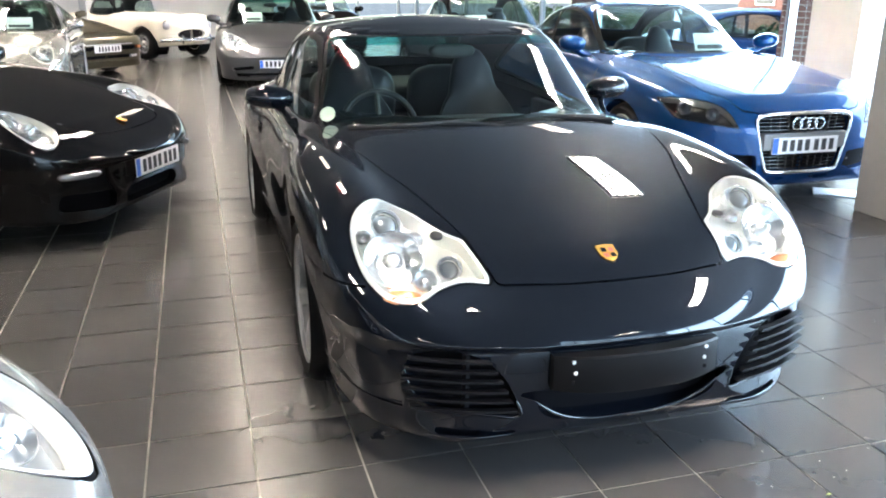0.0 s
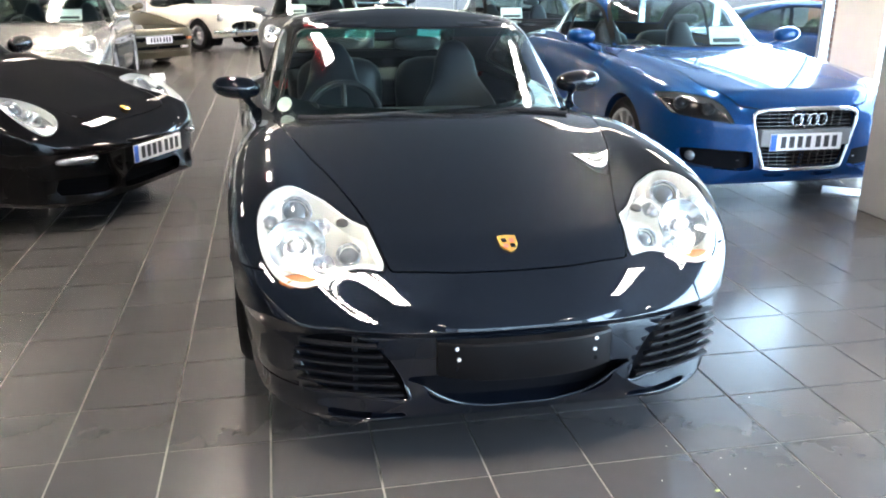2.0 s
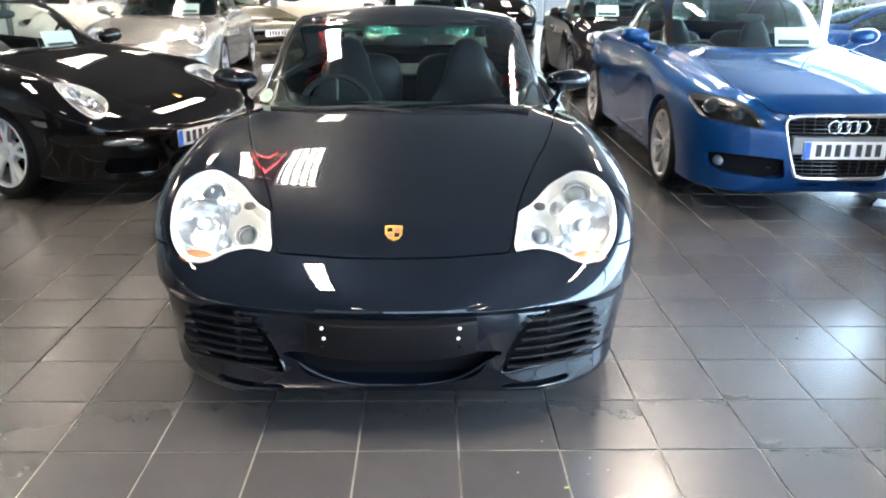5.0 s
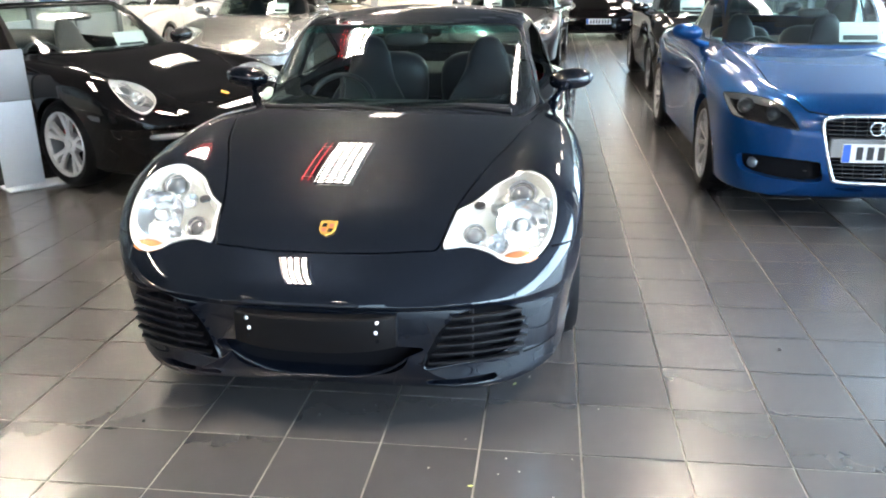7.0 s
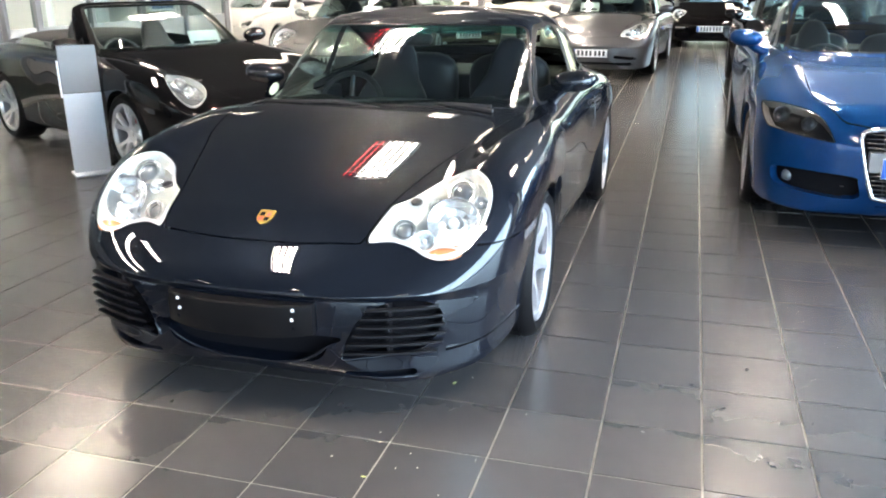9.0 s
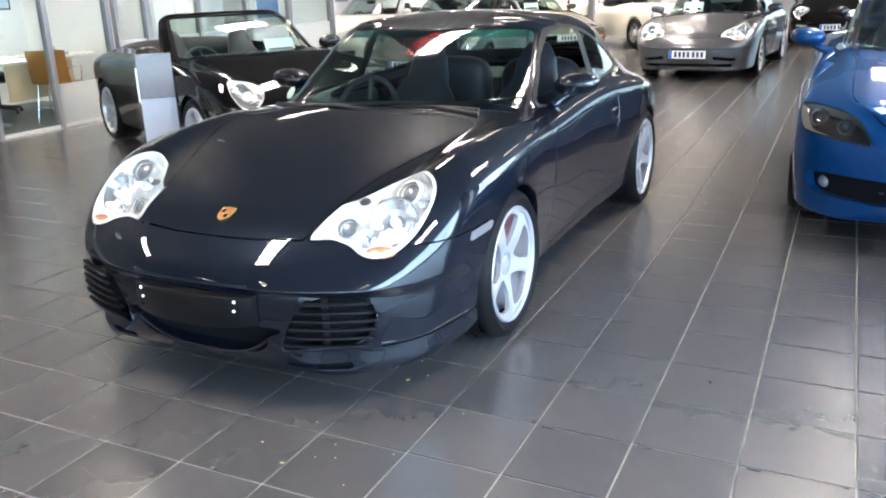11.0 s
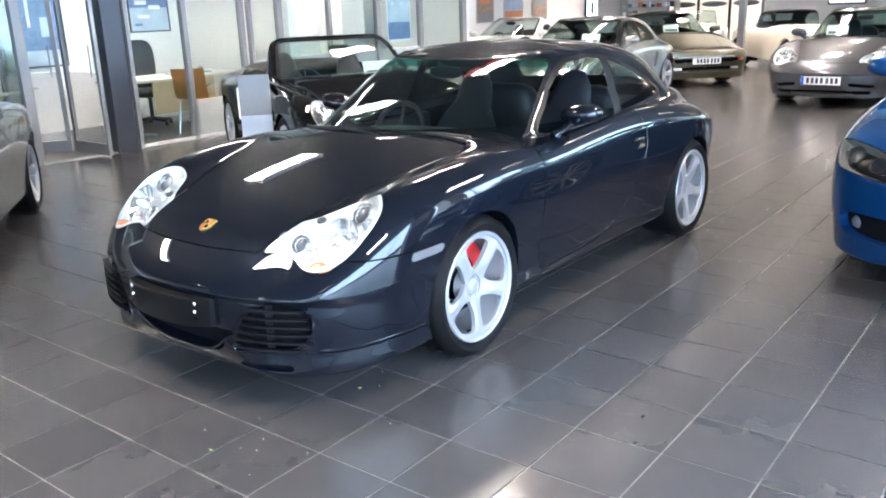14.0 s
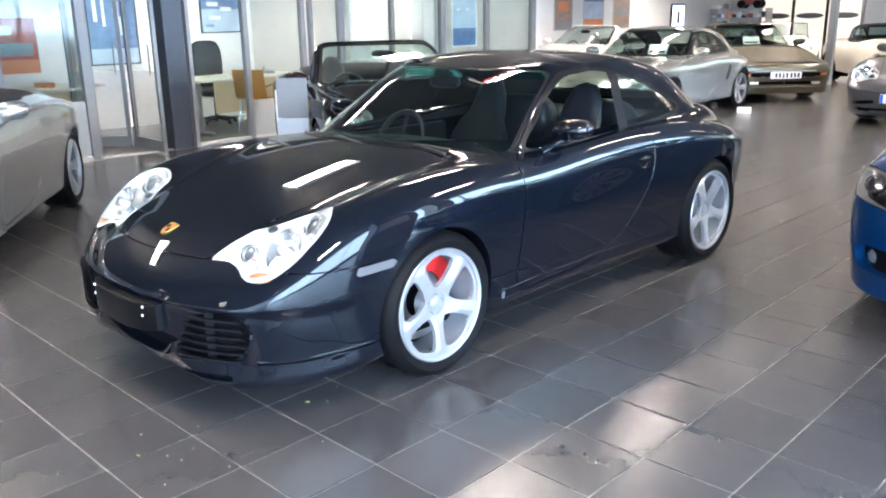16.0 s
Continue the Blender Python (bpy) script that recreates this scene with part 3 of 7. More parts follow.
def seat(car, x, y, z, lean=18, mat=None, high=0.675):
    mat = mat or LEATHER
    s = hang("seat", None, car, "black leather bucket seat", pose(x, y, z))
    bm = ball((0, 0.0, 0.0), (0.25, 0.27, 0.10), 18, 10, power=0.6)
    part("cushion", bm, mat, s, smooth=60)
    bm = bmesh.new()
    rings = []
    for i in range(15):
        t = i / 14
        w = float(np.interp(t, (0, 0.3, 0.52, 0.64, 0.74, 0.88, 1), (0.215, 0.242, 0.222, 0.165, 0.132, 0.118, 0.062)))
        zz, yy = t * high, 0.24 + math.tan(radians(lean)) * t * high
        d = 0.075 - 0.03 * t
        rings.append([bm.verts.new((w * math.copysign(abs(math.cos(a)) ** 0.7, math.cos(a)), yy + d * math.copysign(abs(math.sin(a)) ** 0.8, math.sin(a)) + (0.05 * abs(math.cos(a)) ** 3 * -1 if t < 0.65 else 0), zz)) for a in [2 * math.pi * k / 20 for k in range(20)]])
    for a, b in zip(rings, rings[1:]):
        for k in range(20):
            bm.faces.new((a[k], a[(k + 1) % 20], b[(k + 1) % 20], b[k]))
    c = bm.verts.new(sum((v.co for v in rings[-1]), Vector()) / 20 + Vector((0, 0, 0.02)))
    for k in range(20):
        bm.faces.new((rings[-1][k], rings[-1][(k + 1) % 20], c))
    bm.faces.new(rings[0][::-1])
    bmesh.ops.recalc_face_normals(bm, faces=bm.faces)
    part("backrest", bm, mat, s, smooth=60)
    return s


def steering(car, x, y, z):
    w = hang("steering_wheel", None, car, "black leather steering wheel", pose(x, y, z, 66, 0, 0))
    ring = [(0.18 * math.cos(a), 0.18 * math.sin(a), 0) for a in np.linspace(0, 2 * math.pi, 33)]
    part("wheel_rim", tube(ring, 0.015, 10), LEATHER, w, smooth=60)
    part("boss", ball((0, 0, -0.01), (0.07, 0.06, 0.03), 14, 8), TRIM, w, smooth=60)
    for a in (0, 120, 240):
        d = radians(a - 30)
        part("wheel_spoke", tube([(0, 0, -0.01), (0.175 * math.cos(d), 0.175 * math.sin(d), 0)], 0.013, 6), TRIM, w, smooth=60)


def reg_plate(car, m, marks=7, w=0.52, h=0.111, band=True):
    """A number plate whose writing is plain bars."""
    p = hang("number_plate", None, car, "white number plate with dark bars", m)
    part("plate_panel", block(-w / 2, w / 2, -0.004, 0, -h / 2, h / 2, 0.002), PLATEWHITE, p)
    if band:
        part("plate_edge_band", block(-w / 2 + 0.003, -w / 2 + 0.045, -0.006, -0.004, -h / 2 + 0.003, h / 2 - 0.003), PLATEBLUE, p, "blue band")
    step = (w - 0.10) / marks
    for k in range(marks):
        x = -w / 2 + 0.07 + (k + 0.5) * step + (0.008 if k > marks // 2 else -0.004)
        part("plate_bar", block(x - step * 0.30, x + step * 0.30, -0.006, -0.004, -0.038, 0.038), INK, p)


def door_mirror(car, x, y, z, mat, r=(0.115, 0.075, 0.062), side=1, tilt=6, foot=None):
    m = hang("door_mirror", None, car, "", pose(x, y, z, 0, -tilt * side, 0))
    bm = ball((0, 0, 0), r, 24, 14, power=0.86)
    for v in bm.verts:
        if v.co.y > r[1] * 0.45:
            v.co.y = r[1] * 0.45
    part("housing", bm, mat, m, smooth=60)
    bm = ball((0, r[1] * 0.46, 0), (r[0] * 0.86, 0.004, r[2] * 0.82), 20, 8)
    part("mirror_glass", bm, CHROME, m, smooth=60)
    if foot:
        fx, fy, fz = foot
        part("foot", tube([(-side * r[0] * 0.35, -0.01, -r[2] * 0.7), (side * fx * 0.72, fy * 0.55, fz * 0.72), (side * fx, fy, fz)], [0.020, 0.015, 0.026], 10), mat, m, smooth=60)
        return
    part("foot", tube([(-side * r[0] * 0.3, 0.0, -r[2] * 0.6), (-side * r[0] * 0.75, 0.01, -r[2] * 1.1), (-side * (r[0] + 0.055), 0.02, -r[2] * 1.45)], [0.03, 0.026, 0.034], 10), mat, m, smooth=60)


def price_card(car, m, w=0.30, h=0.15):
    c = hang("price_card", None, car, "white price card with small print behind the windscreen", m)
    part("card_sheet", block(-w / 2, w / 2, 0, 0.004, 0, h), WHITE, c)
    part("card_bar", block(-w * 0.42, w * 0.40, -0.002, 0, h * 0.10, h * 0.34), INK, c)


CAR_LINES = dict(
    waist=0.59, nose_zn=1.85, shelf=(0.468, 0.020, 0.250), nose=-0.985, tail=3.39, nose_cap=(0.60, 0.30, 0.10), tail_cap=(0.75, 0.42, 0.14), nose_z=0.455, tail_z=0.50,
    width=nat((-0.98, 0.845), (-0.5, 0.868), (0, 0.888), (0.5, 0.868), (1.0, 0.862), (1.5, 0.872), (2.0, 0.906), (2.35, 0.916), (2.7, 0.880), (3.0, 0.80), (3.45, 0.64)),
    top=nat((-0.98, 0.600), (-0.73, 0.670), (-0.4, 0.759), (0, 0.848), (0.4, 0.906), (1.0, 0.90), (2.2, 0.95), (2.6, 0.95), (3.0, 0.87), (3.3, 0.78), (3.45, 0.73)),
    crest_z=nat((-0.98, 0.466), (-0.85, 0.538), (-0.7, 0.637), (-0.45, 0.778), (-0.2, 0.832), (0, 0.850), (0.3, 0.858), (0.62, 0.843), (1.0, 0.856), (1.6, 0.885), (2.1, 0.878), (2.5, 0.838), (3.0, 0.735), (3.45, 0.63)),
    crest_x=nat((-0.98, 0.67), (-0.5, 0.695), (0, 0.715), (0.5, 0.755), (1.0, 0.775), (1.6, 0.785), (2.2, 0.775), (2.8, 0.70), (3.45, 0.62)),
    low=nat((-0.98, 0.145), (-0.45, 0.15), (0, 0.17), (0.5, 0.175), (1.8, 0.185), (2.4, 0.20), (3.45, 0.25)),
    tuck=0.948, valley=0.80, dip=nat((-0.98, 0.043), (-0.80, 0.039), (-0.65, 0.023), (-0.4, 0.010), (0.1, 0.014), (0.62, 0.018), (1.0, 0.0), (3.45, 0.0)))
CABIN_LINES = dict(
    w=nat((-0.12, 0.788), (0, 0.772), (0.5, 0.696), (0.85, 0.630), (1, 0.580)), front=nat((-0.12, 0.205), (0, 0.295), (0.5, 0.685), (0.85, 1.0), (1, 1.16)),
    rear=nat((-0.12, 3.05), (0, 2.96), (0.5, 2.66), (0.85, 2.32), (1, 2.04)), mid=1.42, n_front=2.9, n_rear=2.9,
    z_side=nat((-0.12, 0.83), (0, 0.872), (0.5, 1.065), (0.85, 1.195), (1, 1.243)), z_front=nat((-0.12, 0.84), (0, 0.886), (0.5, 1.090), (0.85, 1.225), (1, 1.268)),
    z_rear=nat((-0.12, 0.88), (0, 0.92), (0.5, 1.10), (0.85, 1.215), (1, 1.262)), crown=1.306, crown_y=1.46)


def mirror_line(pts):
    """An outline given for x >= 0, from the rear edge round the front, mirrored."""
    return [*pts, *[(-x, y) for x, y in pts[::-1]]]


def take(sheet, val, half, mask=None):
    """val(sheet) is a signed distance to a line: what lies inside the line, the joint, what lies outside."""
    within, more = sheet.cut(val(sheet) + half)
    joint, out = more.cut(val(more) - half)
    return within, joint, out


def open_joint(sheet, val, mask, half):
    """A joint along an open line: the sheet without it, the joint."""
    near, far = sheet.cut(mask(sheet))
    if not near.f:
        return sheet, near
    a, joint, b = take(near, val, half)
    for s in (a, b):
        if s.f:
            far = far.joined(s)
    return far, joint


def on_sheet(sheet, x, y, side=1):
    """The place and normal of a sheet nearest to x, y on one side."""
    v = sheet.v
    i = np.argmin((v[:, 0] - side * x) ** 2 + (v[:, 1] - y) ** 2)
    return Vector(v[i]), Vector(sheet.n[i])


def turned(p, n, out=0.0):
    """A pose at p whose z axis is n."""
    n = Vector(n).normalized()
    return Matrix.Translation(Vector(p) + n * out) @ n.to_track_quat("Z", "Y").to_matrix().to_4x4()


def split_sides(sheet):
    """The halves at x > 0 and x < 0."""
    return sheet.cut(-sheet.v[:, 0])


def build_car(car, s):
    """A car under the Empty car from the design s."""
    col = s["paint"]
    body = shell(s["lines"], *s.get("grain", (150, 56)))
    axles, arch = s["axles"], s["arch"]
    gaps = None
    wells = None
    for y, z in axles:
        hole, body = body.cut(np.maximum(np.hypot(body.y - y, body.z - z) - arch, 0.42 - body.x))
        ring = hole.rim(0.09)
        wells = ring if wells is None else wells.joined(ring)
        for sd in (-1, 1):
            bm = lathe([(arch + 0.012, 0.40), (arch + 0.012, s["lines"]["width"](y) - 0.06)], 40)
            bmesh.ops.scale(bm, vec=(sd, 1, 1), verts=bm.verts)
            bmesh.ops.translate(bm, vec=(0, y, z), verts=bm.verts)
            for v in bm.verts:
                v.co.z = max(v.co.z, 0.10)
            part("wheel_arch_liner", bm, GAP, car, smooth=60)
    for half in split_sides(wells):
        for piece in half.cut(half.y - 1.2):
            if piece.f:
                panel("arch_edge", piece, s.get("arch_mat", col), car)
    if s.get("opening"):
        hole, body = body.cut(np.maximum(s["opening"](body), 0.55 - body.z))

    def joint(sh, both=False):
        for piece in (split_sides(sh) if both else (sh,)):
            if piece.f:
                panel("panel_joint", piece.moved(-0.009), GAP, car, "dark panel joint")
    # lamps
    for lamp in s.get("lamps", ()):
        body = build_lamp(car, body, lamp)
    # openings in the nose
    for name, val, depth, mat in s.get("vents", ()):
        hole, body = body.cut(val(body))
        for piece in ((hole,) if name == "middle_intake" else split_sides(hole)):
            if piece.f:
                panel(name, piece.moved(-depth), mat, car)
                panel(name + "_edge", piece.rim(depth), s.get("vent_edge", col), car)
    if s.get("bonnet"):
        line = outline(mirror_line(s["bonnet"]), 8)
        val = lambda q: np.maximum(inside(q.v[:, 0], q.y, line), 0.5 - q.z)
        a, j, body = take(body, val, 0.0024)
        panel("bonnet", a, col, car)
        joint(j)
    if s.get("door"):
        line = outline(s["door"], 8)
        val = lambda q: np.maximum(inside(q.y, q.z, line), 0.5 - q.x)
        a, j, body = take(body, val, 0.0032)
        for half in split_sides(a):
            panel("door", half, col, car)
        joint(j, True)
    for val, mask in s.get("joints", ()):
        body, j = open_joint(body, val, mask, 0.0030)
        joint(j, True)
    panel("body_shell", body, col, car)
    if s.get("cabin"):
        build_cabin(car, s, col)
    return body


def build_lamp(car, body, lamp):
    val = lamp["val"]
    cut_, ring, body = take(body, val, 0.0022)
    for half in split_sides(ring):
        panel("lamp_gap", half.moved(-0.006), GAP, car)
    for sd, half in zip((1, -1), split_sides(cut_)):
        h = hang("headlamp", None, car, lamp.get("label", "clear glass headlamp"))
        lens, band = half.cut(val(half) + lamp.get("seal", 0.007))
        panel("lamp_seal", band.moved(-0.001), lamp.get("seal_mat", CHROME), h)
        panel("lens", lens.moved(0.001), lamp.get("lens", GLASS_LAMP), h)
        back = lens.moved(-lamp["depth"])
        panel("lamp_bowl", back, lamp.get("bowl", LAMPWHITE), h)
        panel("lamp_wall", lens.rim(lamp["depth"]), LAMPWHITE, h)
        for name, x, y, r, kind in lamp["bulbs"]:
            p, n = on_sheet(back, x, y, sd)
            aim = (n * 0.6 + Vector((0.12 * sd, -1.0, 0.15)) * lamp.get("aim", 0.6)).normalized()
            m = turned(p + n * lamp["depth"] * 0.35, aim)
            if kind == "projector":
                part("projector_ring", lathe([(r * 1.5, -0.016), (r * 1.46, 0.002), (r * 1.34, 0.014), (r * 1.26, 0.010), (r * 1.2, 0.017), (r * 1.06, 0.017), (r * 0.98, 0.008)], 30, "z"), lamp.get("ring", REFLECTOR), h, smooth=50, at=m)
                part("projector_lens", ball((0, 0, -0.002), (r, r, r * 0.55), 24, 12), DARKLENS, h, "dark glass projector", smooth=60, at=m)
            elif kind == "bowl":
                part("reflector_bowl", lathe([(0.0, -0.02), (r * 0.2, -0.020), (r * 0.22, -0.012), (r * 0.34, -0.013), (r * 0.36, -0.018), (r * 0.6, -0.009), (r * 0.62, -0.013), (r * 0.9, 0.004), (r, 0.012), (r * 1.05, 0.010)], 30, "z"), REFLECTOR, h, smooth=50, at=m)
                part("bulb", ball((0, 0, 0.0), (r * 0.22, r * 0.22, r * 0.40), 14, 8), LAMPGLASS, h, smooth=60, at=m)
            elif kind == "amber":
                part("amber_bulb", ball((0, 0, 0.002), (r * 1.5, r * 0.75, r * 0.7), 16, 8), AMBER, h, "amber indicator", smooth=60, at=m)
            elif kind == "cap":
                p2, n2 = on_sheet(lens, x, y, sd)
                part("washer_cap", lathe([(0.0, 0.0045), (r * 0.9, 0.004), (r, 0.0), (r, -0.004)], 20, "z"), TRIM, h, "round black cap", smooth=40, at=turned(p2, n2))
            elif kind == "glow":
                part("lit_bulb", ball((0, 0, 0.004), (r, r, r * 0.6), 18, 10), LITBULB, h, "lit lamp", smooth=60, at=m)
    return body


def build_cabin(car, s, col):
    c = s["cabin"]
    top = cabin(c, *s.get("cabin_grain", (26, 110)))
    front = lambda q: q.y < c["mid"]
    # windscreen
    pil = s.get("pillar", 0.90)

    def screen(q):
        u, h = q.q[:, 0] * 0.66, q.q[:, 1] * 0.62
        h = h + s.get("screen_drop", 0.0) * 0.62 * np.clip((q.q[:, 0] - 0.55) / 0.3, 0, 1) * np.clip(1 - q.q[:, 1] * 3, 0, 1)
        d = box2(u, h, 0, 0.5 * (0.045 + s.get("screen_top", 0.95)) * 0.62, pil * 0.66, 0.5 * (s.get("screen_top", 0.95) - 0.045) * 0.62, 0.05)
        return np.maximum(d, (q.y - c["mid"]) * 0.5)
    seal = s.get("screen_seal", 0.010)
    a, j, top = take(top, screen, seal)
    band, clear = a.cut(s.get("band", 0.86) - a.q[:, 1])
    panel("windscreen", clear, s.get("glass", GLASS_CAR), car, "clear laminated windscreen")
    if band.f:
        panel("windscreen_shade_band", band, s.get("band_glass", GLASS_TOP), car, "green tinted shade band")
    panel("windscreen_rubber", j.moved(-0.002), SEAL, car)
    if s.get("open"):
        frame_, _ = top.cut(screen(top) - 0.05)
        panel("windscreen_frame", frame_.moved(0.006).joined(frame_.moved(-0.03)).joined(frame_.moved(0.006).rim(0.036)), s.get("frame_mat", col), car)
        return
    # side windows
    if s.get("side_glass"):
        line = outline(s["side_glass"], 8)
        val = lambda q: np.maximum(inside(q.y, q.z, line), 0.3 - q.x)
        a, j, top = take(top, val, 0.011)
        for half in split_sides(j):
            panel("window_rubber", half.moved(-0.001), SEAL, car)
        for half in split_sides(a):
            lean = lambda q: q.y - s["b_post"] - s.get("b_lean", 0.0) * (q.z - 0.9)
            d, qr = half.cut(lean(half))
            post, qr = qr.cut(lean(qr) - s.get("b_wide", 0.05))
            if not (s.get("window_down") and d.v[0, 0] > 0):
                panel("door_window", d.moved(-0.003), s.get("door_glass", GLASS_CAR), car)
            panel("b_post", post, SEAL, car)
            if qr.f:
                panel("quarter_window", qr.moved(-0.003), GLASS_DARK, car)
    # rear window
    def back(q):
        u, h = q.q[:, 0] * 0.62, q.q[:, 1] * 1.1
        lo, hi = s.get("back_span", (0.22, 0.93))
        return np.maximum(box2(u, h, 0, 0.5 * (lo + hi) * 1.1, s.get("back_half", 0.80) * 0.62, 0.5 * (hi - lo) * 1.1, 0.07), (c["mid"] + 0.2 - q.y) * 0.5)
    a, j, top = take(top, back, 0.006)
    panel("rear_window", a.moved(-0.002), s.get("back_glass", GLASS_CAR), car)
    panel("rear_window_rubber", j.moved(-0.002), TRIM, car)
    if s.get("side_glass"):
        # the pillar between screen and door window is rounded, not flat
        d0, d1 = np.maximum(screen(top) - seal, 0), np.maximum(np.maximum(inside(top.y, top.z, line), 0.3 - top.x) - 0.011, 0)
        wide = d0 + d1
        swell = np.where((wide < 0.09) & (top.y < c["mid"]), 0.55 * d0 * d1 / np.maximum(wide, 1e-6), 0.0)
        top = Sheet(top.v + top.n * swell[:, None], top.f, top.q)
    panel("roof_shell", top, s.get("roof_mat", col), car)
    panel("roof_lining", top.moved(-0.012), CARPET, car)


DARKLENS = material("dark_lens", (0.10, 0.11, 0.12), 0.04, 0.3, 1.0)
LAMPGLASS = material("bulb_glass", (0.75, 0.76, 0.78), 0.08, 0.5)
LITBULB = material("lit_lamp", (0.9, 0.9, 0.85), 0.3, emit=(1.0, 0.94, 0.82), power=14.0)

# ---- the dark coupe in the middle ----
SPOKES_HERO = (5, 0.028, 0.036, 0.034, 0.0, 0, 54)
EGG = outline([(0.391, -0.799), (0.394, -0.788), (0.412, -0.707), (0.428, -0.615), (0.433, -0.603), (0.475, -0.563), (0.513, -0.507), (0.555, -0.440), (0.603, -0.402), (0.655, -0.392), (0.712, -0.436), (0.755, -0.484), (0.775, -0.539), (0.776, -0.604), (0.762, -0.674), (0.729, -0.732), (0.690, -0.767), (0.645, -0.789), (0.600, -0.790), (0.556, -0.775), (0.512, -0.770), (0.472, -0.772), (0.404, -0.796)], 5)


def egg(q):
    """The lamp's outline: a large oval that runs into an inner lobe."""
    return np.maximum(inside(q.x, q.y, EGG), 0.552 - q.z)


NOSE = lambda q: q.y + 0.55
INTAKE = outline([(0.352, 0.246), (0.372, 0.312), (0.412, 0.382), (0.468, 0.430), (0.540, 0.450), (0.612, 0.446), (0.660, 0.420), (0.672, 0.372), (0.650, 0.312), (0.604, 0.274), (0.515, 0.260), (0.425, 0.250)], 5)
MIDDLE = outline(mirror_line([(0.318, 0.322), (0.304, 0.285), (0.284, 0.243), (0.228, 0.212), (0.10, 0.197)]), 5)
BONNET_SIDE = [(0.20, 0.30), (0.45, 0.375), (0.690, 0.50), (0.686, 0.36), (0.662, 0.22), (0.632, 0.08), (0.583, -0.11), (0.536, -0.24), (0.468, -0.45), (0.424, -0.606), (0.407, -0.705), (0.387, -0.788), (0.381, -0.803), (0.368, -0.807), (0.20, -0.838), (0.08, -0.846)]
HERO_DOOR = [(0.60, 0.90), (0.56, 0.68), (0.545, 0.50), (0.56, 0.255), (0.80, 0.238), (1.12, 0.245), (1.30, 0.285), (1.42, 0.345), (1.555, 0.474), (1.64, 0.60), (1.672, 0.70), (1.674, 0.79), (1.637, 0.87), (1.56, 0.93), (1.0, 0.94)]
HERO_GLASS = [(0.752, 0.872), (0.893, 1.015), (0.960, 1.077), (1.018, 1.117), (1.08, 1.156), (1.185, 1.203), (1.30, 1.213), (1.42, 1.218), (1.62, 1.190), (1.80, 1.140), (1.98, 1.072), (2.15, 1.002), (2.218, 0.960), (2.19, 0.944), (2.05, 0.924), (1.6, 0.893), (1.2, 0.878)]
EGG_BULBS = [("p", 0.655, -0.478, 0.040, "projector"), ("b", 0.660, -0.615, 0.088, "bowl"), ("f", 0.487, -0.672, 0.030, "projector"), ("a", 0.665, -0.735, 0.046, "amber"), ("c", 0.519, -0.572, 0.021, "cap"), ("l", 0.580, -0.545, 0.030, "bowl"), ("m", 0.728, -0.530, 0.024, "bowl"), ("k", 0.575, -0.690, 0.034, "bowl")]


def egg_car(car, col, grain=(120, 50), **more):
    spec = dict(
        paint=col, lines=CAR_LINES, cabin=CABIN_LINES, grain=grain, axles=((0, 0.322), (2.35, 0.322)), arch=0.338, opening=lambda q: ellipse(q.x, q.y, 0, 1.6, 0.70, 1.18),
        lamps=[dict(val=egg, depth=0.055, seal=0.013, seal_mat=LAMPRIM, label="clear headlamp with silver reflectors and amber bulb", bulbs=EGG_BULBS)],
        back_half=0.74, back_span=(0.18, 0.90), back_glass=GLASS_REAR, band=0.78, bonnet=BONNET_SIDE, door=HERO_DOOR, side_glass=HERO_GLASS, b_post=1.485)
    spec.update(more)
    return build_car(car, spec)


def cabin_fit(car, card=None, shelf=True, tan=False):
    """Seats, wheel, dashboard and floor of a two-door car with the wheel on the right."""
    seat(car, -0.36, 1.30, 0.42)
    seat(car, 0.36, 1.30, 0.42)
    steering(car, -0.36, 0.92, 0.80)
    part("dashboard", ball((0, 0.66, 0.77), (0.66, 0.33, 0.10), 28, 12, power=0.75), TRIM, car, "black dashboard", smooth=60)
    part("cabin_floor", block(-0.66, 0.66, 0.4, 2.6, 0.25, 0.30), CARPET, car)
    part("bulkhead", block(-0.66, 0.66, 0.36, 0.42, 0.2, 0.80), CARPET, car)
    if shelf:
        part("rear_shelf", block(-0.6, 0.6, 2.02, 2.75, 0.70, 0.86, 0.03), CARPET, car)
        for sd in (-1, 1):
            part("rear_seat", ball((sd * 0.30, 1.98, 0.80), (0.26, 0.10, 0.20), 18, 10, power=0.6), LEATHER, car, smooth=60)
    part("centre_tunnel", block(-0.11, 0.11, 0.7, 2.0, 0.25, 0.47, 0.04), LEATHER, car, smooth=40)
    for sd in (-1, 1):
        part("door_card", block(sd * 0.76 - 0.03, sd * 0.76 + 0.03, 0.6, 1.7, 0.3, 0.82, 0.02), LEATHER, car, smooth=40)
    part("under_tray", block(-0.74, 0.74, -0.7, 3.0, 0.17, 0.24, 0.02), GAP, car)
    part("rear_mirror", ball((0, 0.93, 1.155), (0.115, 0.018, 0.034), 16, 8, power=0.7), TRIM, car, "interior mirror", smooth=60)
    if card is not None:
        price_card(car, card)


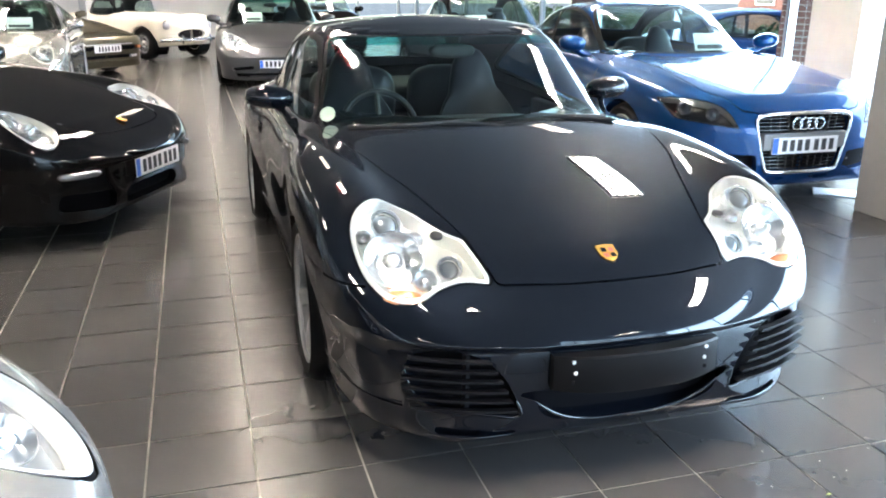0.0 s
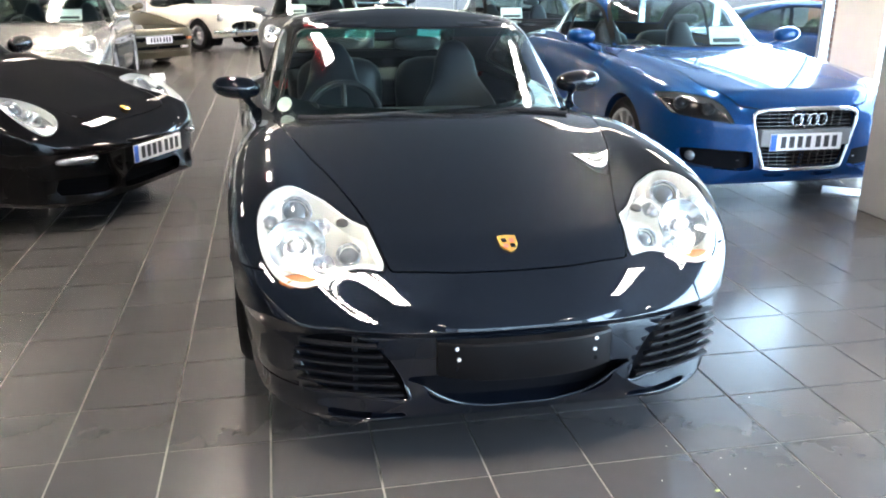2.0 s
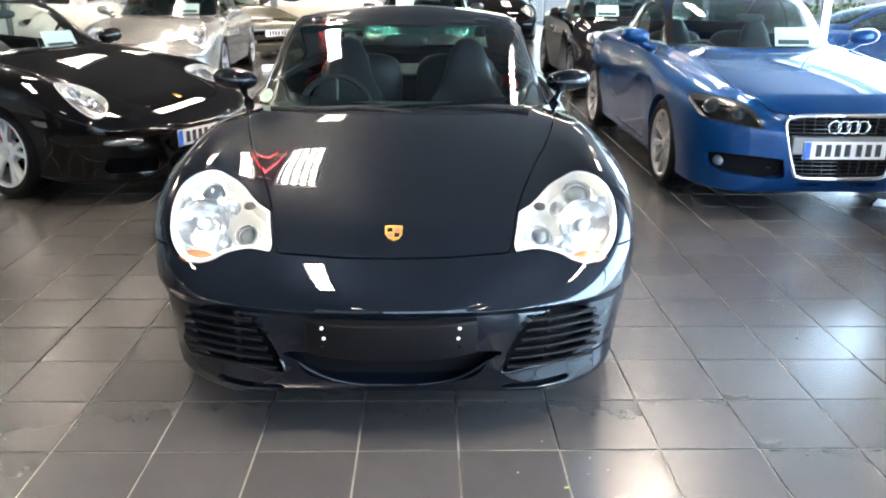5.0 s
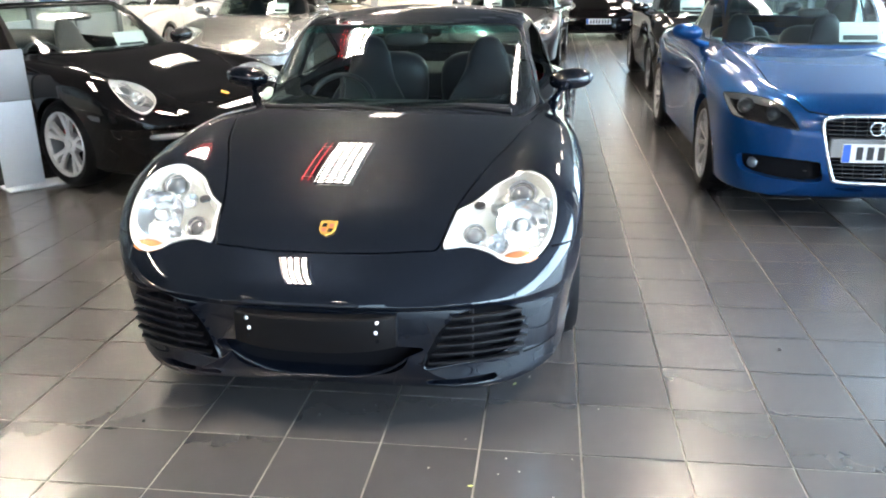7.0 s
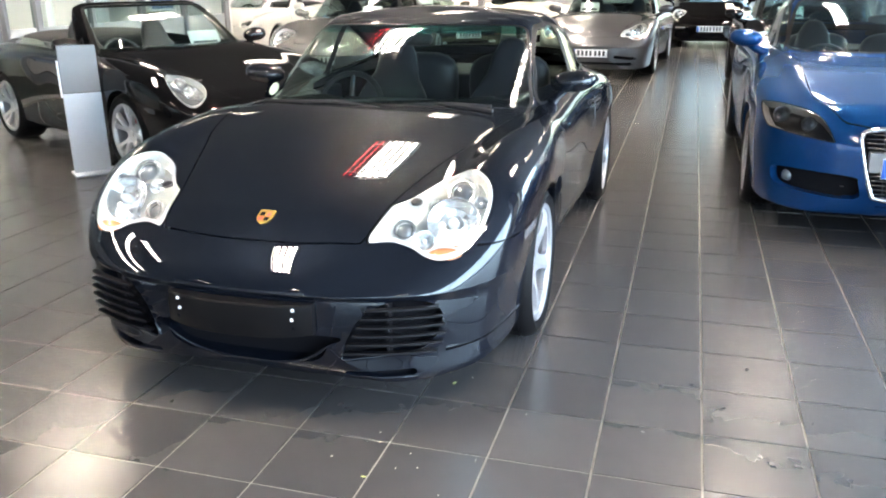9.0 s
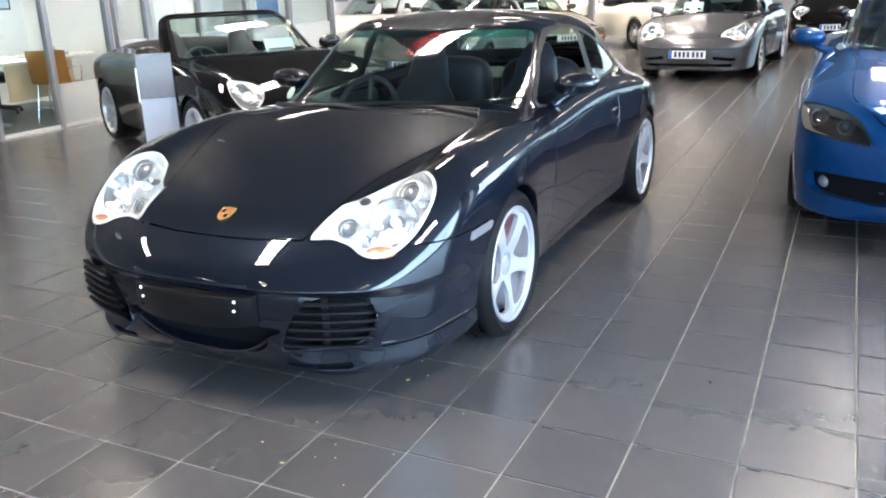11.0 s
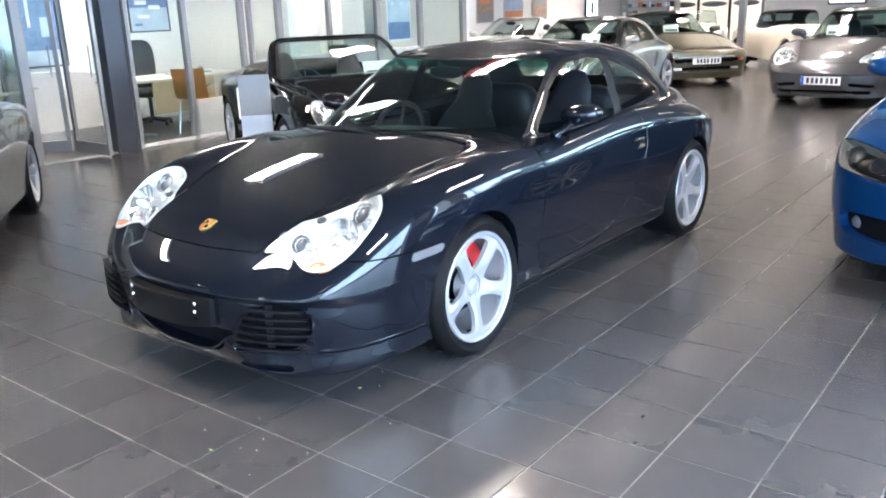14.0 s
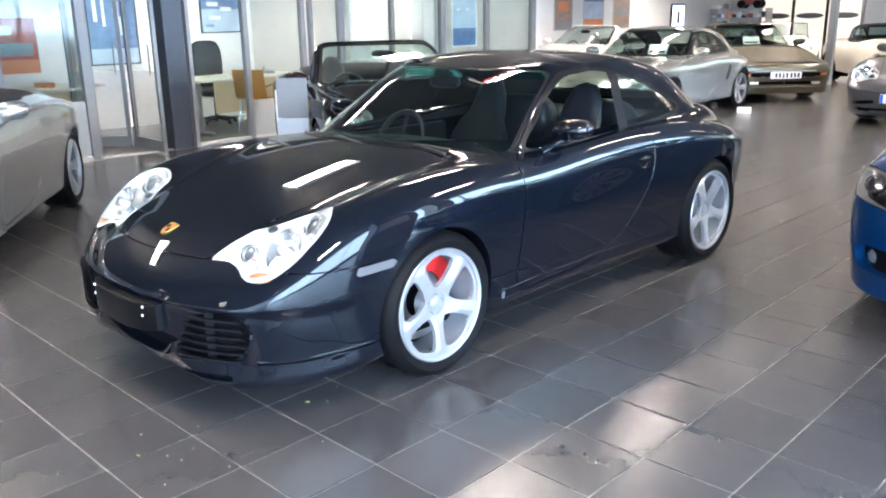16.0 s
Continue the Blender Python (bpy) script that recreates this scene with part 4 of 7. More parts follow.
def build_hero():
    car = thing("sports_coupe", "dark metallic blue-black sports coupe with clear headlamps on the tiled floor", "car", pose(1.105, 2.67, 0))
    skin = egg_car(
        car, PAINT_BLACK, (230, 84), cabin_grain=(38, 260), window_down=True, screen_top=0.85, screen_drop=0.11, screen_seal=0.005, band=0.74, pillar=0.885, b_lean=0.15, b_wide=0.085,
        vents=[("side_intake", lambda q: np.maximum(inside(q.x, q.z, INTAKE), NOSE(q)), 0.06, GAP),
               ("middle_intake", lambda q: np.maximum(inside(q.v[:, 0], q.z, MIDDLE), NOSE(q)), 0.05, GAP),
               ("lower_slot", lambda q: np.maximum(box2(q.x, q.z, 0.475, 0.186, 0.118, 0.013, 0.012, 2), NOSE(q)), 0.03, GAP),
               ("side_marker", lambda q: np.maximum(box2(q.y, q.z, -0.366, 0.574, 0.100, 0.0175, 0.008, 1), 0.5 - q.x), -0.004, MARKER),
               ("handle_recess", lambda q: np.maximum(ellipse(q.y, q.z, 1.588, 0.729, 0.082, 0.042), 0.5 - q.x), 0.016, GLOSSBLACK),
               ("sill_reflector", lambda q: np.maximum(box2(q.y, q.z, 0.435, 0.255, 0.018, 0.032, 0.006, 2), 0.5 - q.x), -0.003, DARKLENS),
               ("tail_lamp", lambda q: np.maximum(box2(q.y, q.z, 3.03, 0.715, 0.13, 0.052, 0.045, 2), 0.3 - q.x), -0.003, RED)],
        joints=[(lambda q: q.z - 0.598 + 0.02 * (q.y + 0.5), lambda q: np.maximum(np.maximum(q.y + 0.30, -0.70 - q.y), 0.60 - q.x)),
                (lambda q: q.z - 0.252, lambda q: np.maximum(np.maximum(q.y + 0.33, -0.80 - q.y), 0.60 - q.x))])
    cabin_fit(car)
    for sx in (1, -1):
        tyre_and_rim(car, "wheel", sx * 0.755, 0, 0.318, 0.225, 0.247, SPOKES_HERO, (ALLOY, ALLOY), caliper=52 if sx > 0 else 128, pierced=True)
        tyre_and_rim(car, "wheel", sx * 0.762, 2.35, 0.318, 0.265, 0.247, SPOKES_HERO, (ALLOY, ALLOY), caliper=128 if sx > 0 else 52, pierced=True)
        door_mirror(car, 0.842 if sx > 0 else -0.872, 0.945, 0.958, PAINT_BLACK, (0.112, 0.075, 0.053), side=sx, foot=(-0.098, -0.13, -0.090))
        # intake slats
        for k in range(6):
            z = 0.272 + k * 0.031
            a = 0.372 + 0.075 * (k / 5) ** 1.1
            b = 0.665 + 0.025 * math.sin(k / 5 * 3)
            pts = [(sx * x, -0.985 + 0.60 * (max(x - 0.30, 0) / 0.86) ** 2.0 * 0.95 + 0.015, z + 0.018 * (x - 0.35)) for x in np.linspace(a, b, 7)]
            bm = bmesh.new()
            for (x0, y0, z0), (x1, y1, z1) in zip(pts, pts[1:]):
                v = [bm.verts.new(p) for p in ((x0, y0, z0 - 0.004), (x1, y1, z1 - 0.004), (x1, y1, z1 + 0.004), (x0, y0, z0 + 0.004), (x0, y0 + 0.028, z0 - 0.008), (x1, y1 + 0.028, z1 - 0.008), (x1, y1 + 0.028, z1), (x0, y0 + 0.028, z0))]
                for f in ((0, 1, 2, 3), (3, 2, 6, 7), (4, 5, 1, 0)):
                    bm.faces.new([v[i] for i in f])
            bmesh.ops.recalc_face_normals(bm, faces=bm.faces)
            part("intake_slat", bm, SLAT, car)
        part("intake_post", block(0.500, 0.512, -0.905, -0.87, 0.262, 0.44, 0.002) if sx > 0 else block(-0.512, -0.500, -0.905, -0.87, 0.262, 0.44, 0.002), SLAT, car)
        # handle
        bm = ball((0, 0, 0), (0.012, 0.060, 0.015), 16, 10)
        part("door_handle", bm, PAINT_BLACK, car, smooth=60, at=pose(sx * 0.874, 1.588, 0.742))
    # painted lips round the lower edges of the intakes and slots
    def lip(line, r):
        near = skin.v[skin.v[:, 1] < -0.5]
        pts = []
        for x, z in line:
            d = np.hypot(near[:, 0] - x, near[:, 2] - z)
            i = np.argsort(d)[:5]
            w = 1 / (d[i] + 0.002)
            pts.append((x, float((near[i, 1] * w).sum() / w.sum()) + 0.002, z))
        k = np.array(pts)
        k[1:-1, 1] = (k[:-2, 1] + k[1:-1, 1] + k[2:, 1]) / 3
        part("intake_lip", tube([tuple(q) for q in k], [r * 0.4, *[r] * (len(pts) - 2), r * 0.4], 10), PAINT_BLACK, car, "painted lip under the intake", smooth=60)
    for sx in (1, -1):
        low = [q for q in INTAKE if q[1] < 0.20 + 0.28 * q[0]]
        low.sort(key=lambda q: math.atan2(q[1] - 0.36, q[0] - 0.52))
        lip([(sx * x, z - 0.004) for x, z in low], 0.0065)
        lip([(sx * x, 0.172 + 0.02 * abs(x - 0.48) ** 2) for x in np.linspace(0.365, 0.60, 9)], 0.005)
    lip([(x, 0.190 + 0.095 * abs(x / 0.305) ** 3.2) for x in np.linspace(-0.305, 0.305, 25)], 0.0065)
    def edge(line, r, name, sx):
        near = skin.v[skin.v[:, 0] * sx > 0.5]
        pts = []
        for y, z in line:
            d = np.hypot(near[:, 1] - y, near[:, 2] - z)
            i = np.argsort(d)[:5]
            w = 1 / (d[i] + 0.004)
            pts.append((float((near[i, 0] * w).sum() / w.sum()) + 0.0005 * sx, y, z))
        k = np.array(pts)
        for _ in range(3):
            k[1:-1, 0] = (k[:-2, 0] + k[1:-1, 0] + k[2:, 0]) / 3
        part(name, tube([tuple(q) for q in k], r, 8), PAINT_BLACK, car, smooth=60)
    # thin body-coloured tube added on the door's rear edge to draw a highlight line
    rear = nat((0.25, 1.16), (0.30, 1.32), (0.36, 1.44), (0.474, 1.548), (0.60, 1.633), (0.70, 1.665), (0.79, 1.667))
    for sx in (1, -1):
        edge([(float(rear(z)), z) for z in np.linspace(0.262, 0.80, 26)], 0.0030, "door_edge", sx)
        edge([(y, 0.262 + 0.012 * math.sin(y)) for y in np.linspace(0.40, 1.98, 30)], 0.0060, "sill_edge", sx)
        edge([(y, 0.262) for y in np.linspace(-0.80, -0.36, 14)], 0.0040, "bumper_crease", sx)
    p = hang("number_plate_plinth", None, car, "bare black number plate plinth with white screws")
    front = lambda x: -1.022 + 0.044 * abs(x / 0.27) ** 3
    bm = bmesh.new()
    ring = [(y0, z0) for y0, z0 in ((0.0, 0.334), (-0.002, 0.338), (0.0, 0.434), (0.004, 0.440), (0.05, 0.440), (0.05, 0.330))]
    cols = [[bm.verts.new((x, front(x) + y0, z0 - 0.012 * (1 - (x / 0.27) ** 2) * (z0 < 0.36))) for y0, z0 in ring] for x in np.linspace(-0.27, 0.27, 19)]
    for a, b in zip(cols, cols[1:]):
        for i in range(len(ring)):
            bm.faces.new((a[i], b[i], b[(i + 1) % len(ring)], a[(i + 1) % len(ring)]))
    bm.faces.new(cols[0]), bm.faces.new(cols[-1])
    bmesh.ops.recalc_face_normals(bm, faces=bm.faces)
    part("plinth_panel", bm, PLINTH, p, smooth=30)
    for x in (-0.218, 0.213):
        for z in (0.426, 0.392):
            bm = lathe([(0.0, -0.004), (0.003, -0.004), (0.0055, -0.003), (0.0062, 0.0)], 14, "z")
            xx = x + (0.006 if z < 0.40 and x < 0 else -0.004 if z < 0.40 else 0)
            part("screw_cap", bm, WHITE, p, "white screw cap", at=Matrix.Translation((xx, front(xx) - 0.002, z)) @ pose(0, 0, 0, -90))
        bm = lathe([(0.0, -0.002), (0.006, -0.002), (0.0065, 0.0)], 14, "z")
        part("screw_hole", bm, GAP, p, at=Matrix.Translation((x, front(x) - 0.002, 0.362)) @ pose(0, 0, 0, -90))
    # badge
    shield = [(-0.030, 0.037), (0, 0.040), (0.030, 0.037), (0.029, -0.005), (0.019, -0.026), (0, -0.039), (-0.019, -0.026), (-0.029, -0.005)]
    b = hang("bonnet_badge", None, car, "small gold, red and black shield badge", Matrix.Translation((0, -0.752, 0.6575)) @ pose(0, 0, 0, 23))
    part("shield", plate_of(shield, 0.004, "z"), GOLD, b)
    for x, y, m in ((-0.012, 0.014, GLOSSBLACK), (0.012, -0.012, GLOSSBLACK), (0.013, 0.013, ENAMEL_RED), (-0.011, -0.012, ENAMEL_RED)):
        part("enamel", block(x - 0.008, x + 0.008, y - 0.009, y + 0.009, 0.004, 0.0052), m, b)
    # windscreen sticker and wipers
    bm = lathe([(0.0, 0.001), (0.034, 0.001), (0.035, 0.0)], 24, "z")
    part("round_sticker", bm, STICKER, car, "round pale green paper disc", at=Matrix.Translation((-0.655, 0.625, 0.918)) @ pose(0, 0, 0, 58, 0, -28))
    for x0, x1, y0 in ((0.02, -0.60, 0.355), (0.55, -0.02, 0.395)):
        w = hang("wiper", None, car, "black wiper")
        ps = [(x0 + (x1 - x0) * t, y0 - 0.02 + 0.09 * abs(2 * t - 1 if x0 < 0.1 else t - 0.4) ** 2, 0.911 - 0.028 * abs(t - 0.3)) for t in np.linspace(0, 1, 9)]
        part("wiper_blade", tube(ps, 0.008, 6), TRIM, w, smooth=60)
        part("wiper_arm", tube([(x0 + 0.02, y0 - 0.06, 0.892), ps[3], ps[5]], 0.009, 6), TRIM, w, smooth=60)
    return car



build_hero()

# ---- the other cars ----
def oval_lamps(cx=0.635, cy=-0.555, rx=0.132, ry=0.232, turn=14, zmin=0.515, lit=False):
    val = lambda q: np.maximum(ellipse(q.x, q.y, cx, cy, rx, ry, turn), zmin - q.z)
    return [dict(val=val, depth=0.05, seal=0.007, seal_mat=LAMPRIM, bowl=LAMPGREY, bulbs=[("p", cx - 0.005, cy + 0.07, 0.042, "projector"), ("b", cx + 0.01, cy - 0.06, 0.05, "bowl"), ("n", cx - 0.03, cy - 0.01, 0.03, "bowl")])]


SPOKES_FIVE = (5, 0.028, 0.040, 0.030, 0.0, 0, 0)
SPOKES_FORK = (5, 0.017, 0.019, 0.030, 0.0, 0.20, 10)
SPOKES_TEN = (10, 0.013, 0.017, 0.022, 0.0, 0, 8)
SPOKES_WIRE = (24, 0.004, 0.004, 0.02, 0.25, 0, 0)


def wheels(car, style, r=0.318, rim=0.238, half=0.755, back=2.35, mats=None, caliper=True, detail=0.7):
    mats = mats or (ALLOY, ALLOY_DARK)
    for sx in (1, -1):
        for y, w in ((0, 0.225), (back, 0.255)):
            c = (40 if sx > 0 else 140) if y == 0 else (140 if sx > 0 else 40)
            tyre_and_rim(car, "wheel", sx * half, y, r, w, rim, style, mats, c if caliper else None, detail)


def nose_low(q):
    return q.y + 0.5


def open_car(name, label, m, col, card=None, grain=(120, 50), hood=HOODCLOTH, style=SPOKES_FIVE, plate=True, lamps=None, badge=False, lower=True, mats=None):
    car = thing(name, label, "car", m)
    lines = dict(CAR_LINES)
    lines["crest_z"] = nat((-0.98, 0.52), (-0.7, 0.655), (-0.4, 0.775), (0, 0.838), (0.45, 0.872), (1.0, 0.885), (1.6, 0.90), (2.1, 0.905), (2.5, 0.885), (3.0, 0.81), (3.45, 0.70))
    lines["dip"] = nat((-0.98, 0.0), (-0.4, 0.012), (0.1, 0.016), (0.5, 0.0), (3.45, 0.0))
    lines["top"] = nat((-0.98, 0.588), (-0.73, 0.662), (-0.4, 0.757), (0, 0.852), (0.4, 0.925), (1.0, 0.91), (2.2, 0.93), (2.6, 0.93), (3.0, 0.88), (3.3, 0.80), (3.45, 0.75))
    vents = [("middle_intake", lambda q: np.maximum(box2(q.v[:, 0], q.z, 0, 0.245, 0.30, 0.055, 0.04), nose_low(q)), 0.05, GAP),
             ("side_intake", lambda q: np.maximum(box2(q.x, q.z, 0.55, 0.265, 0.155, 0.05, 0.03, 4), nose_low(q)), 0.05, GAP)]
    if badge:
        vents.append(("side_marker", lambda q: np.maximum(box2(q.y, q.z, -0.425, 0.548, 0.075, 0.019, 0.008, 2), 0.5 - q.x), -0.004, MARKER))
        part("bonnet_badge", ball((0, 0, 0), (0.030, 0.037, 0.005), 18, 8), GOLD, car, "small gold shield badge", smooth=60, at=Matrix.Translation((0, -0.775, 0.650)) @ pose(0, 0, 0, 20))
    build_car(car, dict(paint=col, lines=lines, cabin=CABIN_LINES, grain=grain, axles=((0, 0.322), (2.35, 0.322)), arch=0.338, opening=lambda q: box2(q.x, q.y, 0, 1.30, 0.66, 0.80, 0.15),
                        lamps=lamps or oval_lamps(), bonnet=[(0.20, 0.36), (0.45, 0.44), (0.655, 0.56), (0.618, 0.12), (0.58, -0.08), (0.50, -0.33), (0.455, -0.60), (0.40, -0.78), (0.20, -0.835)],
                        door=HERO_DOOR[:-1], vents=vents, open=True, band=2.0, frame_mat=col))
    cabin_fit(car, card, shelf=False)
    wheels(car, style, mats=mats)
    for sx in (1, -1):
        door_mirror(car, sx * 0.905, 0.79, 0.955, col, side=sx)
        if lower:
            part("fog_lamp", ball((0, 0, 0), (0.13, 0.045, 0.024), 18, 8, power=0.7), LAMPGREY, car, "clear lower lamp strip", smooth=60, at=pose(sx * 0.60, -0.848, 0.425, 0, 0, sx * 33))
    # folded hood
    bm = ball((0, 2.28, 0.90), (0.66, 0.42, 0.10), 30, 12, power=0.7)
    part("folded_hood", bm, hood, car, "folded black cloth hood", smooth=60)
    if plate:
        reg_plate(car, Matrix.Translation((0, -0.992, 0.40)))
    return car


open_car("convertible", "black open convertible with silver five-spoke wheels and a price card", pose(-1.24, 5.57, 0, 0, 0, 63), PAINT_JET, Matrix.Translation((0.33, 0.70, 0.885)) @ pose(0, 0, 0, -28), style=SPOKES_FORK, badge=True, mats=(ALLOY_BRIGHT, ALLOY))
open_car("convertible", "silver convertible with clear headlamps and its black hood folded", pose(-1.36, 1.04, 0, 0, 0, 55.5), PAINT_SILVER, None, (150, 60), lamps=oval_lamps(0.635, -0.57, 0.12, 0.22), plate=False)
open_car("convertible", "glossy black roadster parked by the far window", pose(2.85, 19.05, 0), PAINT_JET, None, (80, 36))
open_car("convertible", "white classic sports car with round headlamps", pose(-5.95, 14.15, 0, 0, 0, -3), PAINT_WHITE, None, (80, 36), lamps=oval_lamps(0.60, -0.66, 0.10, 0.13, 0, 0.50), lower=False, style=SPOKES_TEN)

# grey coupe
grey = thing("sports_coupe", "mid-grey metallic sports coupe with a white price card", "car", pose(1.12, 13.0, 0, 0, 0, -3))
egg_car(grey, PAINT_GREY, (110, 46), vents=[("middle_intake", lambda q: np.maximum(box2(q.v[:, 0], q.z, 0, 0.225, 0.62, 0.022, 0.02), nose_low(q)), 0.04, GAP), ("side_intake", lambda q: np.maximum(box2(q.x, q.z, 0.50, 0.315, 0.16, 0.022, 0.02, -6), nose_low(q)), 0.04, GAP)])
cabin_fit(grey, Matrix.Translation((-0.30, 0.62, 0.92)) @ pose(0, 0, 0, -28))
wheels(grey, SPOKES_TEN)
for sx in (1, -1):
    door_mirror(grey, sx * 0.905, 0.79, 0.955, PAINT_GREY, side=sx)
reg_plate(grey, Matrix.Translation((0, -0.992, 0.38)))

# silver coupe
silver = thing("sports_coupe", "silver sports coupe with a price card behind the screen", "car", pose(-2.41, 10.85, 0, 0, 0, 3))
build_car(silver, dict(paint=PAINT_SILVER, lines=CAR_LINES, cabin=CABIN_LINES, grain=(120, 50), axles=((0, 0.322), (2.41, 0.322)), arch=0.338, opening=lambda q: ellipse(q.x, q.y, 0, 1.6, 0.70, 1.18),
                       lamps=oval_lamps(0.62, -0.57, 0.125, 0.20, 18), bonnet=BONNET_SIDE, door=HERO_DOOR, side_glass=HERO_GLASS, b_post=1.485,
                       vents=[("middle_intake", lambda q: np.maximum(box2(q.v[:, 0], q.z, 0, 0.245, 0.30, 0.055, 0.04), nose_low(q)), 0.05, GAP), ("side_intake", lambda q: np.maximum(box2(q.x, q.z, 0.55, 0.265, 0.15, 0.05, 0.03, 4), nose_low(q)), 0.05, GAP),
                              ("tail_vent", lambda q: np.maximum(box2(q.y, q.z, 1.86, 0.60, 0.05, 0.13, 0.04, -12), 0.5 - q.x), 0.04, GAP)]))
cabin_fit(silver, Matrix.Translation((0.28, 0.64, 0.92)) @ pose(0, 0, 0, -28))
wheels(silver, SPOKES_FIVE, back=2.41)
for sx in (1, -1):
    door_mirror(silver, sx * 0.905, 0.79, 0.955, PAINT_SILVER, side=sx)
reg_plate(silver, Matrix.Translation((0, -0.992, 0.40)))

# blue coupe
BLUE_LINES = dict(
    nose=-0.875, tail=3.30, nose_cap=(0.55, 0.20, 0.10), tail_cap=(0.60, 0.35, 0.12), nose_z=0.50, tail_z=0.62, nose_n=3.0, waist=0.45,
    width=nat((-0.87, 0.88), (-0.4, 0.905), (0, 0.925), (0.6, 0.905), (1.4, 0.90), (2.0, 0.92), (2.5, 0.925), (3.3, 0.82)),
    top=nat((-0.87, 0.735), (-0.6, 0.79), (-0.2, 0.86), (0.2, 0.915), (0.6, 0.95), (1.2, 0.95), (2.2, 0.98), (2.8, 0.98), (3.1, 0.96), (3.3, 0.92)),
    crest_z=nat((-0.87, 0.66), (-0.5, 0.765), (0, 0.84), (0.6, 0.89), (1.2, 0.915), (2.0, 0.935), (2.6, 0.94), (3.3, 0.88)),
    crest_x=nat((-0.87, 0.66), (-0.4, 0.72), (0, 0.745), (0.6, 0.765), (1.4, 0.78), (2.2, 0.77), (3.3, 0.64)),
    low=nat((-0.87, 0.16), (0, 0.17), (0.6, 0.17), (1.9, 0.18), (3.3, 0.24)), valley=0.86, dip=nat((-0.87, 0.0), (0, -0.004), (3.3, 0.0)))
BLUE_CABIN = dict(
    w=nat((-0.12, 0.735), (0, 0.722), (0.5, 0.665), (0.85, 0.60), (1, 0.54)), front=nat((-0.12, 0.32), (0, 0.42), (0.5, 0.80), (0.85, 1.10), (1, 1.26)),
    rear=nat((-0.12, 3.20), (0, 3.12), (0.5, 2.75), (0.85, 2.35), (1, 2.05)), mid=1.55, n_front=2.8, n_rear=2.5,
    z_side=nat((-0.12, 0.86), (0, 0.91), (0.5, 1.11), (0.85, 1.25), (1, 1.298)), z_front=nat((-0.12, 0.90), (0, 0.945), (0.5, 1.14), (0.85, 1.275), (1, 1.32)),
    z_rear=nat((-0.12, 0.92), (0, 0.96), (0.5, 1.14), (0.85, 1.265), (1, 1.312)), crown=1.352, crown_y=1.6)
BLUE_LAMP = outline([(0.500, 0.577), (0.521, 0.622), (0.553, 0.678), (0.600, 0.715), (0.660, 0.735), (0.740, 0.747), (0.800, 0.750), (0.862, 0.740), (0.872, 0.728), (0.870, 0.695), (0.860, 0.660), (0.843, 0.630), (0.820, 0.621), (0.690, 0.601), (0.555, 0.581), (0.515, 0.575)], 5)
GRILLE = outline(mirror_line([(0.17, 0.665), (0.315, 0.655), (0.372, 0.615), (0.345, 0.48), (0.295, 0.315), (0.26, 0.278), (0.12, 0.272)]), 5)
blue = thing("coupe", "bright metallic blue coupe with a chrome-framed grille and a price card", "car", pose(3.81, 5.18, 0))
build_car(blue, dict(paint=PAINT_BLUE, lines=BLUE_LINES, cabin=BLUE_CABIN, grain=(180, 70), axles=((0, 0.325), (2.468, 0.325)), arch=0.350, opening=lambda q: ellipse(q.x, q.y, 0, 1.75, 0.70, 1.2), pillar=0.90, band=2.0,
                     lamps=[dict(val=lambda q: np.maximum(inside(q.x, q.z, BLUE_LAMP), q.y + 0.22), depth=0.05, lens=GLASS_SMOKE, ring=LAMPGREY, seal=0.004, seal_mat=TRIM, bowl=LAMPDARK, aim=1.5, label="dark headlamp with two round lenses",
                                 bulbs=[("p", 0.76, -0.60, 0.034, "projector"), ("q", 0.63, -0.71, 0.030, "projector")])],
                     vents=[("grille_recess", lambda q: np.maximum(inside(q.v[:, 0], q.z, GRILLE), q.y + 0.4), 0.04, GAP),
                            ("side_intake", lambda q: np.maximum(inside(q.x, q.z, outline([(0.372, 0.390), (0.362, 0.370), (0.344, 0.292), (0.350, 0.270), (0.375, 0.262), (0.62, 0.278), (0.76, 0.298), (0.798, 0.335), (0.806, 0.390), (0.795, 0.405), (0.70, 0.412), (0.5, 0.402)], 5)), q.y + 0.35), 0.05, GAP),
                            ("lower_slot", lambda q: np.maximum(box2(q.x, q.z, 0.14, 0.222, 0.12, 0.014, 0.01), q.y + 0.4), 0.03, GAP)],
                     bonnet=[(0.20, 0.40), (0.5, 0.46), (0.66, 0.60), (0.615, 0.29), (0.617, -0.2), (0.612, -0.534), (0.56, -0.66), (0.488, -0.765), (0.404, -0.808), (0.20, -0.835)],
                     door=[(0.56, 0.92), (0.55, 0.55), (0.57, 0.27), (0.9, 0.25), (1.5, 0.26), (1.72, 0.40), (1.80, 0.62), (1.82, 0.92), (1.2, 0.98)],
                     side_glass=[(0.92, 0.925), (1.10, 1.10), (1.30, 1.225), (1.60, 1.275), (1.95, 1.255), (2.25, 1.15), (2.50, 0.985), (2.3, 0.955), (1.6, 0.94)], b_post=1.78))
cabin_fit(blue, Matrix.Translation((0.33, 0.80, 0.95)) @ pose(0, 0, 0, -22))
wheels(blue, SPOKES_TEN, r=0.325, rim=0.24, half=0.79, back=2.468, caliper=False, detail=1.0)
